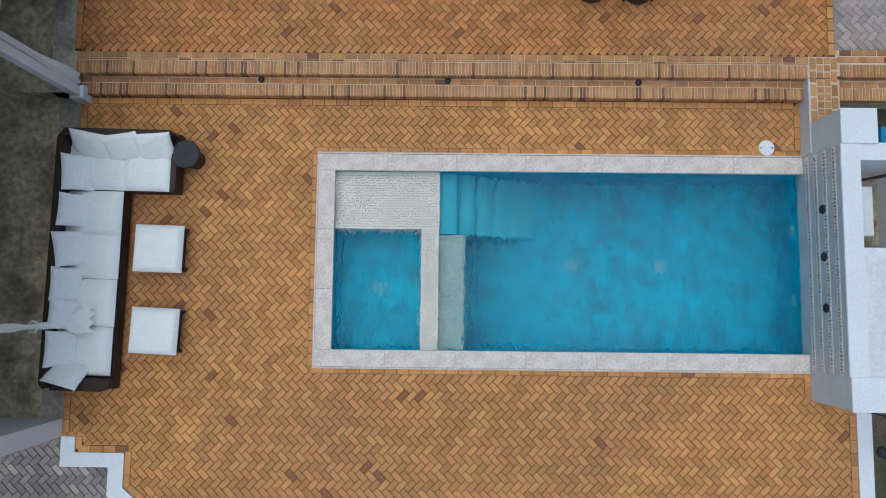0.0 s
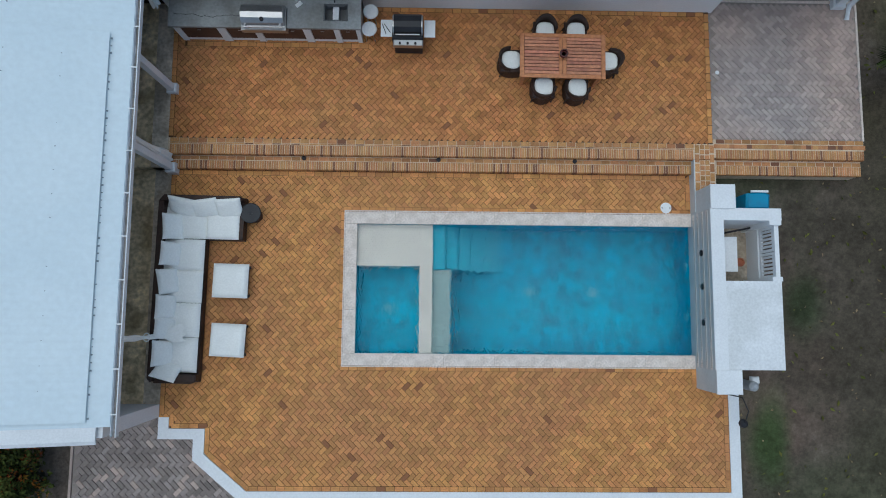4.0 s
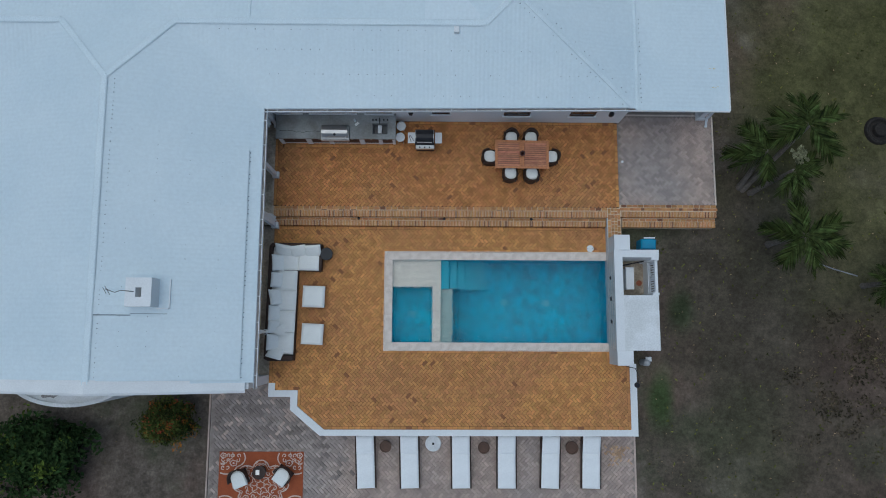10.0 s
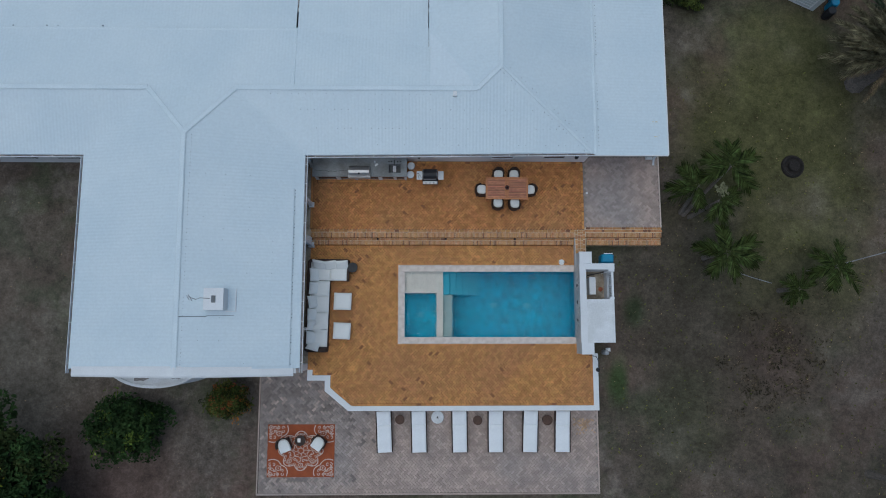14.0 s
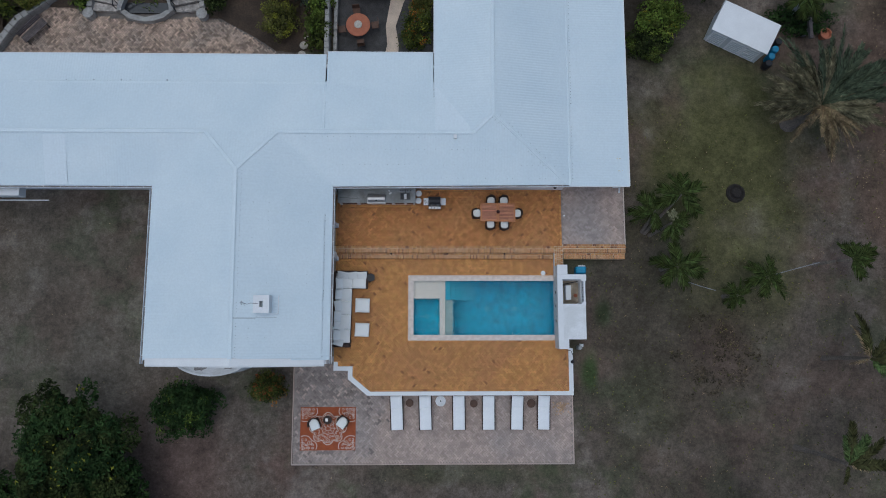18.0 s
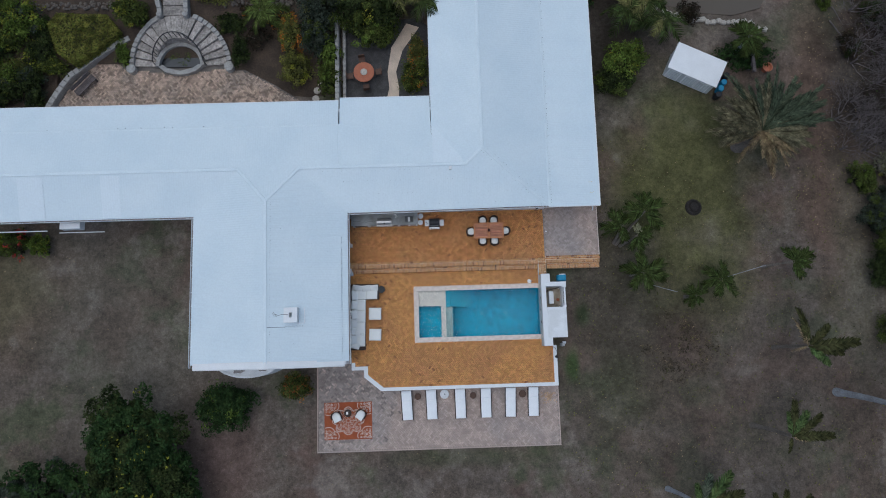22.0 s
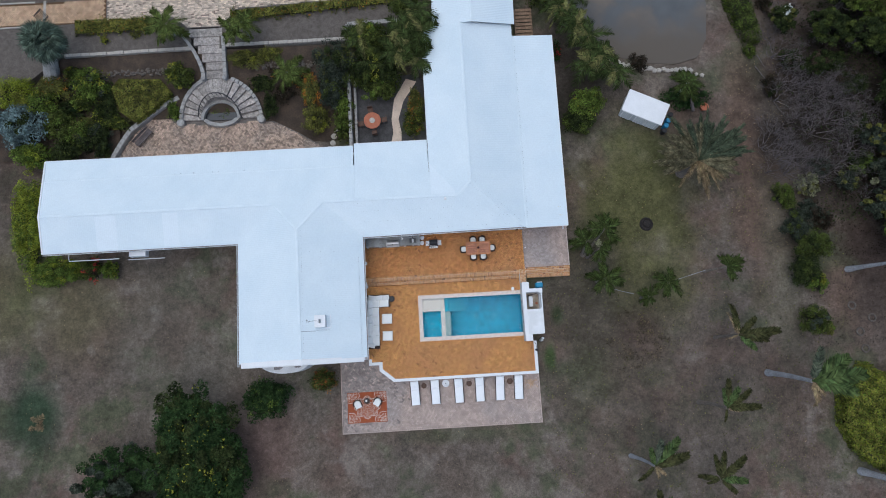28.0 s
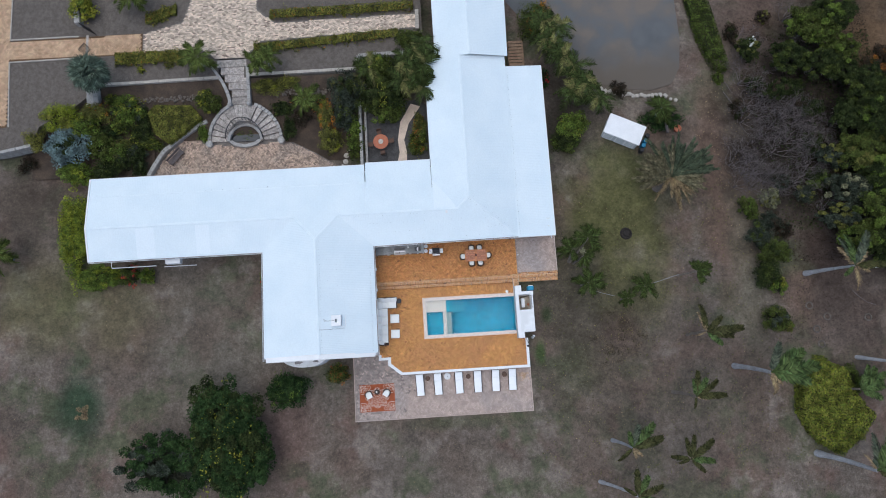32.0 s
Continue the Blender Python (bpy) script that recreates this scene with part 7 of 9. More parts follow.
# bushes round the lawn
shrub(-12.65, -3.75, (1.85, 1.5, 1.15), 4200, 0.2, M["leaf_dark"], "dense dark green rounded bush south of the house", 81, extra=((M["leaf_green"], 0.08),), clumps=60)
shrub(-7.95, -2.65, (1.0, 0.85, 0.9), 3000, 0.1, M["leaf_mid"], "small flowering bush with red blossoms", 82, extra=((M["leaf_russet"], 0.28), (M["leaf_orange"], 0.16), (M["leaf_olive"], 0.35), (M["leaf_wood"], 0.3)), clumps=70)
broad_tree(-17.4, -7.9, 4.2, (3.5, 5.4, 2.0), 24000, 0.22, M["leaf_dark"], "large dark-leaved tree with bright young shoots", 83, ((M["leaf_yellow"], 0.015), (M["leaf_wood"], 0.5)), clumps=120, gap=0.17)
broad_tree(-23.6, -9.3, 3.0, (3.6, 2.8, 1.3), 7500, 0.2, M["leaf_dark"], "lower spreading dark-leaved tree", 84, ((M["leaf_grey"], 0.4),), clumps=46, gap=0.17)
shrub(-31.5, 11.2, (1.5, 3.8, 1.1), 8500, 0.15, M["leaf_lime"], "thick green hedge wrapped round the end wall", 85, extra=((M["leaf_green"], 0.5), (M["leaf_yellow"], 0.2)), clumps=110, gap=0.25, name="hedge")
shrub(-29.2, 7.4, (2.3, 1.1, 0.8), 4200, 0.16, M["leaf_green"], "green hedge below the end of the house", 86, extra=((M["leaf_lime"], 0.5), (M["leaf_yellow"], 0.12)), name="hedge", clumps=60, gap=0.28)
shrub(-26.5, 7.4, (0.9, 0.9, 0.8), 1300, 0.17, M["leaf_mid"], "bush with dark red leaves", 87, extra=((M["leaf_red"], 0.25), (M["leaf_brown"], 0.5)))
shrub(-25.0, 7.2, (0.85, 0.8, 0.75), 1900, 0.1, M["leaf_green"], "small clipped round green bush", 88, clumps=60, gap=0.2, extra=((M["leaf_yellow"], 0.25),))
shrub(-14.4, 6.2, (0.4, 0.7, 0.6), 500, 0.14, M["leaf_green"], "narrow bush with red flowers by the wall", 89, extra=((M["leaf_red"], 0.3),))
t = thing("fallen_frond", "pile of dry fallen fronds on the lawn", "frond", at=(-31.1, -4.8, ground_z(-30.4, -5.3) + 0.12))
for k in range(7):
    o = new("dry_leaf", fronds("dead", 1.6, 0.3, 1.0, 16, M["straw"], 0.05, 0.9)[k % 3])
    o.parent = t
    o.matrix_basis = pose(0.2 * math.sin(k * 2), 0.2 * math.cos(k * 3), 0.05 * k, 0, 15, k * 67) @ Matrix.Scale(1.0, 4)
shrub(15.4, 19.5, (1.4, 1.2, 0.8), 2000, 0.19, M["leaf_green"], "green planting bed bush beside the house", 92, extra=((M["leaf_mid"], 0.5), (M["leaf_yellow"], 0.1)))
shrub(14.5, 17.9, (1.4, 1.0, 0.5), 2200, 0.15, M["leaf_wood"], "low dark green bush edging the bed", 93, extra=((M["leaf_mid"], 0.7), (M["leaf_green"], 0.15)))
shrub(13.0, 24.4, (0.6, 0.9, 0.7), 500, 0.14, M["leaf_dark"], "dark bush with red flowers", 94, extra=((M["leaf_red"], 0.4),))
shrub(12.8, 30.2, (1.9, 2.2, 1.2), 3000, 0.17, M["leaf_mid"], "dark bush with orange leaves at the drive", 95, extra=((M["leaf_orange"], 0.25),))
shrub(20.2, 22.9, (0.8, 0.8, 0.8), 900, 0.13, M["leaf_brown"], "small brown-leaved bush by the stones", 96)
shrub(24.2, 19.6, (2.0, 1.2, 0.7), 1500, 0.2, M["leaf_dark"], "dark bush behind the date palm", 97)
clipped([(29.7, 24.4), (31.2, 24.4), (30.6, 28), (29.95, 31.8), (29.2, 36), (26.9, 36), (27.8, 31.8), (28.5, 28)], -0.4, 0.6, 6500, 0.15, M["leaf_mid"], "long clipped green hedge along the drive", 98, extra=((M["leaf_green"], 0.3),), rag=0.1)

# the wood along the east side: x, y, height, spread east-west, spread north-south, leaves, young leaves
wood = "edge-of-wood tree with dense dark foliage"
for k, (x_, y_, h_, rx_, ry_, m_, m2_) in enumerate((
    (43.3, 21.2, 4.2, 2.4, 2.0, "leaf_wood", "leaf_mid"), (43.6, 17.6, 4.8, 2.7, 2.4, "leaf_wood", "leaf_green"), (41.2, 18.4, 3.4, 1.7, 1.6, "leaf_wood", "leaf_wood"),
    (41.2, 14.8, 4.2, 2.3, 1.9, "leaf_mid", "leaf_olive"), (43.4, 12.8, 4.4, 2.5, 2.2, "leaf_wood", "leaf_green"), (39.3, 14.6, 3.2, 1.6, 1.4, "leaf_grey", "leaf_olive"),
    (40.0, 11.4, 3.4, 2.0, 1.6, "leaf_grey", "leaf_pale"), (42.4, 9.2, 4.2, 2.4, 2.0, "leaf_mid", "leaf_green"), (39.0, 9.0, 3.0, 1.9, 1.3, "leaf_grey", "leaf_olive"),
    (40.3, 6.8, 3.4, 2.0, 1.6, "leaf_mid", "leaf_green"), (42.6, 5.8, 3.6, 2.2, 1.8, "leaf_wood", "leaf_mid"), (38.4, 27.2, 4.4, 2.4, 1.9, "leaf_mid", "leaf_green"),
    (40.9, 28.6, 4.4, 2.3, 1.8, "leaf_wood", "leaf_green"), (36.3, 24.6, 3.4, 1.8, 1.6, "leaf_wood", "leaf_mid"), (39.2, 23.8, 3.6, 2.0, 1.5, "leaf_wood", "leaf_mid"),
    (41.2, 25.0, 3.6, 1.8, 1.5, "leaf_mid", "leaf_green"), (41.6, 23.0, 3.0, 1.6, 1.3, "leaf_wood", "leaf_wood"), (35.2, 21.7, 2.4, 1.2, 1.0, "leaf_wood", "leaf_brown"),
    (32.9, 25.8, 2.4, 1.3, 1.2, "leaf_wood", "leaf_olive"), (46.6, 19.6, 4.8, 2.8, 2.8, "leaf_wood", "leaf_mid"), (46.4, 14.8, 4.8, 2.8, 2.8, "leaf_wood", "leaf_mid"),
    (46.0, 9.6, 4.4, 2.6, 2.8, "leaf_wood", "leaf_mid"), (45.8, 5.0, 4.0, 2.4, 2.2, "leaf_wood", "leaf_mid"), (43.4, 32.6, 4.4, 2.6, 2.4, "leaf_wood", "leaf_mid"))):
    broad_tree(x_, y_, h_, (rx_, ry_, h_ * 0.42), int(1700 * rx_ * ry_), 0.165, M[m_], wood, 120 + k, ((M[m2_], 0.45),), clumps=int(34 + 8 * rx_ * ry_), gap=0.2, group="wood along the east side")
for k, (x_, y_, rx_, ry_, h_, m_, m2_) in enumerate((
    (31.6, 7.8, 1.2, 1.2, 1.3, "leaf_grey", "leaf_mid"), (32.8, 6.2, 1.5, 1.3, 1.5, "leaf_mid", "leaf_wood"), (32.0, 4.1, 1.4, 1.3, 1.4, "leaf_wood", "leaf_mid"), (33.1, 2.9, 0.8, 0.8, 0.8, "leaf_green", "leaf_yellow"),
    (31.2, 10.3, 0.9, 1.1, 1.0, "leaf_mid", "leaf_green"), (33.3, 11.3, 1.0, 0.9, 1.0, "leaf_pale", "leaf_olive"), (32.9, 9.0, 1.1, 1.0, 1.0, "leaf_grey", "leaf_brown"), (32.4, -0.1, 1.2, 1.2, 1.1, "leaf_mid", "leaf_grey"),
    (33.8, -0.9, 0.5, 0.5, 0.4, "leaf_olive", "leaf_green"), (34.4, 8.0, 0.9, 0.8, 0.7, "leaf_brown", "leaf_grey"), (34.6, 12.6, 1.0, 0.8, 0.9, "leaf_grey", "leaf_brown"), (36.8, 11.4, 1.0, 0.9, 1.0, "leaf_grey", "leaf_olive"),
    (38.2, 12.8, 1.1, 1.0, 1.1, "leaf_wood", "leaf_green"), (30.2, 23.6, 0.6, 0.6, 0.4, "leaf_mid", "leaf_green"), (31.6, 20.2, 0.9, 1.0, 0.6, "leaf_brown", "leaf_wood"), (33.6, 22.4, 1.0, 0.9, 0.8, "leaf_wood", "leaf_brown"),
    (37.2, 22.0, 1.2, 1.0, 1.0, "leaf_wood", "leaf_mid"), (38.4, 20.0, 1.2, 1.0, 1.2, "leaf_wood", "leaf_brown"), (38.6, -6.3, 1.2, 1.4, 0.9, "leaf_mid", "leaf_green"), (38.4, 16.4, 1.0, 1.2, 1.0, "leaf_wood", "leaf_brown"),
    (32.0, 28.2, 0.7, 1.2, 0.6, "leaf_brown", "leaf_wood"), (35.6, 29.8, 0.8, 0.7, 0.5, "leaf_brown", "leaf_olive"), (46.6, 24.4, 1.4, 1.8, 0.8, "leaf_brown", "leaf_orange"))):
    shrub(x_, y_, (rx_, ry_, h_), int(1900 * rx_ * ry_) + 300, 0.12, M[m_], "bush at the edge of the wood", 150 + k, extra=((M[m2_], 0.5),), clumps=34, gap=0.3, group="bushes at the wood's edge")
clipped([(35.7, -4.0), (37.9, -5.0), (38.5, -7.4), (39.9, -9.3), (38.5, -10.9), (36.6, -12.3), (34.3, -10.9), (33.4, -8.5), (33.8, -6.0)][::-1], -0.86, 0.7, 12000, 0.15, M["leaf_clip"], "large yellow-green bush on the lawn's edge", 160, name="shrub", extra=((M["leaf_lime"], 0.6), (M["leaf_green"], 0.5), (M["leaf_wood"], 0.25)), rag=0.14)
# leafless thicket, its branches combed by the wind towards the north-east
BARE = []
for k in range(4):
    rng_ = random.Random(170 + k)
    g = Geo()
    for j in range(6):
        a = j * 1.05 + rng_.uniform(-0.3, 0.3)
        limbs(g, (0.25 * math.cos(a), 0.25 * math.sin(a), 0.3 * (j % 3)), (math.cos(a) * 0.8 + 0.7, math.sin(a) * 0.8 + 0.3, rng_.uniform(0.2, 0.6)), rng_.uniform(0.7, 1.1), 0.036, 5, rng_, 0.75)
    BARE.append(g.mesh("branch", M["dead_wood"]))
rt = random.Random(9)
spots_ = []
while len(spots_) < 28:
    q = (rt.uniform(29, 41), rt.uniform(11, 24))
    if inside(*q, [(29.8, 13.2), (30.6, 11.4), (36.6, 11.4), (38.6, 14.6), (39.6, 20.6), (36.0, 22.6), (31.4, 20.6)]) and all(math.hypot(q[0] - a, q[1] - b) > 0.9 for a, b in spots_):
        spots_.append(q)
for k, (x_, y_) in enumerate(spots_ + [(33.4, 27.4), (37.6, 29.4), (32.2, 23.0), (40.6, 10.2), (38.4, 9.8)]):
    t = thing("bare_tree", "leafless grey tree of tangled dead branches", "tree", "bare trees at the wood's edge", at=(x_, y_, ground_z(x_, y_)))
    o = new("branch", BARE[k % 4])
    o.parent = t
    o.matrix_basis = Matrix.Rotation(radians(rt.uniform(-35, 35)), 4, "Z") @ Matrix.Scale(rt.uniform(0.6, 1.05), 4)
    Geo().tube([(0, 0, -0.1), (0.05, 0.03, 0.7)], [0.1, 0.06], 6).ob("trunk", M["dead_wood"], t)
for xa, ya, xb, yb in ((30.6, 22.2, 31.8, 19.4), (33.4, 11.6, 35.4, 14.4), (30.2, 24.0, 31.4, 22.0)):
    t = thing("fallen_branch", "long pale fallen branch at the wood's edge", "branch", "fallen branches", at=(xa, ya, ground_z(xa, ya)))
    Geo().tube([(0, 0, 0.12), ((xb - xa) * 0.5 + 0.1, (yb - ya) * 0.5, 0.3), (xb - xa, yb - ya, 0.2)], [0.05, 0.04, 0.015], 5).ob("branch", M["dead_wood"], t)
t = thing("plastic_sheet", "crumpled white plastic sheet caught on a bush", "sheet", at=(33.2, 26.5, 1.3))
cushion(1.0, 0.8, 0.25, 2.5, 11, 0.16, 3).moved(pose(0, 0, 0, 12, -8, 30)).ob("sheet", M["white_stained"], t, smooth=False)
t = thing("white_box", "small white plastic box under the palm", "box", at=(42.7, 4.3, ground_z(42.7, 4.3)))
Geo().box(-0.28, 0.28, -0.25, 0.25, 0.0, 0.4, 0.03).ob("body", M["grey_paint"], t)
Geo().box(-0.3, 0.3, -0.27, 0.27, 0.4, 0.46, 0.02).ob("lid", M["grey_paint"], t)
t = thing("garden_hose", "pale garden hose lying in a curve on bare soil", "hose", at=(0, 0, ground_z(38, 1) + 0.03))
Geo().tube([(39.9, 3.8, 0), (39.95, 2.9, 0.01), (40.3, 2.1, 0.01), (40.8, 1.5, 0.01), (41.5, 0.9, 0.01), (42.3, 0.6, 0)], 0.035, 5).ob("tube", M["dead_wood"], t)
# dead leaves and twigs on the ground
rl = np.random.default_rng(5)
for k, (x0, x1, y0, y1, n_, size_, m_, label_) in enumerate(((31, 46, 5, 30, 9000, 0.16, "leaf_brown", "brown leaf litter under the wood"), (32, 46, 8, 28, 5000, 0.22, "leaf_wood", "dark low undergrowth under the wood"), (9.8, 34, -14, 12, 1300, 0.08, "straw", "scattered dry leaves on the lawn"), (15.0, 21.0, -4, 2.5, 1700, 0.11, "leaf_weed", "dark dead weeds on the lawn"), (32.5, 42, -3, 6, 1200, 0.11, "leaf_brown", "scattered dead leaves on the lawn"), (-38, -10, -14, 7, 900, 0.07, "straw", "scattered dry leaves on the lawn"), (-38, 42, -17, -7, 900, 0.08, "straw", "scattered dry leaves on the lawn"), (10, 36, -16, 14, 3000, 0.12, "leaf_olive", "small green weed tufts in the dry lawn"), (27, 33, 6, 26, 800, 0.09, "straw", "dry leaves on the track beside the wood"))):
    px_ = rl.uniform(x0, x1, n_) if k not in (0, 1) else x0 + (x1 - x0) * rl.beta(2.0, 1.2, n_)
    py_ = rl.uniform(y0, y1, n_)
    if k == 3:
        tuft = rl.normal(size=(60, 2)) * ((x1 - x0) / 4.5, (y1 - y0) / 4.5) + ((x0 + x1) / 2, (y0 + y1) / 2)
        px_, py_ = (tuft[rl.integers(0, 60, n_)] + rl.normal(size=(n_, 2)) * 0.22).T
    pz_ = np.array([ground_z(x, y) for x, y in zip(px_, py_)]) + rl.uniform(0.01, 0.05 if k > 1 else 0.3, n_)
    nv_ = rl.normal(size=(n_, 3)) * 0.3 + (0, 0, 1)
    nv_ /= np.linalg.norm(nv_, axis=1, keepdims=True)
    v, f = leaves(np.stack([px_, py_, pz_], 1), nv_, size_, 0.5, rl, 0.45)
    o = new("leaf_litter", leaf_mesh("leaf_litter", v, f, M[m_]))
    tagged(o, label_, "leaves", kind="stuff")
for x_, y_ in ((36.0, 0.9), (36.5, -1.3), (36.8, -2.7), (37.6, -0.2), (41.5, -0.5)):
    t = thing("stone_ring", "ring of dark stones round a planting hole", "ring", "planting rings", at=(x_, y_, ground_z(x_, y_)))
    g = Geo()
    g.tube([(0.3 * math.cos(a), 0.3 * math.sin(a), 0.06) for a in [i * math.pi / 8 for i in range(17)]], 0.08, 6)
    g.ob("ring", M["gravel"], t)
t = thing("tree_stump_ring", "wide shallow ring of dark earth round a stump", "ring", at=(19.55, 8.7, ground_z(19.55, 8.7)))
Geo().turned(0, 0, [(0.6, -0.05), (0.54, 0.1), (0.46, 0.13), (0.38, 0.04)], 28).ob("rim", M["dark_earth"], t)
Geo().turned(0, 0, [(0.3, -0.05), (0.26, 0.2), (0.1, 0.22)], 16).ob("stump", M["dark_earth"], t)

# guy ropes between the young palms
for a, b in (((15.8, 3.3, 0.9), (17.6, 2.8, 0.6)), ((20.6, 3.6, 0.6), (23.6, 4.4, 0.8))):
    t = thing("guy_rope", "thin pale rope staying a young palm", "rope", "guy ropes")
    Geo().tube([a, tuple((p + q) / 2 - (0.1 if i == 2 else 0) for i, (p, q) in enumerate(zip(a, b))), b], 0.024, 4).ob("rope", M["trunk_pale"], t)

# ---- shed ----
shed = thing("garden_shed", "small white shed with a shallow metal roof and louvred doors", "shed")
sm = Matrix.Translation((20.0, 18.4, ground_z(20, 18))) @ Matrix.Rotation(radians(-25.8), 4, "Z")
Geo().box(-1.7, 1.7, -0.85, 0.85, -0.1, 1.5).moved(sm).ob("wall", M["grey_paint"], shed)
rg = Geo().add([(-1.8, -0.95, 1.5), (1.8, -0.95, 1.5), (1.8, 0.95, 1.75), (-1.8, 0.95, 1.75), (-1.8, -0.95, 1.45), (1.8, -0.95, 1.45), (1.8, 0.95, 1.45), (-1.8, 0.95, 1.45)], [(0, 1, 2, 3), (7, 6, 5, 4), (4, 5, 1, 0), (5, 6, 2, 1), (6, 7, 3, 2), (7, 4, 0, 3)])
rg.moved(sm).ob("roof", M["white"], shed, "pale metal roof, dirty at the top")
for x_ in (-1.1, 0.1, 1.05):
    d_ = Geo().box(x_ - 0.5, x_ + 0.42, -0.9, -0.85, 0.05, 1.38).moved(sm).ob("door", M["white"], shed)
    for i in range(6):
        Geo().box(x_ - 0.42, x_ + 0.34, -0.93, -0.9, 0.2 + 0.18 * i, 0.3 + 0.18 * i).moved(sm).ob("louvre", M["grey_paint"], d_)
for k, (x_, y_, m_) in enumerate(((21.95, 17.05, "blue_plastic"), (22.2, 17.5, "blue_plastic"), (22.45, 18.0, "dark_metal"), (21.75, 16.6, "dark_metal"))):
    t = thing("barrel", "plastic barrel stored beside the shed", "barrel", "barrels by the shed", at=(x_, y_, ground_z(x_, y_)))
    Geo().turned(0, 0, [(0.2, 0), (0.23, 0.2), (0.23, 0.6), (0.2, 0.7), (0.17, 0.71)], 14).ob("drum", M[m_], t)
t = thing("clay_pot", "terracotta flower pot beside the shed", "pot", at=(25.5, 18.6, ground_z(25, 17.6)))
Geo().turned(0, 0, [(0.2, 0), (0.34, 0.5), (0.36, 0.55), (0.3, 0.55), (0.26, 0.4)], 16).ob("pot", M["terracotta"], t)
t = thing("timber_post", "grey timber post behind the date palm", "post", at=(24.3, 18.7, ground_z(24, 18)))
Geo().box(-0.1, 0.1, -0.6, 0.7, 0.8, 1.0).box(-0.1, 0.1, -0.1, 0.1, -0.1, 0.8).ob("beam", M["dead_wood"], t)
# row of pale stones at the drive
rk = random.Random(8)
row = [(16.0, 25.2), (17.2, 24.0), (18.8, 23.0), (20.1, 22.6), (21.2, 22.4), (22.3, 22.3), (23.4, 22.2), (24.6, 22.2), (26.0, 21.6)]
for (xa, ya), (xb, yb) in zip(row, row[1:]):
    for k in range(3):
        u = (k + rk.uniform(0.3, 0.7)) / 3
        x_, y_ = xa + (xb - xa) * u, ya + (yb - ya) * u + rk.uniform(-0.1, 0.1)
        r_ = rk.uniform(0.17, 0.27)
        g = Geo().turned(0, 0, [(r_ * 0.95, -0.06), (r_ * 1.05, r_ * 0.5), (r_ * 0.75, r_ * 0.9)], 5)
        g.v = [(p[0] * rk.uniform(0.8, 1.2), p[1] * rk.uniform(0.8, 1.2), p[2]) for p in g.v]
        o = g.ob("border_stone", M["pale_stone"])
        o.location = (x_, y_, ground_z(x_, y_))
        tagged(o, "pale rough stone edging the drive", "stone", "stones edging the drive")

# ---- drive ----
def flat(name, poly, z, material, label, category, thick=0.35):
    return tagged(Geo().prism(poly, z - thick, z).ob(name, material), label, category, kind="structure")


flat("drive", [(11.9, 30.2), (14.5, 27.2), (16.5, 25.0), (19.0, 23.6), (21.2, 23.0), (23.6, 22.8), (25.6, 23.3), (26.6, 25.0), (27.0, 28), (26.9, 33), (26.6, 60), (9.9, 60), (9.9, 33)], -0.3, M["asphalt"], "grey asphalt drive with dusty edges", "drive")
t = thing("timber_stairs", "short flight of timber stairs beside the annex", "stairs")
for k in range(8):
    Geo().box(9.75, 11.15, 25.9 + 0.3 * k, 26.14 + 0.3 * k, 0.05 + 0.06 * k, 0.11 + 0.06 * k).ob("tread", M["timber"], t)
for x_ in (9.68, 11.14):
    Geo().box(x_, x_ + 0.08, 25.8, 28.3, -0.4, 0.2).ob("stringer", M["timber"], t)

# ---- north garden ----
CZ = -0.12
court = flat("courtyard", [(-25.2, 15.2), (-4.4, 15.2), (-4.4, 15.9), (-7.6, 17.0), (-9.4, 18.2), (-11.4, 19.3), (-12.6, 19.9), (-19.9, 19.9), (-20.6, 21.2), (-22.3, 20.2), (-23.4, 19.0), (-25.0, 16.9)], CZ - 0.02, M["paver_joint"], "courtyard paved in buff brick behind the house", "courtyard")
bed = Geo()
bx = [-36, -34, -30, -26, -24.6, -23.2, -21, -20, -18.2, -15.6, -12.6, -10, -8, -6, -4.9]
for x_ in bx:
    for k, (y_, z_) in enumerate(((17.0, CZ - 0.05), (20.0, CZ + 0.05), (22.5, 0.5), (25.4, 1.3))):
        bed.v.append((x_, y_, z_ - (0.25 if x_ > -13 and y_ < 19 else 0)))
for i in range(len(bx) - 1):
    for k in range(3):
        if -24.7 < (bx[i] + bx[i + 1]) / 2 < -12.5 and k < 1:
            continue
        a = i * 4 + k
        bed.f.append((a, a + 4, a + 5, a + 1))
tagged(bed.ob("planting_bed", M["soil"], smooth=True), "sloping bed of brown soil", "bed", kind="structure")
flat("upper_garden", [(-60, 18.4), (-38, 19.3), (-35.3, 19.8), (-34.6, 21.6), (-31.6, 23.2), (-28.8, 25.45), (-18.05, 25.45), (-18.05, 27.5), (-15.65, 27.5), (-15.65, 25.5), (-4.9, 25.7), (-4.7, 27.0), (1.4, 27.1), (1.4, 60), (-60, 60)], UPZ - 0.05, M["gravel"], "upper garden level of dark bare earth", "garden", 2.2)
flat("garden_path", [(-25.2, 28.3), (-19.6, 28.3), (-18.3, 27.4), (-15.4, 27.4), (-14.2, 28.9), (1.0, 29.6), (1.0, 31.2), (-12.6, 30.9), (-14.2, 32.3), (-14.7, 36), (-14.7, 60), (-20.4, 60), (-20.4, 34.5), (-21.5, 31.4), (-25.2, 30.4)], UPZ - 0.02, M["paver_joint"], "buff paved garden path widening to a round", "path", 0.2)
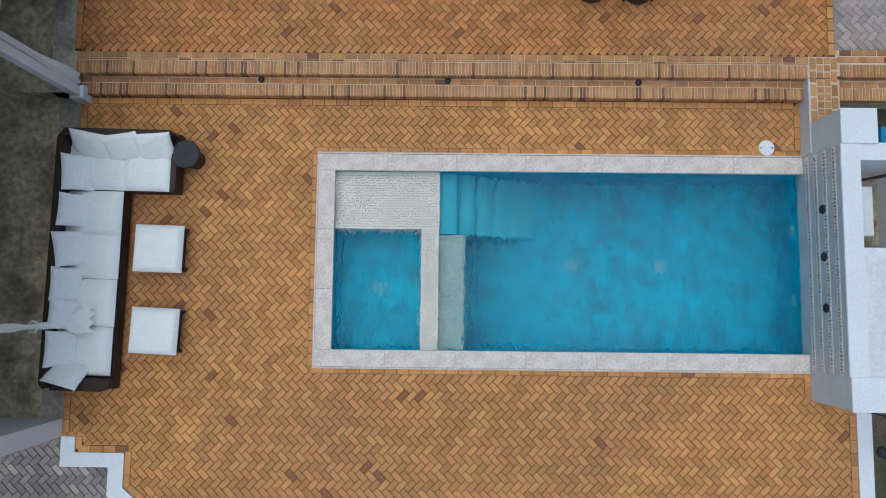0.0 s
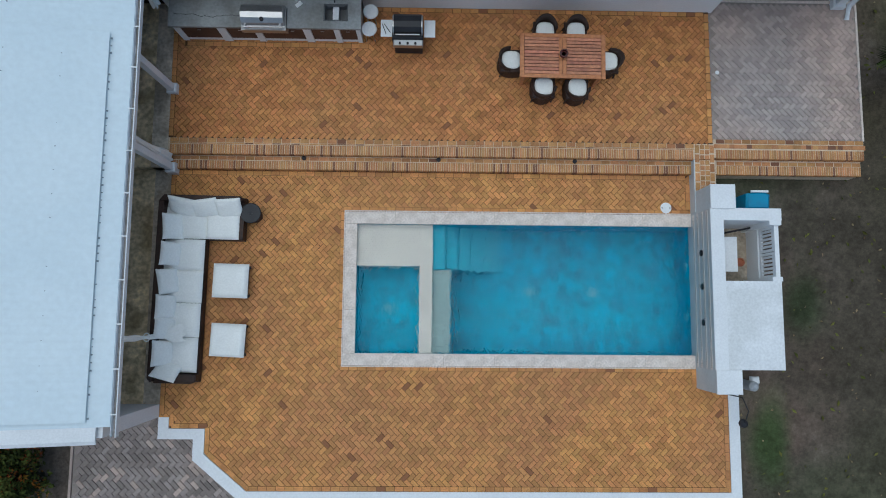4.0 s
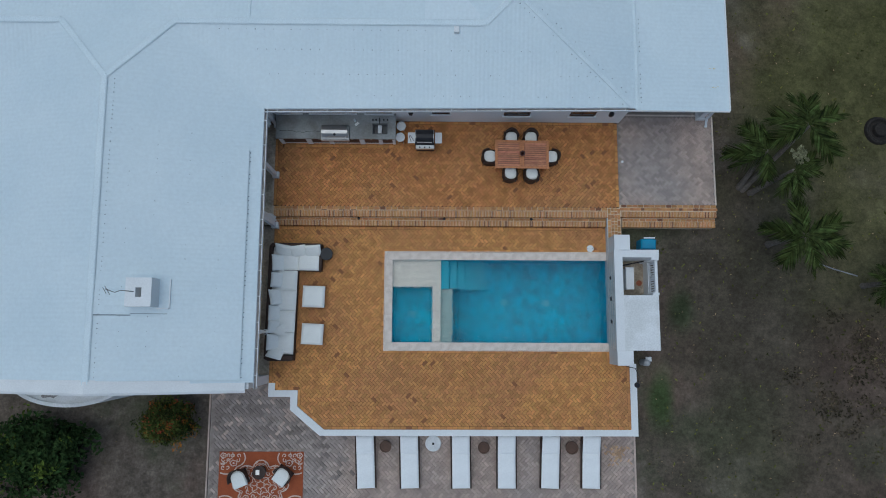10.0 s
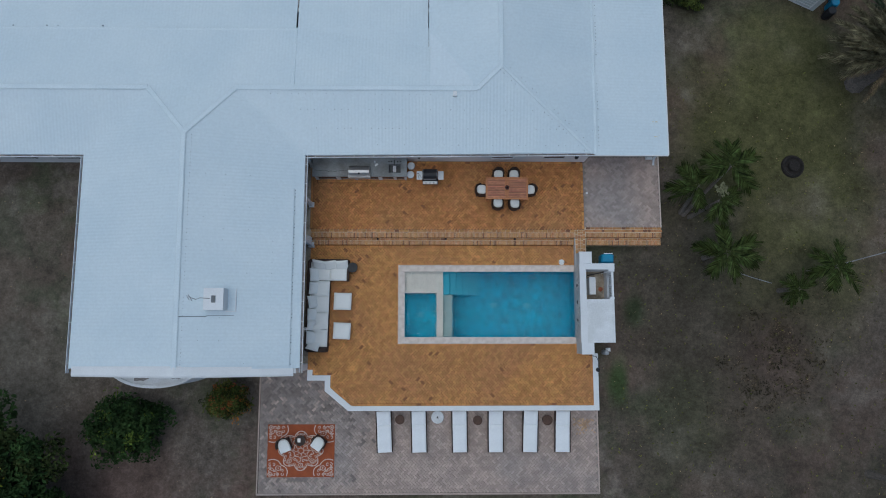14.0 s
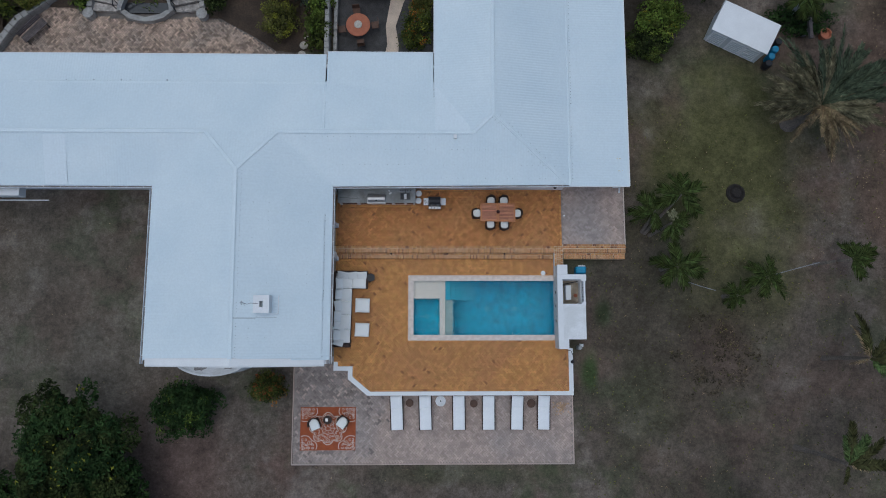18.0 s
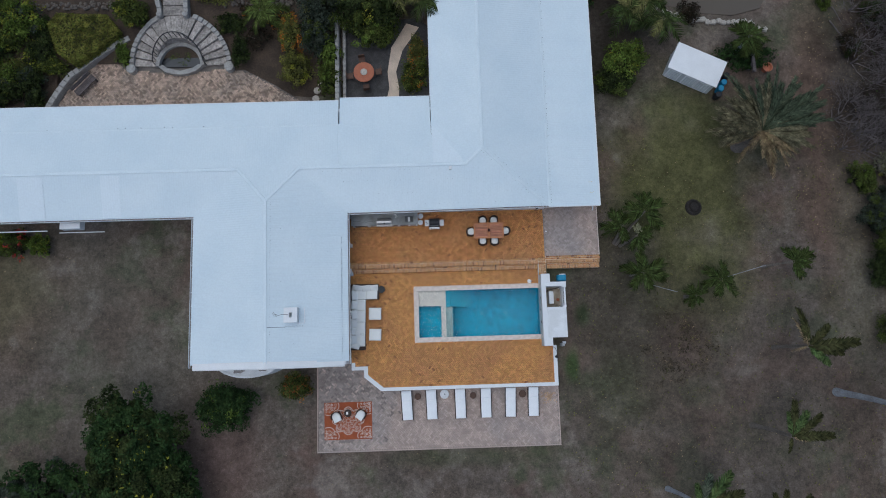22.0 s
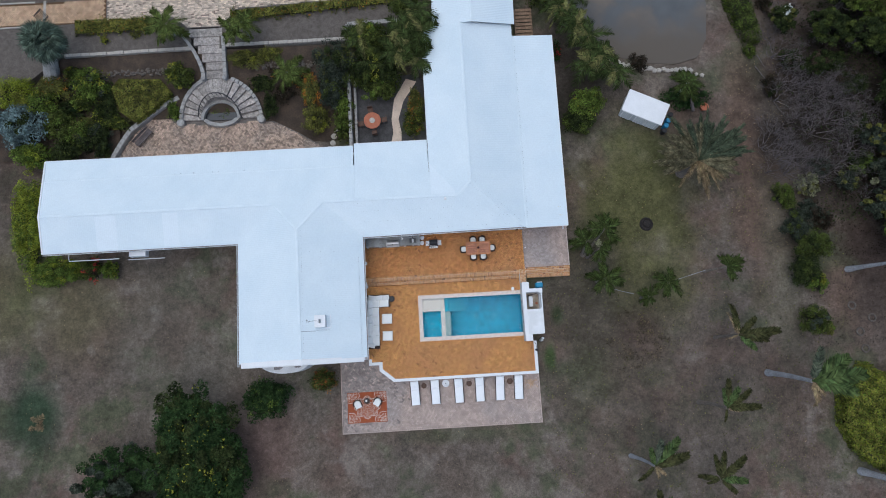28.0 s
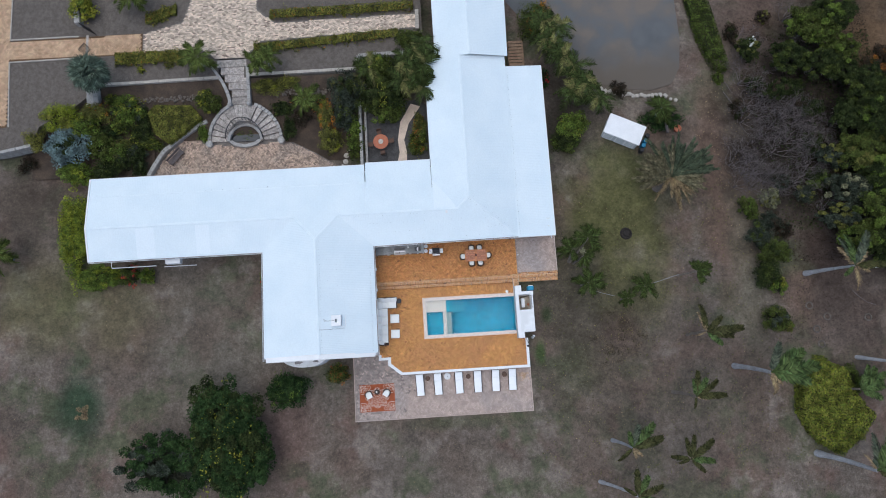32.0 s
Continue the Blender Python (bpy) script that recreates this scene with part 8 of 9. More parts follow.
flat("brick_path", [(-37.8, 28.2), (-25.2, 28.3), (-25.2, 30.4), (-37.8, 30.2), (-37.8, 60), (-39.6, 60), (-39.6, 21.6), (-37.6, 21.7)], UPZ - 0.02, M["joint"], "orange brick path edged in white", "path", 2.0)
for name_, pts in (("path_edging", [(-37.4, 21.7), (-37.6, 28.1), (-31.0, 28.2)]), ("path_edging", [(-37.6, 36.0), (-37.6, 30.35), (-31.2, 30.4)])):
    for a, b in zip(pts, pts[1:]):
        o = bar(name_, (*a, UPZ - 0.04), (*b, UPZ - 0.04), 0.14, 0.08, M["pale_stone"], None)
        tagged(o, "pale edging of the brick path", "edging", kind="structure")
iron = thing("iron_gate", "open black iron gate across the brick path", "gate")
for xa, ya, xb, yb in ((-30.6, 31.1, -29.5, 30.4), (-30.5, 28.4, -30.0, 29.0)):
    leaf_ = Geo().tube([(xa, ya, UPZ + 0.15), (xb, yb, UPZ + 0.15)], 0.03, 5).tube([(xa, ya, UPZ + 1.25), (xb, yb, UPZ + 1.25)], 0.035, 5).ob("gate_leaf", M["dark_metal"], iron)
    for i in range(9):
        u = i / 8
        Geo().tube([(xa + (xb - xa) * u, ya + (yb - ya) * u, UPZ + 0.05), (xa + (xb - xa) * u, ya + (yb - ya) * u, UPZ + 1.35)], 0.025, 5).ob("bar", M["dark_metal"], leaf_)
Geo().box(-30.5, -30.28, 28.25, 30.45, UPZ - 0.1, UPZ + 0.012).ob("threshold", M["pale_stone"], iron)
# stone walls
rw_ = random.Random(21)


def stone_wall(pts, w, z0, z1, label, material="pale_stone", gap=0.42):
    t = thing("stone_wall", label, "wall", "garden walls")
    n_ = 0
    for a, b in zip(pts, pts[1:]):
        a, b = Vector((*a, 0)), Vector((*b, 0))
        d = b - a
        k = max(1, round(d.length / gap))
        yaw = math.atan2(d.y, d.x)
        for i in range(k):
            p = a + d * ((i + 0.5) / k)
            l_ = d.length / k - 0.02
            g = Geo().box(-l_ / 2, l_ / 2, -w / 2 * rw_.uniform(0.9, 1.05), w / 2 * rw_.uniform(0.9, 1.05), z0 - 0.4, z1 + rw_.uniform(-0.03, 0.03), 0.03)
            o = g.ob("stone", M[material], t)
            o.matrix_basis = Matrix.Translation(p) @ Matrix.Rotation(yaw, 4, "Z")
    return t


stone_wall([(-28.6, 25.4), (-18.0, 25.55)], 0.3, 0.6, UPZ + 0.06, "pale stone retaining wall of the upper garden", gap=0.7)
stone_wall([(-44, 18.9), (-38, 19.3), (-35.3, 19.8)], 0.3, 0.6, UPZ + 0.06, "grey stone wall at the end of the upper garden", "stone", 0.7)
stone_wall([(-31.05, 31.4), (-31.2, 33.2), (-31.35, 36.0)], 0.5, 1.0, UPZ + 0.7, "rough grey stone garden wall beside the gate", "stone", 0.5)
stone_wall([(0.95, 29.4), (1.0, 31.4)], 0.35, 0.8, UPZ + 0.25, "short pale stone wall at the end of the path", gap=0.5)
stone_wall([(-15.2, 25.7), (-4.9, 25.75)], 0.3, 0.6, UPZ + 0.06, "pale stone retaining wall of the upper garden")
stone_wall([(-4.85, 25.8), (-4.8, 27.0), (0.4, 27.1)], 0.36, 0.6, UPZ + 0.2, "grey stone wall behind the small court", "stone")
stone_wall([(-4.95, 15.95), (-4.95, 23.0)], 0.28, CZ, 0.75, "tall grey stone wall beside the small court", "stone")
stone_wall([(-4.5, 15.95), (-4.5, 22.4)], 0.22, CZ, 0.3, "low grey stone kerb beside the small court", "stone")
curve = [(-24.95, 16.6), (-24.3, 17.9), (-23.5, 19.0), (-22.6, 19.75), (-21.6, 20.5), (-20.4, 21.25), (-19.5, 21.75)]
stone_wall(curve, 0.4, CZ, 0.42, "curved grey stone seat wall round the courtyard", "stone")
rubble = thing("rubble_edge", "line of rough grey rubble stones in the bed", "stones")
for k in range(190):
    x_ = (-27.5 + 0.07 * k if k < 115 else -13.0 + 0.07 * (k - 115)) + rw_.uniform(-0.12, 0.12)
    r_ = rw_.uniform(0.05, 0.13)
    g = Geo().turned(0, 0, [(r_, -0.2), (r_ * 1.2, 0.05), (r_ * 0.5, r_ * 1.2)], 6)
    o = g.ob("stone", M["bark"], rubble)
    o.location = (x_, 23.9 + rw_.uniform(-0.32, 0.32), 0.88)
bench = thing("garden_bench", "grey weathered timber bench by the curved wall", "bench", at=(-22.45, 18.35, CZ))
bench.rotation_euler = (0, 0, radians(47))
for k in range(5):
    Geo().box(-0.85, 0.85, -0.25 + 0.1 * k, -0.16 + 0.1 * k, 0.4, 0.44).ob("seat_slat", M["dead_wood"], bench)
for k in range(3):
    Geo().box(-0.85, 0.85, 0.27, 0.3, 0.5 + 0.13 * k, 0.59 + 0.13 * k).ob("back_slat", M["dead_wood"], bench)
for sx in (-1, 1):
    Geo().box(sx * 0.75 - 0.04, sx * 0.75 + 0.04, -0.22, 0.3, 0.003, 0.4).ob("leg", M["bark"], bench)

# horseshoe stair round the pond
stair = thing("horseshoe_stair", "grey stone horseshoe stair rising round a small pond", "stairs")
SC = Vector((-15.95, 19.65, 0))
R0, R1, RISE = 1.7, 3.25, 0.125
LAND = CZ + 9 * RISE


def sector(a0, a1, r0, r1, z0, z1, n=4):
    pts = [(SC.x + r1 * math.cos(a0 + (a1 - a0) * i / n), SC.y + r1 * math.sin(a0 + (a1 - a0) * i / n)) for i in range(n + 1)]
    pts += [(SC.x + r0 * math.cos(a1 - (a1 - a0) * i / n), SC.y + r0 * math.sin(a1 - (a1 - a0) * i / n)) for i in range(n + 1)]
    return Geo().prism(pts, z0, z1)


for side in (0, 1):
    for k in range(6):
        a0, a1 = radians(2 + 10.8 * k), radians(2 + 10.8 * (k + 1) - 0.9)
        if side:
            a0, a1 = math.pi - a1, math.pi - a0
        sector(a0, a1, R0, R1, CZ - 0.2, CZ + RISE * 1.33 * (k + 1)).ob("tread", M["stair_stone"], stair)
    for k in range(12):
        a0, a1 = radians(-1 + 6.0 * k), radians(-1 + 6.0 * (k + 1) - 0.3)
        if side:
            a0, a1 = math.pi - a1, math.pi - a0
        sector(a0, a1, R1, R1 + 0.3, CZ - 0.2, CZ + 0.32 + 0.085 * k).ob("wall_stone", M["stone"], stair)
    e = SC + Vector(((-1 if side else 1) * (R1 + 0.14), -0.15, 0))
    Geo().turned(e.x, e.y, [(0.32, CZ - 0.1), (0.3, CZ + 0.4), (0.33, CZ + 0.44), (0.2, CZ + 0.5)], 16).ob("newel", M["stone"], stair)
for k in range(6):
    a0, a1 = radians(67 + 7.8 * k), radians(67 + 7.8 * (k + 1) - 0.4)
    sector(a0, a1, R0, R1 + 0.1, CZ - 0.2, LAND).ob("landing_stone", M["stair_stone"], stair)
for k in range(6):
    y_ = 22.95 + 0.72 * k
    Geo().box(-16.9 - 0.28 * max(0, k - 1) ** 1.1, -15.42, y_, y_ + 0.71, 0.0, LAND + (UPZ - LAND) / 6 * (k + 1) - 0.01).ob("tread", M["stair_stone"], stair)
for side in (-1, 1):
    pts = []
    for k in range(9):
        u = k / 8
        pts.append((-17.05 - 2.0 * u ** 1.7, 22.9 + 4.2 * u) if side < 0 else (-15.27, 22.9 + 3.6 * u))
    for k in range(8):
        (xa, ya), (xb, yb) = pts[k], pts[k + 1]
        p = [(xa - 0.15, ya), (xa + 0.15, ya), (xb + 0.15, yb), (xb - 0.15, yb)]
        Geo().prism(p, 0.0, LAND + 0.3 + (UPZ - LAND) * k / 8).ob("wall_stone", M["stone"], stair)
    Geo().turned(pts[0][0], pts[0][1], [(0.2, 0), (0.2, LAND + 0.42), (0.06, LAND + 0.5)], 12).ob("newel", M["stone"], stair)
pond = thing("pond", "half-round garden pond with a grey stone rim", "pond")
sector(0.0, math.pi, R0 - 0.28, R0 - 0.02, CZ - 0.3, CZ + 0.45, 24).ob("rim", M["stone"], pond)
rim = [(SC.x + a_, SC.y + b_) for a_, b_ in ((-1.55, 0), (-1.1, -0.4), (-0.5, -0.6), (0, -0.65), (0.5, -0.6), (1.1, -0.4), (1.55, 0), (1.25, 0.1), (0.9, -0.15), (0, -0.38), (-0.9, -0.15), (-1.25, 0.1))]
Geo().prism(rim, CZ - 0.3, CZ + 0.35).ob("rim", M["stone"], pond)
g = sector(0.0, math.pi, 0.0, R0 - 0.2, CZ - 0.3, CZ + 0.12, 24)
g.ob("water", M["glass"], pond, "dark still water")
crown("foliage", (SC.x, SC.y + 0.75, CZ + 0.14), (1.1, 0.6, 0.1), 140, 0.1, M["leaf_green"], pond, 200, 14, 0.2, heart=False)
rail = thing("iron_railing", "black iron railing round the pond", "railing")
for k in range(17):
    a = math.radians(4 + 172 * k / 16)
    z_ = CZ + RISE * min(9, (min(k, 16 - k) * 1.35 + 0.5))
    p = (SC.x + (R0 + 0.05) * math.cos(a), SC.y + (R0 + 0.05) * math.sin(a))
    Geo().tube([(*p, z_ - 0.1), (*p, z_ + 0.75)], 0.026, 5).ob("baluster", M["dark_metal"], rail)
Geo().tube([(SC.x + (R0 + 0.05) * math.cos(a), SC.y + (R0 + 0.05) * math.sin(a), CZ + 0.75 + RISE * min(9, min(k, 16 - k) * 1.35 + 0.5)) for k, a in [(k, math.radians(4 + 172 * k / 16)) for k in range(17)]], 0.04, 6).ob("handrail", M["dark_metal"], rail)

# garden bushes: x, y, z, radii, leaves, size, material, extra
green = "leafy garden bush in the north bed"
for k, (x_, y_, z_, r_, n_, s_, m_, ex) in enumerate((
    (-31.9, 19.6, 0.0, (1.9, 1.9, 1.5), 3400, 0.22, "leaf_blue", (("leaf_wood", 0.25),)),
    (-8.1, 21.3, 0.1, (0.95, 1.6, 1.1), 2000, 0.14, "leaf_olive", (("leaf_orange", 0.5), ("leaf_yellow", 0.15))),
    (-19.1, 23.2, 0.3, (1.1, 1.1, 1.2), 1700, 0.17, "leaf_mid", (("leaf_yellow", 0.35),)),
    (-19.9, 20.6, CZ, (0.6, 0.9, 0.6), 700, 0.16, "leaf_green", ()),
    (-32.8, 22.3, 0.9, (2.1, 1.2, 0.9), 5200, 0.1, "leaf_lime", (("leaf_clip", 0.5),)),
    (-30.4, 21.5, 0.8, (1.3, 1.0, 0.9), 1500, 0.15, "leaf_green", (("leaf_yellow", 0.35),)),
    (-27.6, 19.0, 0.1, (1.0, 0.9, 0.9), 1000, 0.16, "leaf_green", (("leaf_olive", 0.4),)),
    (-35.0, 20.6, 0.6, (1.2, 1.1, 0.8), 2200, 0.1, "leaf_clip", (("leaf_mid", 0.3),)),
    (-29.4, 22.6, 0.4, (1.4, 1.1, 1.1), 2200, 0.16, "leaf_olive", (("leaf_yellow", 0.25), ("leaf_orange", 0.05))),
    (-26.6, 22.9, 0.4, (1.6, 1.2, 1.1), 2400, 0.18, "leaf_green", (("leaf_yellow", 0.15), ("leaf_grey", 0.3))),
    (-29.2, 19.5, 0.0, (1.3, 1.5, 1.2), 2000, 0.2, "leaf_mid", (("leaf_green", 0.5),)),
    (-27.2, 19.5, 0.0, (0.9, 0.7, 0.7), 1000, 0.15, "leaf_olive", (("leaf_yellow", 0.35), ("leaf_green", 0.3))),
    (-26.6, 18.4, -0.1, (1.6, 1.4, 0.9), 1900, 0.2, "leaf_wood", (("leaf_grey", 0.3),)),
    (-28.6, 17.4, -0.1, (1.5, 1.2, 0.9), 1600, 0.2, "leaf_wood", (("leaf_mid", 0.2),)),
    (-31.4, 17.0, -0.2, (1.7, 1.2, 1.2), 3000, 0.16, "leaf_green", (("leaf_lime", 0.3), ("leaf_mid", 0.3))),
    (-24.6, 19.6, 0.1, (1.1, 0.6, 0.6), 1000, 0.14, "leaf_mid", (("leaf_yellow", 0.5),)),
    (-28.6, 20.9, 0.1, (1.1, 0.8, 0.8), 1000, 0.18, "leaf_wood", (("leaf_dark", 0.3),)),
    (-25.4, 22.2, 0.3, (0.9, 1.2, 0.6), 800, 0.18, "leaf_wood", ()),
    (-36.4, 18.4, -0.3, (1.0, 0.8, 0.5), 500, 0.16, "leaf_brown", ()),
    (-25.6, 20.6, 0.1, (1.1, 1.2, 0.6), 1300, 0.16, "leaf_wood", (("leaf_mid", 0.4), ("leaf_yellow", 0.12))),
    (-27.4, 21.6, 0.2, (1.0, 0.9, 0.8), 1300, 0.17, "leaf_mid", (("leaf_green", 0.4), ("leaf_yellow", 0.15))),
    (-25.9, 17.6, -0.1, (0.8, 1.0, 0.6), 900, 0.16, "leaf_wood", (("leaf_grey", 0.4),)),
    (-27.9, 23.9, 0.8, (0.9, 0.6, 0.6), 900, 0.15, "leaf_mid", (("leaf_yellow", 0.3),)),
    (-11.3, 24.9, 1.0, (0.8, 0.5, 0.4), 700, 0.12, "leaf_olive", (("leaf_yellow", 0.3),)),
    (-7.9, 19.0, -0.1, (1.2, 1.1, 0.9), 1900, 0.13, "leaf_olive", (("leaf_yellow", 0.4),)),
    (-6.0, 23.4, 0.2, (1.6, 2.0, 1.8), 3600, 0.17, "leaf_grey", (("leaf_mid", 0.3), ("leaf_olive", 0.15), ("leaf_wood", 0.4))),
    (-6.3, 21.2, 0.1, (1.2, 1.4, 1.4), 1900, 0.17, "leaf_grey", (("leaf_wood", 0.4), ("leaf_mid", 0.4))),
    (-5.6, 18.4, -0.1, (0.7, 1.3, 0.8), 900, 0.2, "leaf_mid", (("leaf_green", 0.3),)),
    (-5.5, 20.2, -0.1, (0.8, 1.0, 1.0), 900, 0.2, "leaf_green", ()),
    (-2.6, 23.4, 0.0, (2.0, 1.8, 1.6), 4600, 0.19, "leaf_wood", (("leaf_yellow", 0.05), ("leaf_mid", 0.6))),
    (-2.4, 21.6, 0.0, (1.5, 1.1, 1.0), 2300, 0.17, "leaf_mid", (("leaf_green", 0.4),)),
    (-3.2, 25.8, 0.3, (1.6, 1.1, 1.7), 2300, 0.19, "leaf_mid", (("leaf_yellow", 0.2), ("leaf_green", 0.3))),
    (-1.2, 25.6, 0.3, (1.3, 1.2, 1.4), 1700, 0.19, "leaf_wood", (("leaf_mid", 0.3),)),
    (0.4, 18.6, -0.1, (0.9, 1.5, 0.6), 1700, 0.15, "leaf_mid", (("leaf_orange", 0.08), ("leaf_yellow", 0.1))),
    (0.6, 20.4, -0.1, (0.7, 1.0, 0.6), 900, 0.15, "leaf_olive", (("leaf_orange", 0.1), ("leaf_mid", 0.4))),
    (-13.5, 24.5, 0.9, (1.4, 0.8, 0.6), 1900, 0.13, "leaf_olive", (("leaf_yellow", 0.25),)),
    (-12.1, 24.7, 0.9, (0.8, 0.7, 0.5), 900, 0.13, "leaf_olive", (("leaf_yellow", 0.25),)),
    (-11.7, 20.6, 0.1, (0.6, 1.3, 0.7), 900, 0.17, "leaf_wood", ()),
    (-12.3, 22.4, 0.4, (0.9, 0.8, 0.6), 900, 0.17, "leaf_wood", (("leaf_mid", 0.3),)),
    (-10.4, 21.4, 0.2, (1.0, 0.9, 0.5), 500, 0.15, "leaf_brown", ()),
    (-8.9, 22.6, 0.4, (0.9, 0.8, 0.5), 450, 0.15, "leaf_brown", (("leaf_orange", 0.3),)),
    (-11.0, 23.4, 0.5, (0.7, 0.7, 0.4), 350, 0.15, "leaf_brown", (("leaf_orange", 0.3),)),
    (-30.6, 33.0, UPZ, (1.3, 1.4, 1.0), 1500, 0.2, "leaf_yellow", (("leaf_green", 0.6),)),
    (-22.6, 26.9, UPZ - 0.1, (0.5, 0.4, 0.3), 160, 0.12, "leaf_olive", ()),
    (-25.2, 26.6, UPZ - 0.1, (0.4, 0.35, 0.3), 140, 0.12, "leaf_yellow", ()),
    (0.2, 28.0, UPZ, (1.4, 1.0, 1.0), 1700, 0.18, "leaf_mid", (("leaf_wood", 0.5),)))):
    label_ = {0: "silver-blue spiky garden shrub", 1: "orange-leaved shrub in the bed"}.get(k, green)
    shrub(x_, y_, r_, n_, s_, M[m_], label_, 210 + k, z=z_, extra=tuple((M[a], b) for a, b in ex), group="garden bushes")
clipped([(-24.8, 22.5), (-24.2, 23.3), (-20.8, 23.1), (-19.9, 21.9), (-21.4, 20.5), (-22.8, 19.5), (-24.1, 20.5)][::-1], 0.2, 1.15, 11000, 0.1, M["leaf_clip"], "flat-topped clipped olive-green shrub", 209, extra=((M["leaf_green"], 0.2),))
# low hedges along the path
for k, (xa, ya, xb, yb, w_) in enumerate(((-27.6, 27.8, -23.8, 27.8, 0.6), (-23.8, 27.8, -20.4, 27.8, 0.55), (-14.6, 28.0, -12.4, 28.3, 0.5), (-12.4, 28.3, -7.0, 28.7, 0.4), (-7.0, 28.7, -0.9, 29.1, 0.4), (-13.0, 31.6, -6.0, 31.7, 0.45), (-6.0, 31.7, 0.6, 31.9, 0.45), (-24.8, 31.6, -22.0, 32.6, 0.5))):
    clipped([(xa, ya - w_), (xb, yb - w_), (xb, yb + w_), (xa, ya + w_)], UPZ - 0.05, UPZ + 0.35, 1500, 0.15, M["leaf_clip"], "low flowering hedge along the garden path", 240 + k, group="low path hedges", extra=((M["leaf_mid"], 0.6), (M["leaf_orange"], 0.06)), rag=0.17)
# small court
flat("small_court", [(-4.4, 15.2), (1.6, 15.2), (1.6, 22.3), (0.5, 23.0), (-4.4, 22.6)], CZ - 0.02, M["court_gravel"], "small court of dark gravel", "court")
flat("winding_path", [(-1.9, 15.6), (-0.8, 15.6), (-0.7, 17.8), (-0.9, 19.0), (-0.4, 20.6), (0.8, 22.3), (-0.1, 22.6), (-1.2, 20.8), (-1.5, 19.0), (-1.4, 17.8)], CZ + 0.01, M["path_paver"], "narrow winding path of buff stone", "path", 0.1)
t = thing("round_table", "round terracotta garden table with a pale centre", "table", at=(-3.1, 18.7, CZ))
Geo().turned(0, 0, [(0.25, 0.0), (0.1, 0.15), (0.1, 0.62), (0.5, 0.68), (0.72, 0.7), (0.72, 0.75), (0.68, 0.76)], 32).ob("top", M["terracotta"], t)
Geo().turned(0, 0, [(0.24, 0.76), (0.24, 0.8), (0.16, 0.82)], 20).ob("dish", M["pale_stone"], t)
for k in range(4):
    a = math.radians(8 + 90 * k)
    c = thing("garden_chair", "dark iron chair at the round table", "chair", "chairs round the garden table", at=(-3.1 + 1.0 * math.cos(a), 18.7 + 1.0 * math.sin(a), CZ))
    c.rotation_euler = (0, 0, a - math.pi / 2)
    Geo().box(-0.22, 0.22, -0.22, 0.22, 0.42, 0.46, 0.01).ob("seat", M["wood_dark"], c)
    Geo().box(-0.22, 0.22, 0.2, 0.24, 0.5, 0.9).ob("backrest", M["wood_dark"], c)
    for sx in (-1, 1):
        for sy in (-1, 1):
            Geo().cyl(sx * 0.19, sy * 0.19, 0.015, 0.0, 0.44, 6).ob("leg", M["dark_metal"], c)
for k, (x_, y_) in enumerate(((-6.6, 17.2), (-6.5, 17.8), (-6.3, 18.4), (-6.0, 18.9), (-6.9, 16.7))):
    g = Geo().turned(0, 0, [(0.25, -0.1), (0.26, 0.04), (0.2, 0.06)], 8)
    o = g.ob("stepping_stone", M["pale_stone"])
    o.location = (x_, y_, CZ - 0.2)
    tagged(o, "pale flat stepping stone in the bed", "stone", "stepping stones")

# things under the west eave
ac = thing("air_conditioner", "white air conditioner unit under the eave", "unit")
Geo().box(-22.6, -21.3, 7.9, 8.5, 1.6, 2.2, 0.02).ob("case", M["white"], ac)
Geo().box(-22.4, -21.5, 7.88, 7.9, 1.7, 2.1).ob("grille", M["grey_paint"], ac)
t = thing("pipe_rail", "white pipe running below the west eave", "pipe")
Geo().tube([(-27.3, 8.0, 2.2), (-27.3, 7.8, 2.1), (-23.4, 7.8, 2.1)], 0.035, 6).tube([(-22.9, 7.75, 1.6), (-20.0, 7.75, 1.6)], 0.03, 6).tube([(-27.3, 8.8, 2.2), (-27.3, 8.0, 2.2)], 0.03, 6).ob("pipe", M["white"], t)
for x_ in (-26.5, -24.4, -19.6, -17.6, -15.6):
    w = thing("window", "louvred window in the west wing wall", "window", "west windows")
    Geo().box(x_ - 0.6, x_ + 0.6, 8.74, 8.8, 0.6, 2.0).ob("frame", M["white"], w)
    for k in range(6):
        Geo().box(x_ - 0.52, x_ + 0.52, 8.7, 8.745, 0.7 + 0.2 * k, 0.84 + 0.2 * k).ob("louvre", M["glass"], w)
t = thing("hoop", "dark wire hoop leaning on the west wall", "hoop")
Geo().tube([(-14.5, 5.0 + 0.55 * math.cos(a), 0.4 + 0.55 * math.sin(a)) for a in [i * math.pi / 10 for i in range(21)]], 0.025, 5).ob("hoop", M["dark_metal"], t)

# ---- bricks and pavers, laid piece by piece ----
rb = random.Random(77)


def brick_mesh(name, l, w, h, material, ch=0.006):
    return Geo().box(-l / 2, l / 2, -w / 2, w / 2, -h, 0, ch).mesh(name, material)


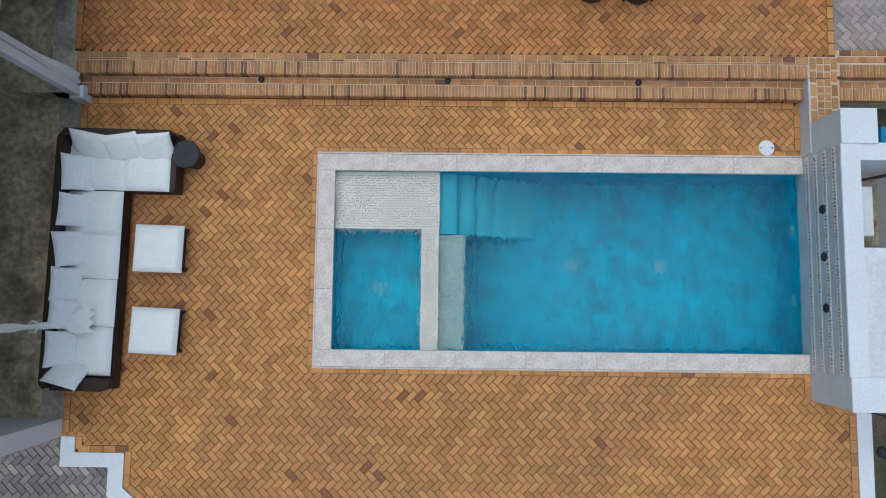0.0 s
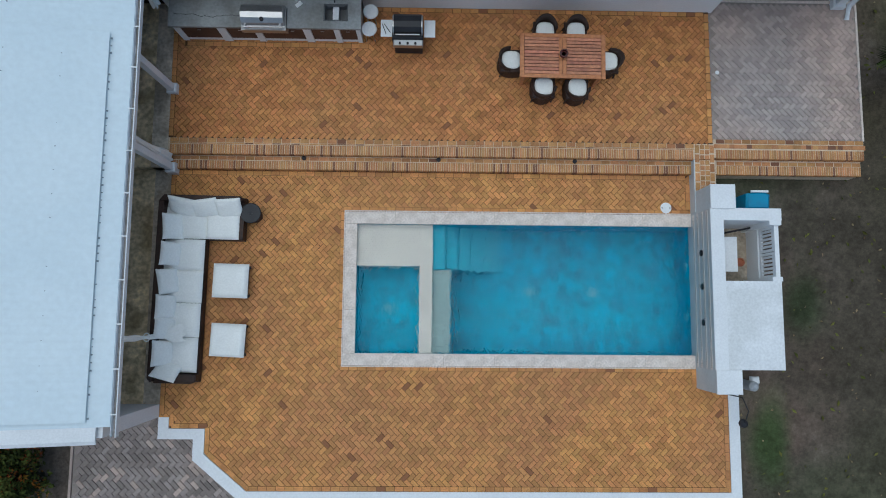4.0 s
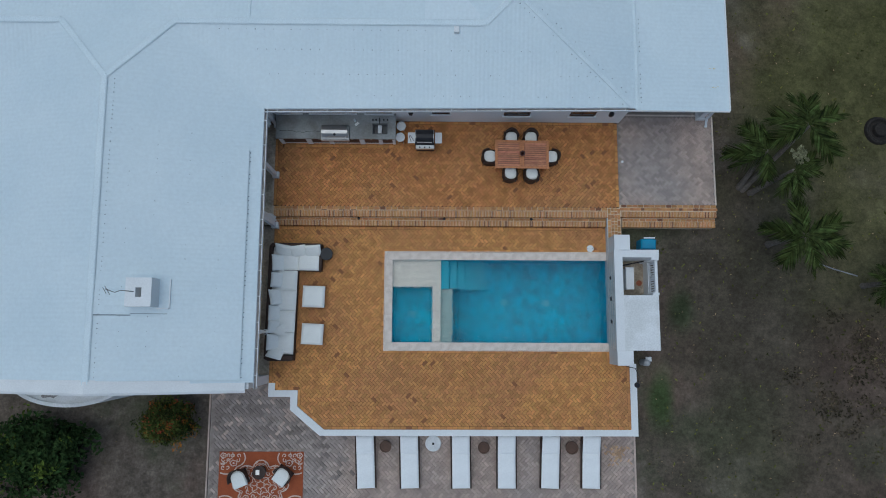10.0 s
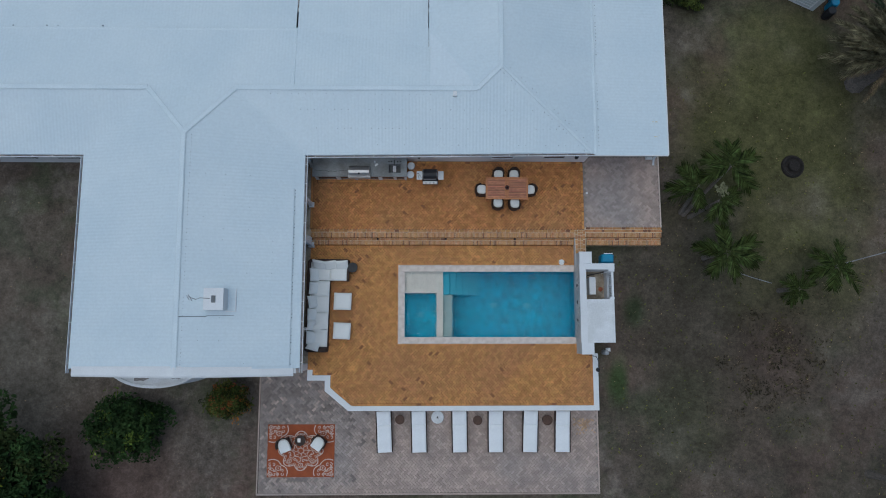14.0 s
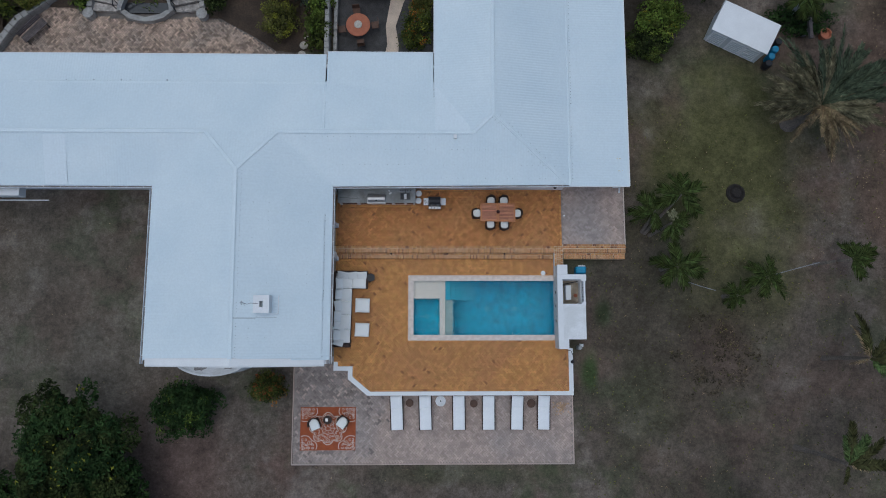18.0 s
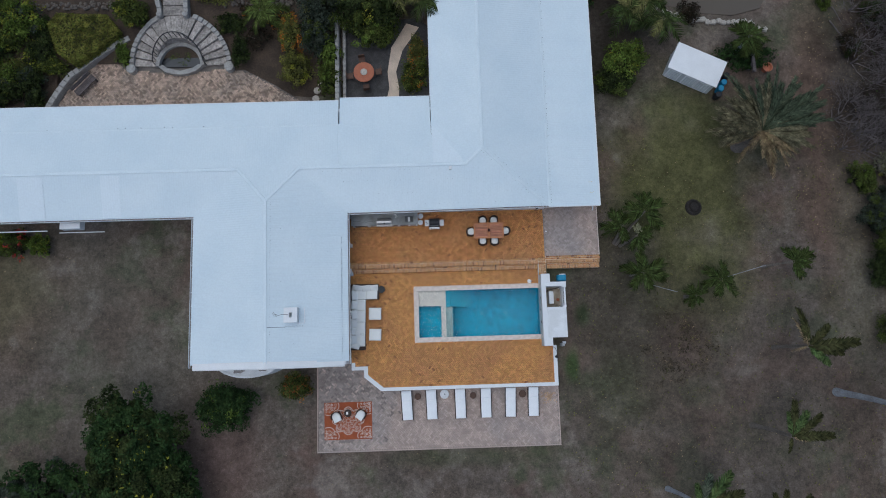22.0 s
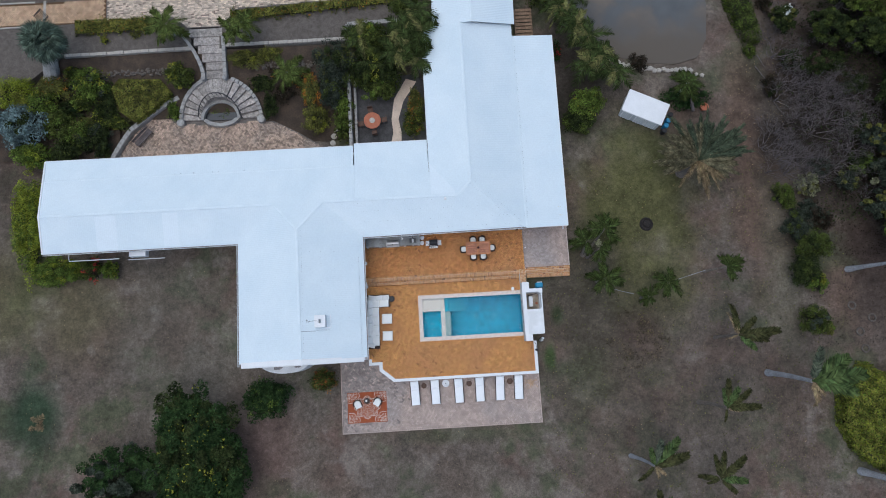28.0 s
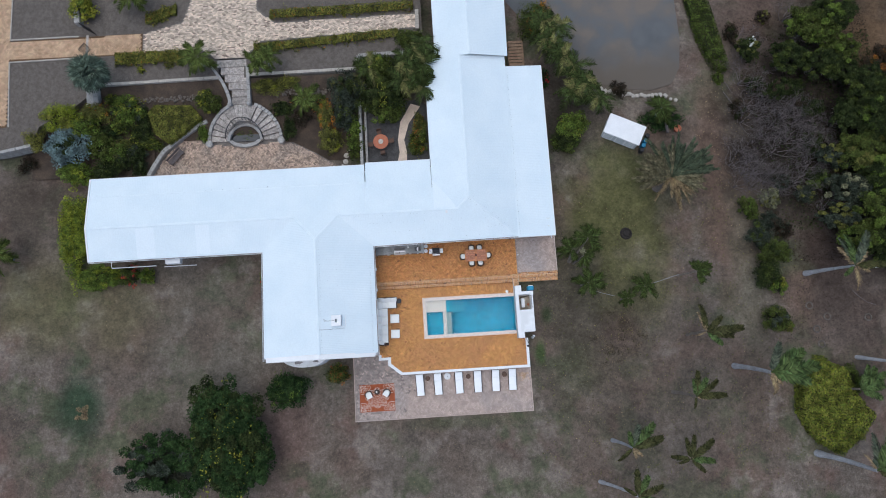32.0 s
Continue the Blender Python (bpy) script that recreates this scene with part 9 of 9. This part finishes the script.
def herringbone(W, wanted, bounds):
    """Centres and turns of bricks 2W by W laid in 45 degree herringbone."""
    x0, x1, y0, y1 = bounds
    c = math.sqrt(0.5)
    n = int(2 * max(abs(v) for v in bounds) / W) + 8
    cx, cy = (x0 + x1) / 2, (y0 + y1) / 2
    m = int(0.75 * ((x1 - x0) + (y1 - y0)) / W) + 4
    oi = int((cx * c - cy * c) / W)
    oj = int((cx * c + cy * c) / W)
    for i in range(oi - m, oi + m):
        for j in range(oj - m, oj + m):
            k = (i - j) % 4
            if k == 0:
                u, v, turn = i + 1, j + 0.5, -math.pi / 4
            elif k == 3:
                u, v, turn = i + 0.5, j + 1, math.pi / 4
            else:
                continue
            x, y = (u * c + v * c) * W, (-u * c + v * c) * W
            if x0 < x < x1 and y0 < y < y1 and wanted(x, y):
                yield x, y, turn


def lay(parent, name, spots, L, W, z, joint, mats, near, limit=300, h=0.05, jitter=0.0015):
    """Those inside `near` (x0, x1, y0, y1) are parts of their own, the rest one joined part."""
    single = brick_mesh(name, L - joint, W - joint, h, mats[1])
    rest, n = Geo(), 0
    for x, y, turn in spots:
        dz = rb.uniform(-jitter, jitter)
        if n < limit and near[0] < x < near[1] and near[2] < y < near[3]:
            piece(name, single, parent, (x, y, z + dz), turn)
            n += 1
            continue
        ca, sa, l, w, ch = math.cos(turn), math.sin(turn), (L - joint) / 2, (W - joint) / 2, 0.006
        v = []
        for e, zz in ((0, -h), (0, -ch), (ch, 0)):
            for a, b in ((-l + e, -w + e), (l - e, -w + e), (l - e, w - e), (-l + e, w - e)):
                v.append((x + a * ca - b * sa, y + a * sa + b * ca, z + dz + zz))
        rest.add(v, [(0, 1, 5, 4), (1, 2, 6, 5), (2, 3, 7, 6), (3, 0, 4, 7), (4, 5, 9, 8), (5, 6, 10, 9), (6, 7, 11, 10), (7, 4, 8, 11), (8, 9, 10, 11)])
    if rest.v:
        o = rest.ob(name, mats[0], parent)
        o["kind"] = "stuff"


def course(x0, y0, x1, y1, L, gap=0.008):
    """Brick spots end to end along a line."""
    d = math.hypot(x1 - x0, y1 - y0)
    n = max(1, round(d / L))
    turn = math.atan2(y1 - y0, x1 - x0)
    return [(x0 + (x1 - x0) * (i + 0.5) / n, y0 + (y1 - y0) * (i + 0.5) / n, turn) for i in range(n)]


BR = 0.105
pair = (M["brick"], M["brick_part"])
grow = [(-4.26, -1.24), (-4.02, -1.24), (-4.02, -1.5), (-3.18, -1.5), (-3.18, -2.08), (-2.17, -2.92), (9.2, -2.92), (9.2, -0.42), (8.45, -0.42), (8.45, 4.7), (-4.26, 4.7)]


def on_deck(x, y):
    return inside(x, y, grow) and not (0.12 < x < 8.9 and 0.12 < y < 3.56)


lay(deck, "brick", list(herringbone(BR, on_deck, (-4.3, 9.3, -3, 4.7))), 2 * BR, BR, 0.0, 0.009, pair, (-1.9, -0.15, -0.1, 3.4))
lay(upper, "brick", list(herringbone(BR, lambda x, y: -4.24 < x < 8.84 and 5.36 < y < 8.76, (-4.4, 9.0, 5.2, 8.9))), 2 * BR, BR, UP, 0.009, (M["brick_red"], M["brick_red_part"]), (0.0, 3.6, 5.4, 7.2))
epair_ = (M["edge_brick"], M["edge_part"])
# border courses, a little proud
border = []
under = Geo()
for a in ((-0.06, 3.74, 8.36, 3.74), (-0.06, -0.06, 8.36, -0.06), (-0.06, 0.0, -0.06, 3.68), (-4.16, 4.6, 8.3, 4.6), (-4.18, -1.15, -4.18, 4.5), (-3.94, -1.22, -3.94, -1.42), (-3.95, -1.42, -3.1, -1.42), (-3.1, -1.46, -3.1, -2.02), (-3.06, -2.04, -2.13, -2.82), (-2.1, -2.83, 9.1, -2.82), (9.1, -2.8, 9.1, -0.5), (8.37, -0.4, 8.37, -0.06), (8.35, 3.8, 8.35, 4.436)):
    border += course(*a, 0.212)
    du = Vector((a[2] - a[0], a[3] - a[1], 0)).normalized()
    sd = Vector((-du.y, du.x, 0)) * 0.058
    p, q = Vector((a[0], a[1], 0)), Vector((a[2], a[3], 0))
    under.prism([(v.x, v.y) for v in (p - sd, q - sd, q + sd, p + sd)], -0.05, 0.004)
under.ob("border_bed", M["joint"], deck)
under = Geo().box(8.765, 8.878, 5.38, 8.72, 0.2, UP + 0.004).box(0.4, 8.77, 8.6, 8.719, 0.2, UP + 0.004).box(-3.95, 0.5, 7.66, 7.78, 0.2, UP + 0.004).box(-4.236, -4.12, 5.38, 8.7, 0.2, UP + 0.004)
under.ob("border_bed", M["joint"], upper)
lay(deck, "border_brick", border, 0.212, 0.115, 0.011, 0.009, pair, (-1, 9, -1, 4))
lay(steps, "top_brick", course(-4.2, 5.325, 8.42, 5.325, 0.22), 0.22, 0.115, UP + 0.009, 0.012, epair_, (-5, 9, 5, 9), 80)
lay(upper, "border_brick", course(-4.18, 5.42, -4.18, 8.6, 0.212) + course(8.82, 5.4, 8.82, 8.68, 0.212) + course(0.4, 8.66, 8.76, 8.66, 0.212) + course(-3.9, 7.72, 0.5, 7.72, 0.212), 0.212, 0.115, UP + 0.011, 0.009, pair, (-5, 9, 5, 9))
# soldier courses of the steps
epair = (M["edge_brick"], M["edge_part"])
lay(steps, "nosing_brick", [(x, y, math.pi / 2) for x, y, _ in course(-4.2, 5.105, 8.4, 5.105, 0.057)], 0.25, 0.057, UP + 0.009, 0.013, epair, (-5, 9, 5, 6), 260, h=0.14, jitter=0.003)
lay(steps, "tread_brick", [(x, y, math.pi / 2) for x, y, _ in course(-4.2, 4.765, 8.4, 4.765, 0.057)], 0.22, 0.057, 0.157, 0.013, epair, (-5, 9, 4, 5), 260, h=0.15, jitter=0.003)
lay(steps, "back_brick", course(-4.2, 4.93, 8.4, 4.93, 0.22), 0.22, 0.1, 0.156, 0.012, epair, (-5, 9, 4, 5), 100, jitter=0.002)
lay(steps, "thin_brick", course(-4.2, 5.25, 8.42, 5.25, 0.22), 0.22, 0.034, UP + 0.008, 0.01, epair, (-5, 9, 4, 6), 100, jitter=0.002)
lay(steps, "side_nosing_brick", [(x, y, math.pi / 2) for x, y, _ in course(8.95, 5.13, 12.58, 5.13, 0.057)] + [(x, y, math.pi / 2) for x, y, _ in course(9.02, 4.77, 12.58, 4.77, 0.057)], 0.24, 0.057, 0.157, 0.013, epair, (0, 0, 0, 0), h=0.1)
lay(steps, "side_brick", [(x, y, math.pi / 2) for x, y, _ in course(8.95, 5.13, 12.58, 5.13, 0.057)], 0.24, 0.057, UP + 0.008, 0.013, epair, (8, 13, 5, 6), 80, h=0.1)
lay(steps, "side_brick", course(8.95, 5.33, 12.58, 5.33, 0.12) + course(8.95, 5.45, 12.58, 5.45, 0.22), 0.21, 0.11, UP + 0.006, 0.01, epair, (0, 0, 0, 0))
lay(steps, "side_brick", course(9.02, 4.94, 12.58, 4.94, 0.22), 0.21, 0.1, 0.156, 0.01, epair, (0, 0, 0, 0))
for x_, long_ in ((8.49, 0.21), (8.612, 0.122), (8.734, 0.122), (8.85, 0.21)):
    lay(steps, "pier_brick", course(x_, 4.22, x_, 5.37, long_), long_, 0.12, UP + 0.006, 0.016, epair, (8, 9, 4, 6), 60)
Geo().box(8.4, 8.424, 3.7, 5.0, -0.3, UP).ob("pier_side", M["grey_paint"], steps)
# coping stones and the dentil strip round them
stone_spots = course(0.0, 0.145, 8.41, 0.145, 1.2) + course(0.0, 3.53, 8.41, 3.53, 1.2)
lay(pool, "coping_stone", stone_spots, 1.2014, 0.288, 0.035, 0.0016, (M["coping"], M["coping"]), (-1, 9, -1, 4), h=0.08)
lay(pool, "coping_stone", course(0.145, 0.29, 0.145, 3.385, 1.03), 1.03, 0.288, 0.035, 0.0016, (M["coping"], M["coping"]), (-1, 9, -1, 4), h=0.08)
dent = []
for a in ((-0.015, -0.018, 8.41, -0.018), (-0.015, 3.698, 8.41, 3.698), (-0.018, 0, -0.018, 3.69)):
    dent += [(x, y, t_ + math.pi / 2) for x, y, t_ in course(*a, 0.036)]
Geo().box(-0.028, 8.41, -0.028, -0.002, -0.05, 0.022).box(-0.028, 8.41, 3.684, 3.708, -0.05, 0.022).box(-0.028, -0.002, -0.002, 3.684, -0.05, 0.0218).ob("dentil_bed", M["coping"], pool)
lay(pool, "dentil", dent, 0.036, 0.024, 0.03, 0.004, (M["coping"], M["coping"]), (0, 0, 0, 0), h=0.06, jitter=0.0)
# grey pavers
gp = (M["paver"], M["paver_part"])
lay(east_pad, "paver", list(herringbone(BR, lambda x, y: 8.97 < x < 12.52 and 5.58 < y < 8.98, (8.8, 12.7, 5.4, 9.1))), 2 * BR, BR, UP, 0.005, gp, (9.0, 11.6, 5.6, 7.4))
Geo().box(12.55, 12.6, 5.5, 9.0, -0.5, UP + 0.012).ob("edge", M["coping"], east_pad)
low_poly = [(-6.5, -6.9), (9.4, -6.9), (9.4, -3.05), (-2.2, -3.05), (-3.1, -2.15), (-3.1, -1.4), (-3.95, -1.4), (-3.95, -0.6), (-6.5, -0.6)]
low_spots = list(herringbone(0.115, lambda x, y: inside(x, y, low_poly), (-6.7, 9.6, -7.1, -0.5)))
dark = [rb.random() < 0.9 * (1 - smoothstep(-6.5, 1.5, x - 0.9 * (y + 3.2))) for x, y, _ in low_spots]
lay(low, "paver", [q for q, d in zip(low_spots, dark) if not d], 0.23, 0.115, LOW, 0.013, gp, (-2.6, 2.4, -5.9, -3.2), jitter=0.003)
lay(low, "paver", [q for q, d in zip(low_spots, dark) if d], 0.23, 0.115, LOW, 0.013, (M["paver_dark"], M["paver_dark"]), (0, 0, 0, 0), jitter=0.003)
Geo().box(-6.6, 9.5, -7.06, -6.98, -1.0, LOW + 0.01).box(-6.66, -6.6, -7.06, -1.0, -1.0, LOW + 0.01).box(9.47, 9.53, -7.06, -3.1, -1.0, LOW + 0.01).ob("edge", M["paver"], low)
# buff courtyard and garden path
bp = (M["buff_paver"], M["buff_paver"])
cpoly = [(-24.6, 15.6), (-4.9, 15.6), (-7.7, 17.0), (-9.4, 18.1), (-11.4, 19.2), (-12.7, 19.5), (-14.7, 19.35), (-16.2, 19.1), (-17.8, 19.35), (-20.1, 19.7), (-20.7, 21.0), (-22.2, 19.9), (-23.3, 18.8), (-24.7, 16.9)]
lay(court, "brick", list(herringbone(0.11, lambda x, y: inside(x, y, cpoly), (-25, -4, 15.5, 21.3))), 0.22, 0.11, CZ, 0.012, bp, (0, 0, 0, 0), jitter=0.004)
ppoly = [(-25.1, 28.4), (-19.6, 28.4), (-18.3, 27.5), (-15.4, 27.5), (-14.2, 29.0), (0.9, 29.7), (0.9, 31.1), (-12.7, 30.8), (-14.3, 32.2), (-14.8, 36), (-14.8, 42), (-20.3, 42), (-20.3, 34.5), (-21.4, 31.3), (-25.1, 30.3)]
rows = []
for j in range(118):
    for i in range(112):
        x_, y_ = -25 + 0.24 * i + 0.12 * (j % 2), 27.5 + 0.125 * j
        if inside(x_, y_, ppoly):
            rows.append((x_, y_, 0))
garden_path = bpy.data.objects["garden_path"]
lay(garden_path, "paving_stone", rows, 0.24, 0.125, UPZ, 0.01, (M["path_paver"], M["path_paver"]), (0, 0, 0, 0), jitter=0.006)
brick_path = bpy.data.objects["brick_path"]
opoly = [(-37.6, 28.3), (-25.3, 28.4), (-25.3, 30.3), (-37.6, 30.1), (-37.6, 40), (-39.4, 40), (-39.4, 21.8), (-37.6, 21.8)]
lay(brick_path, "brick", list(herringbone(0.14, lambda x, y: inside(x, y, opoly), (-39.6, -25, 21.5, 40))), 0.28, 0.14, UPZ, 0.012, (M["brick_pale"], M["brick_pale"]), (0, 0, 0, 0), jitter=0.004)
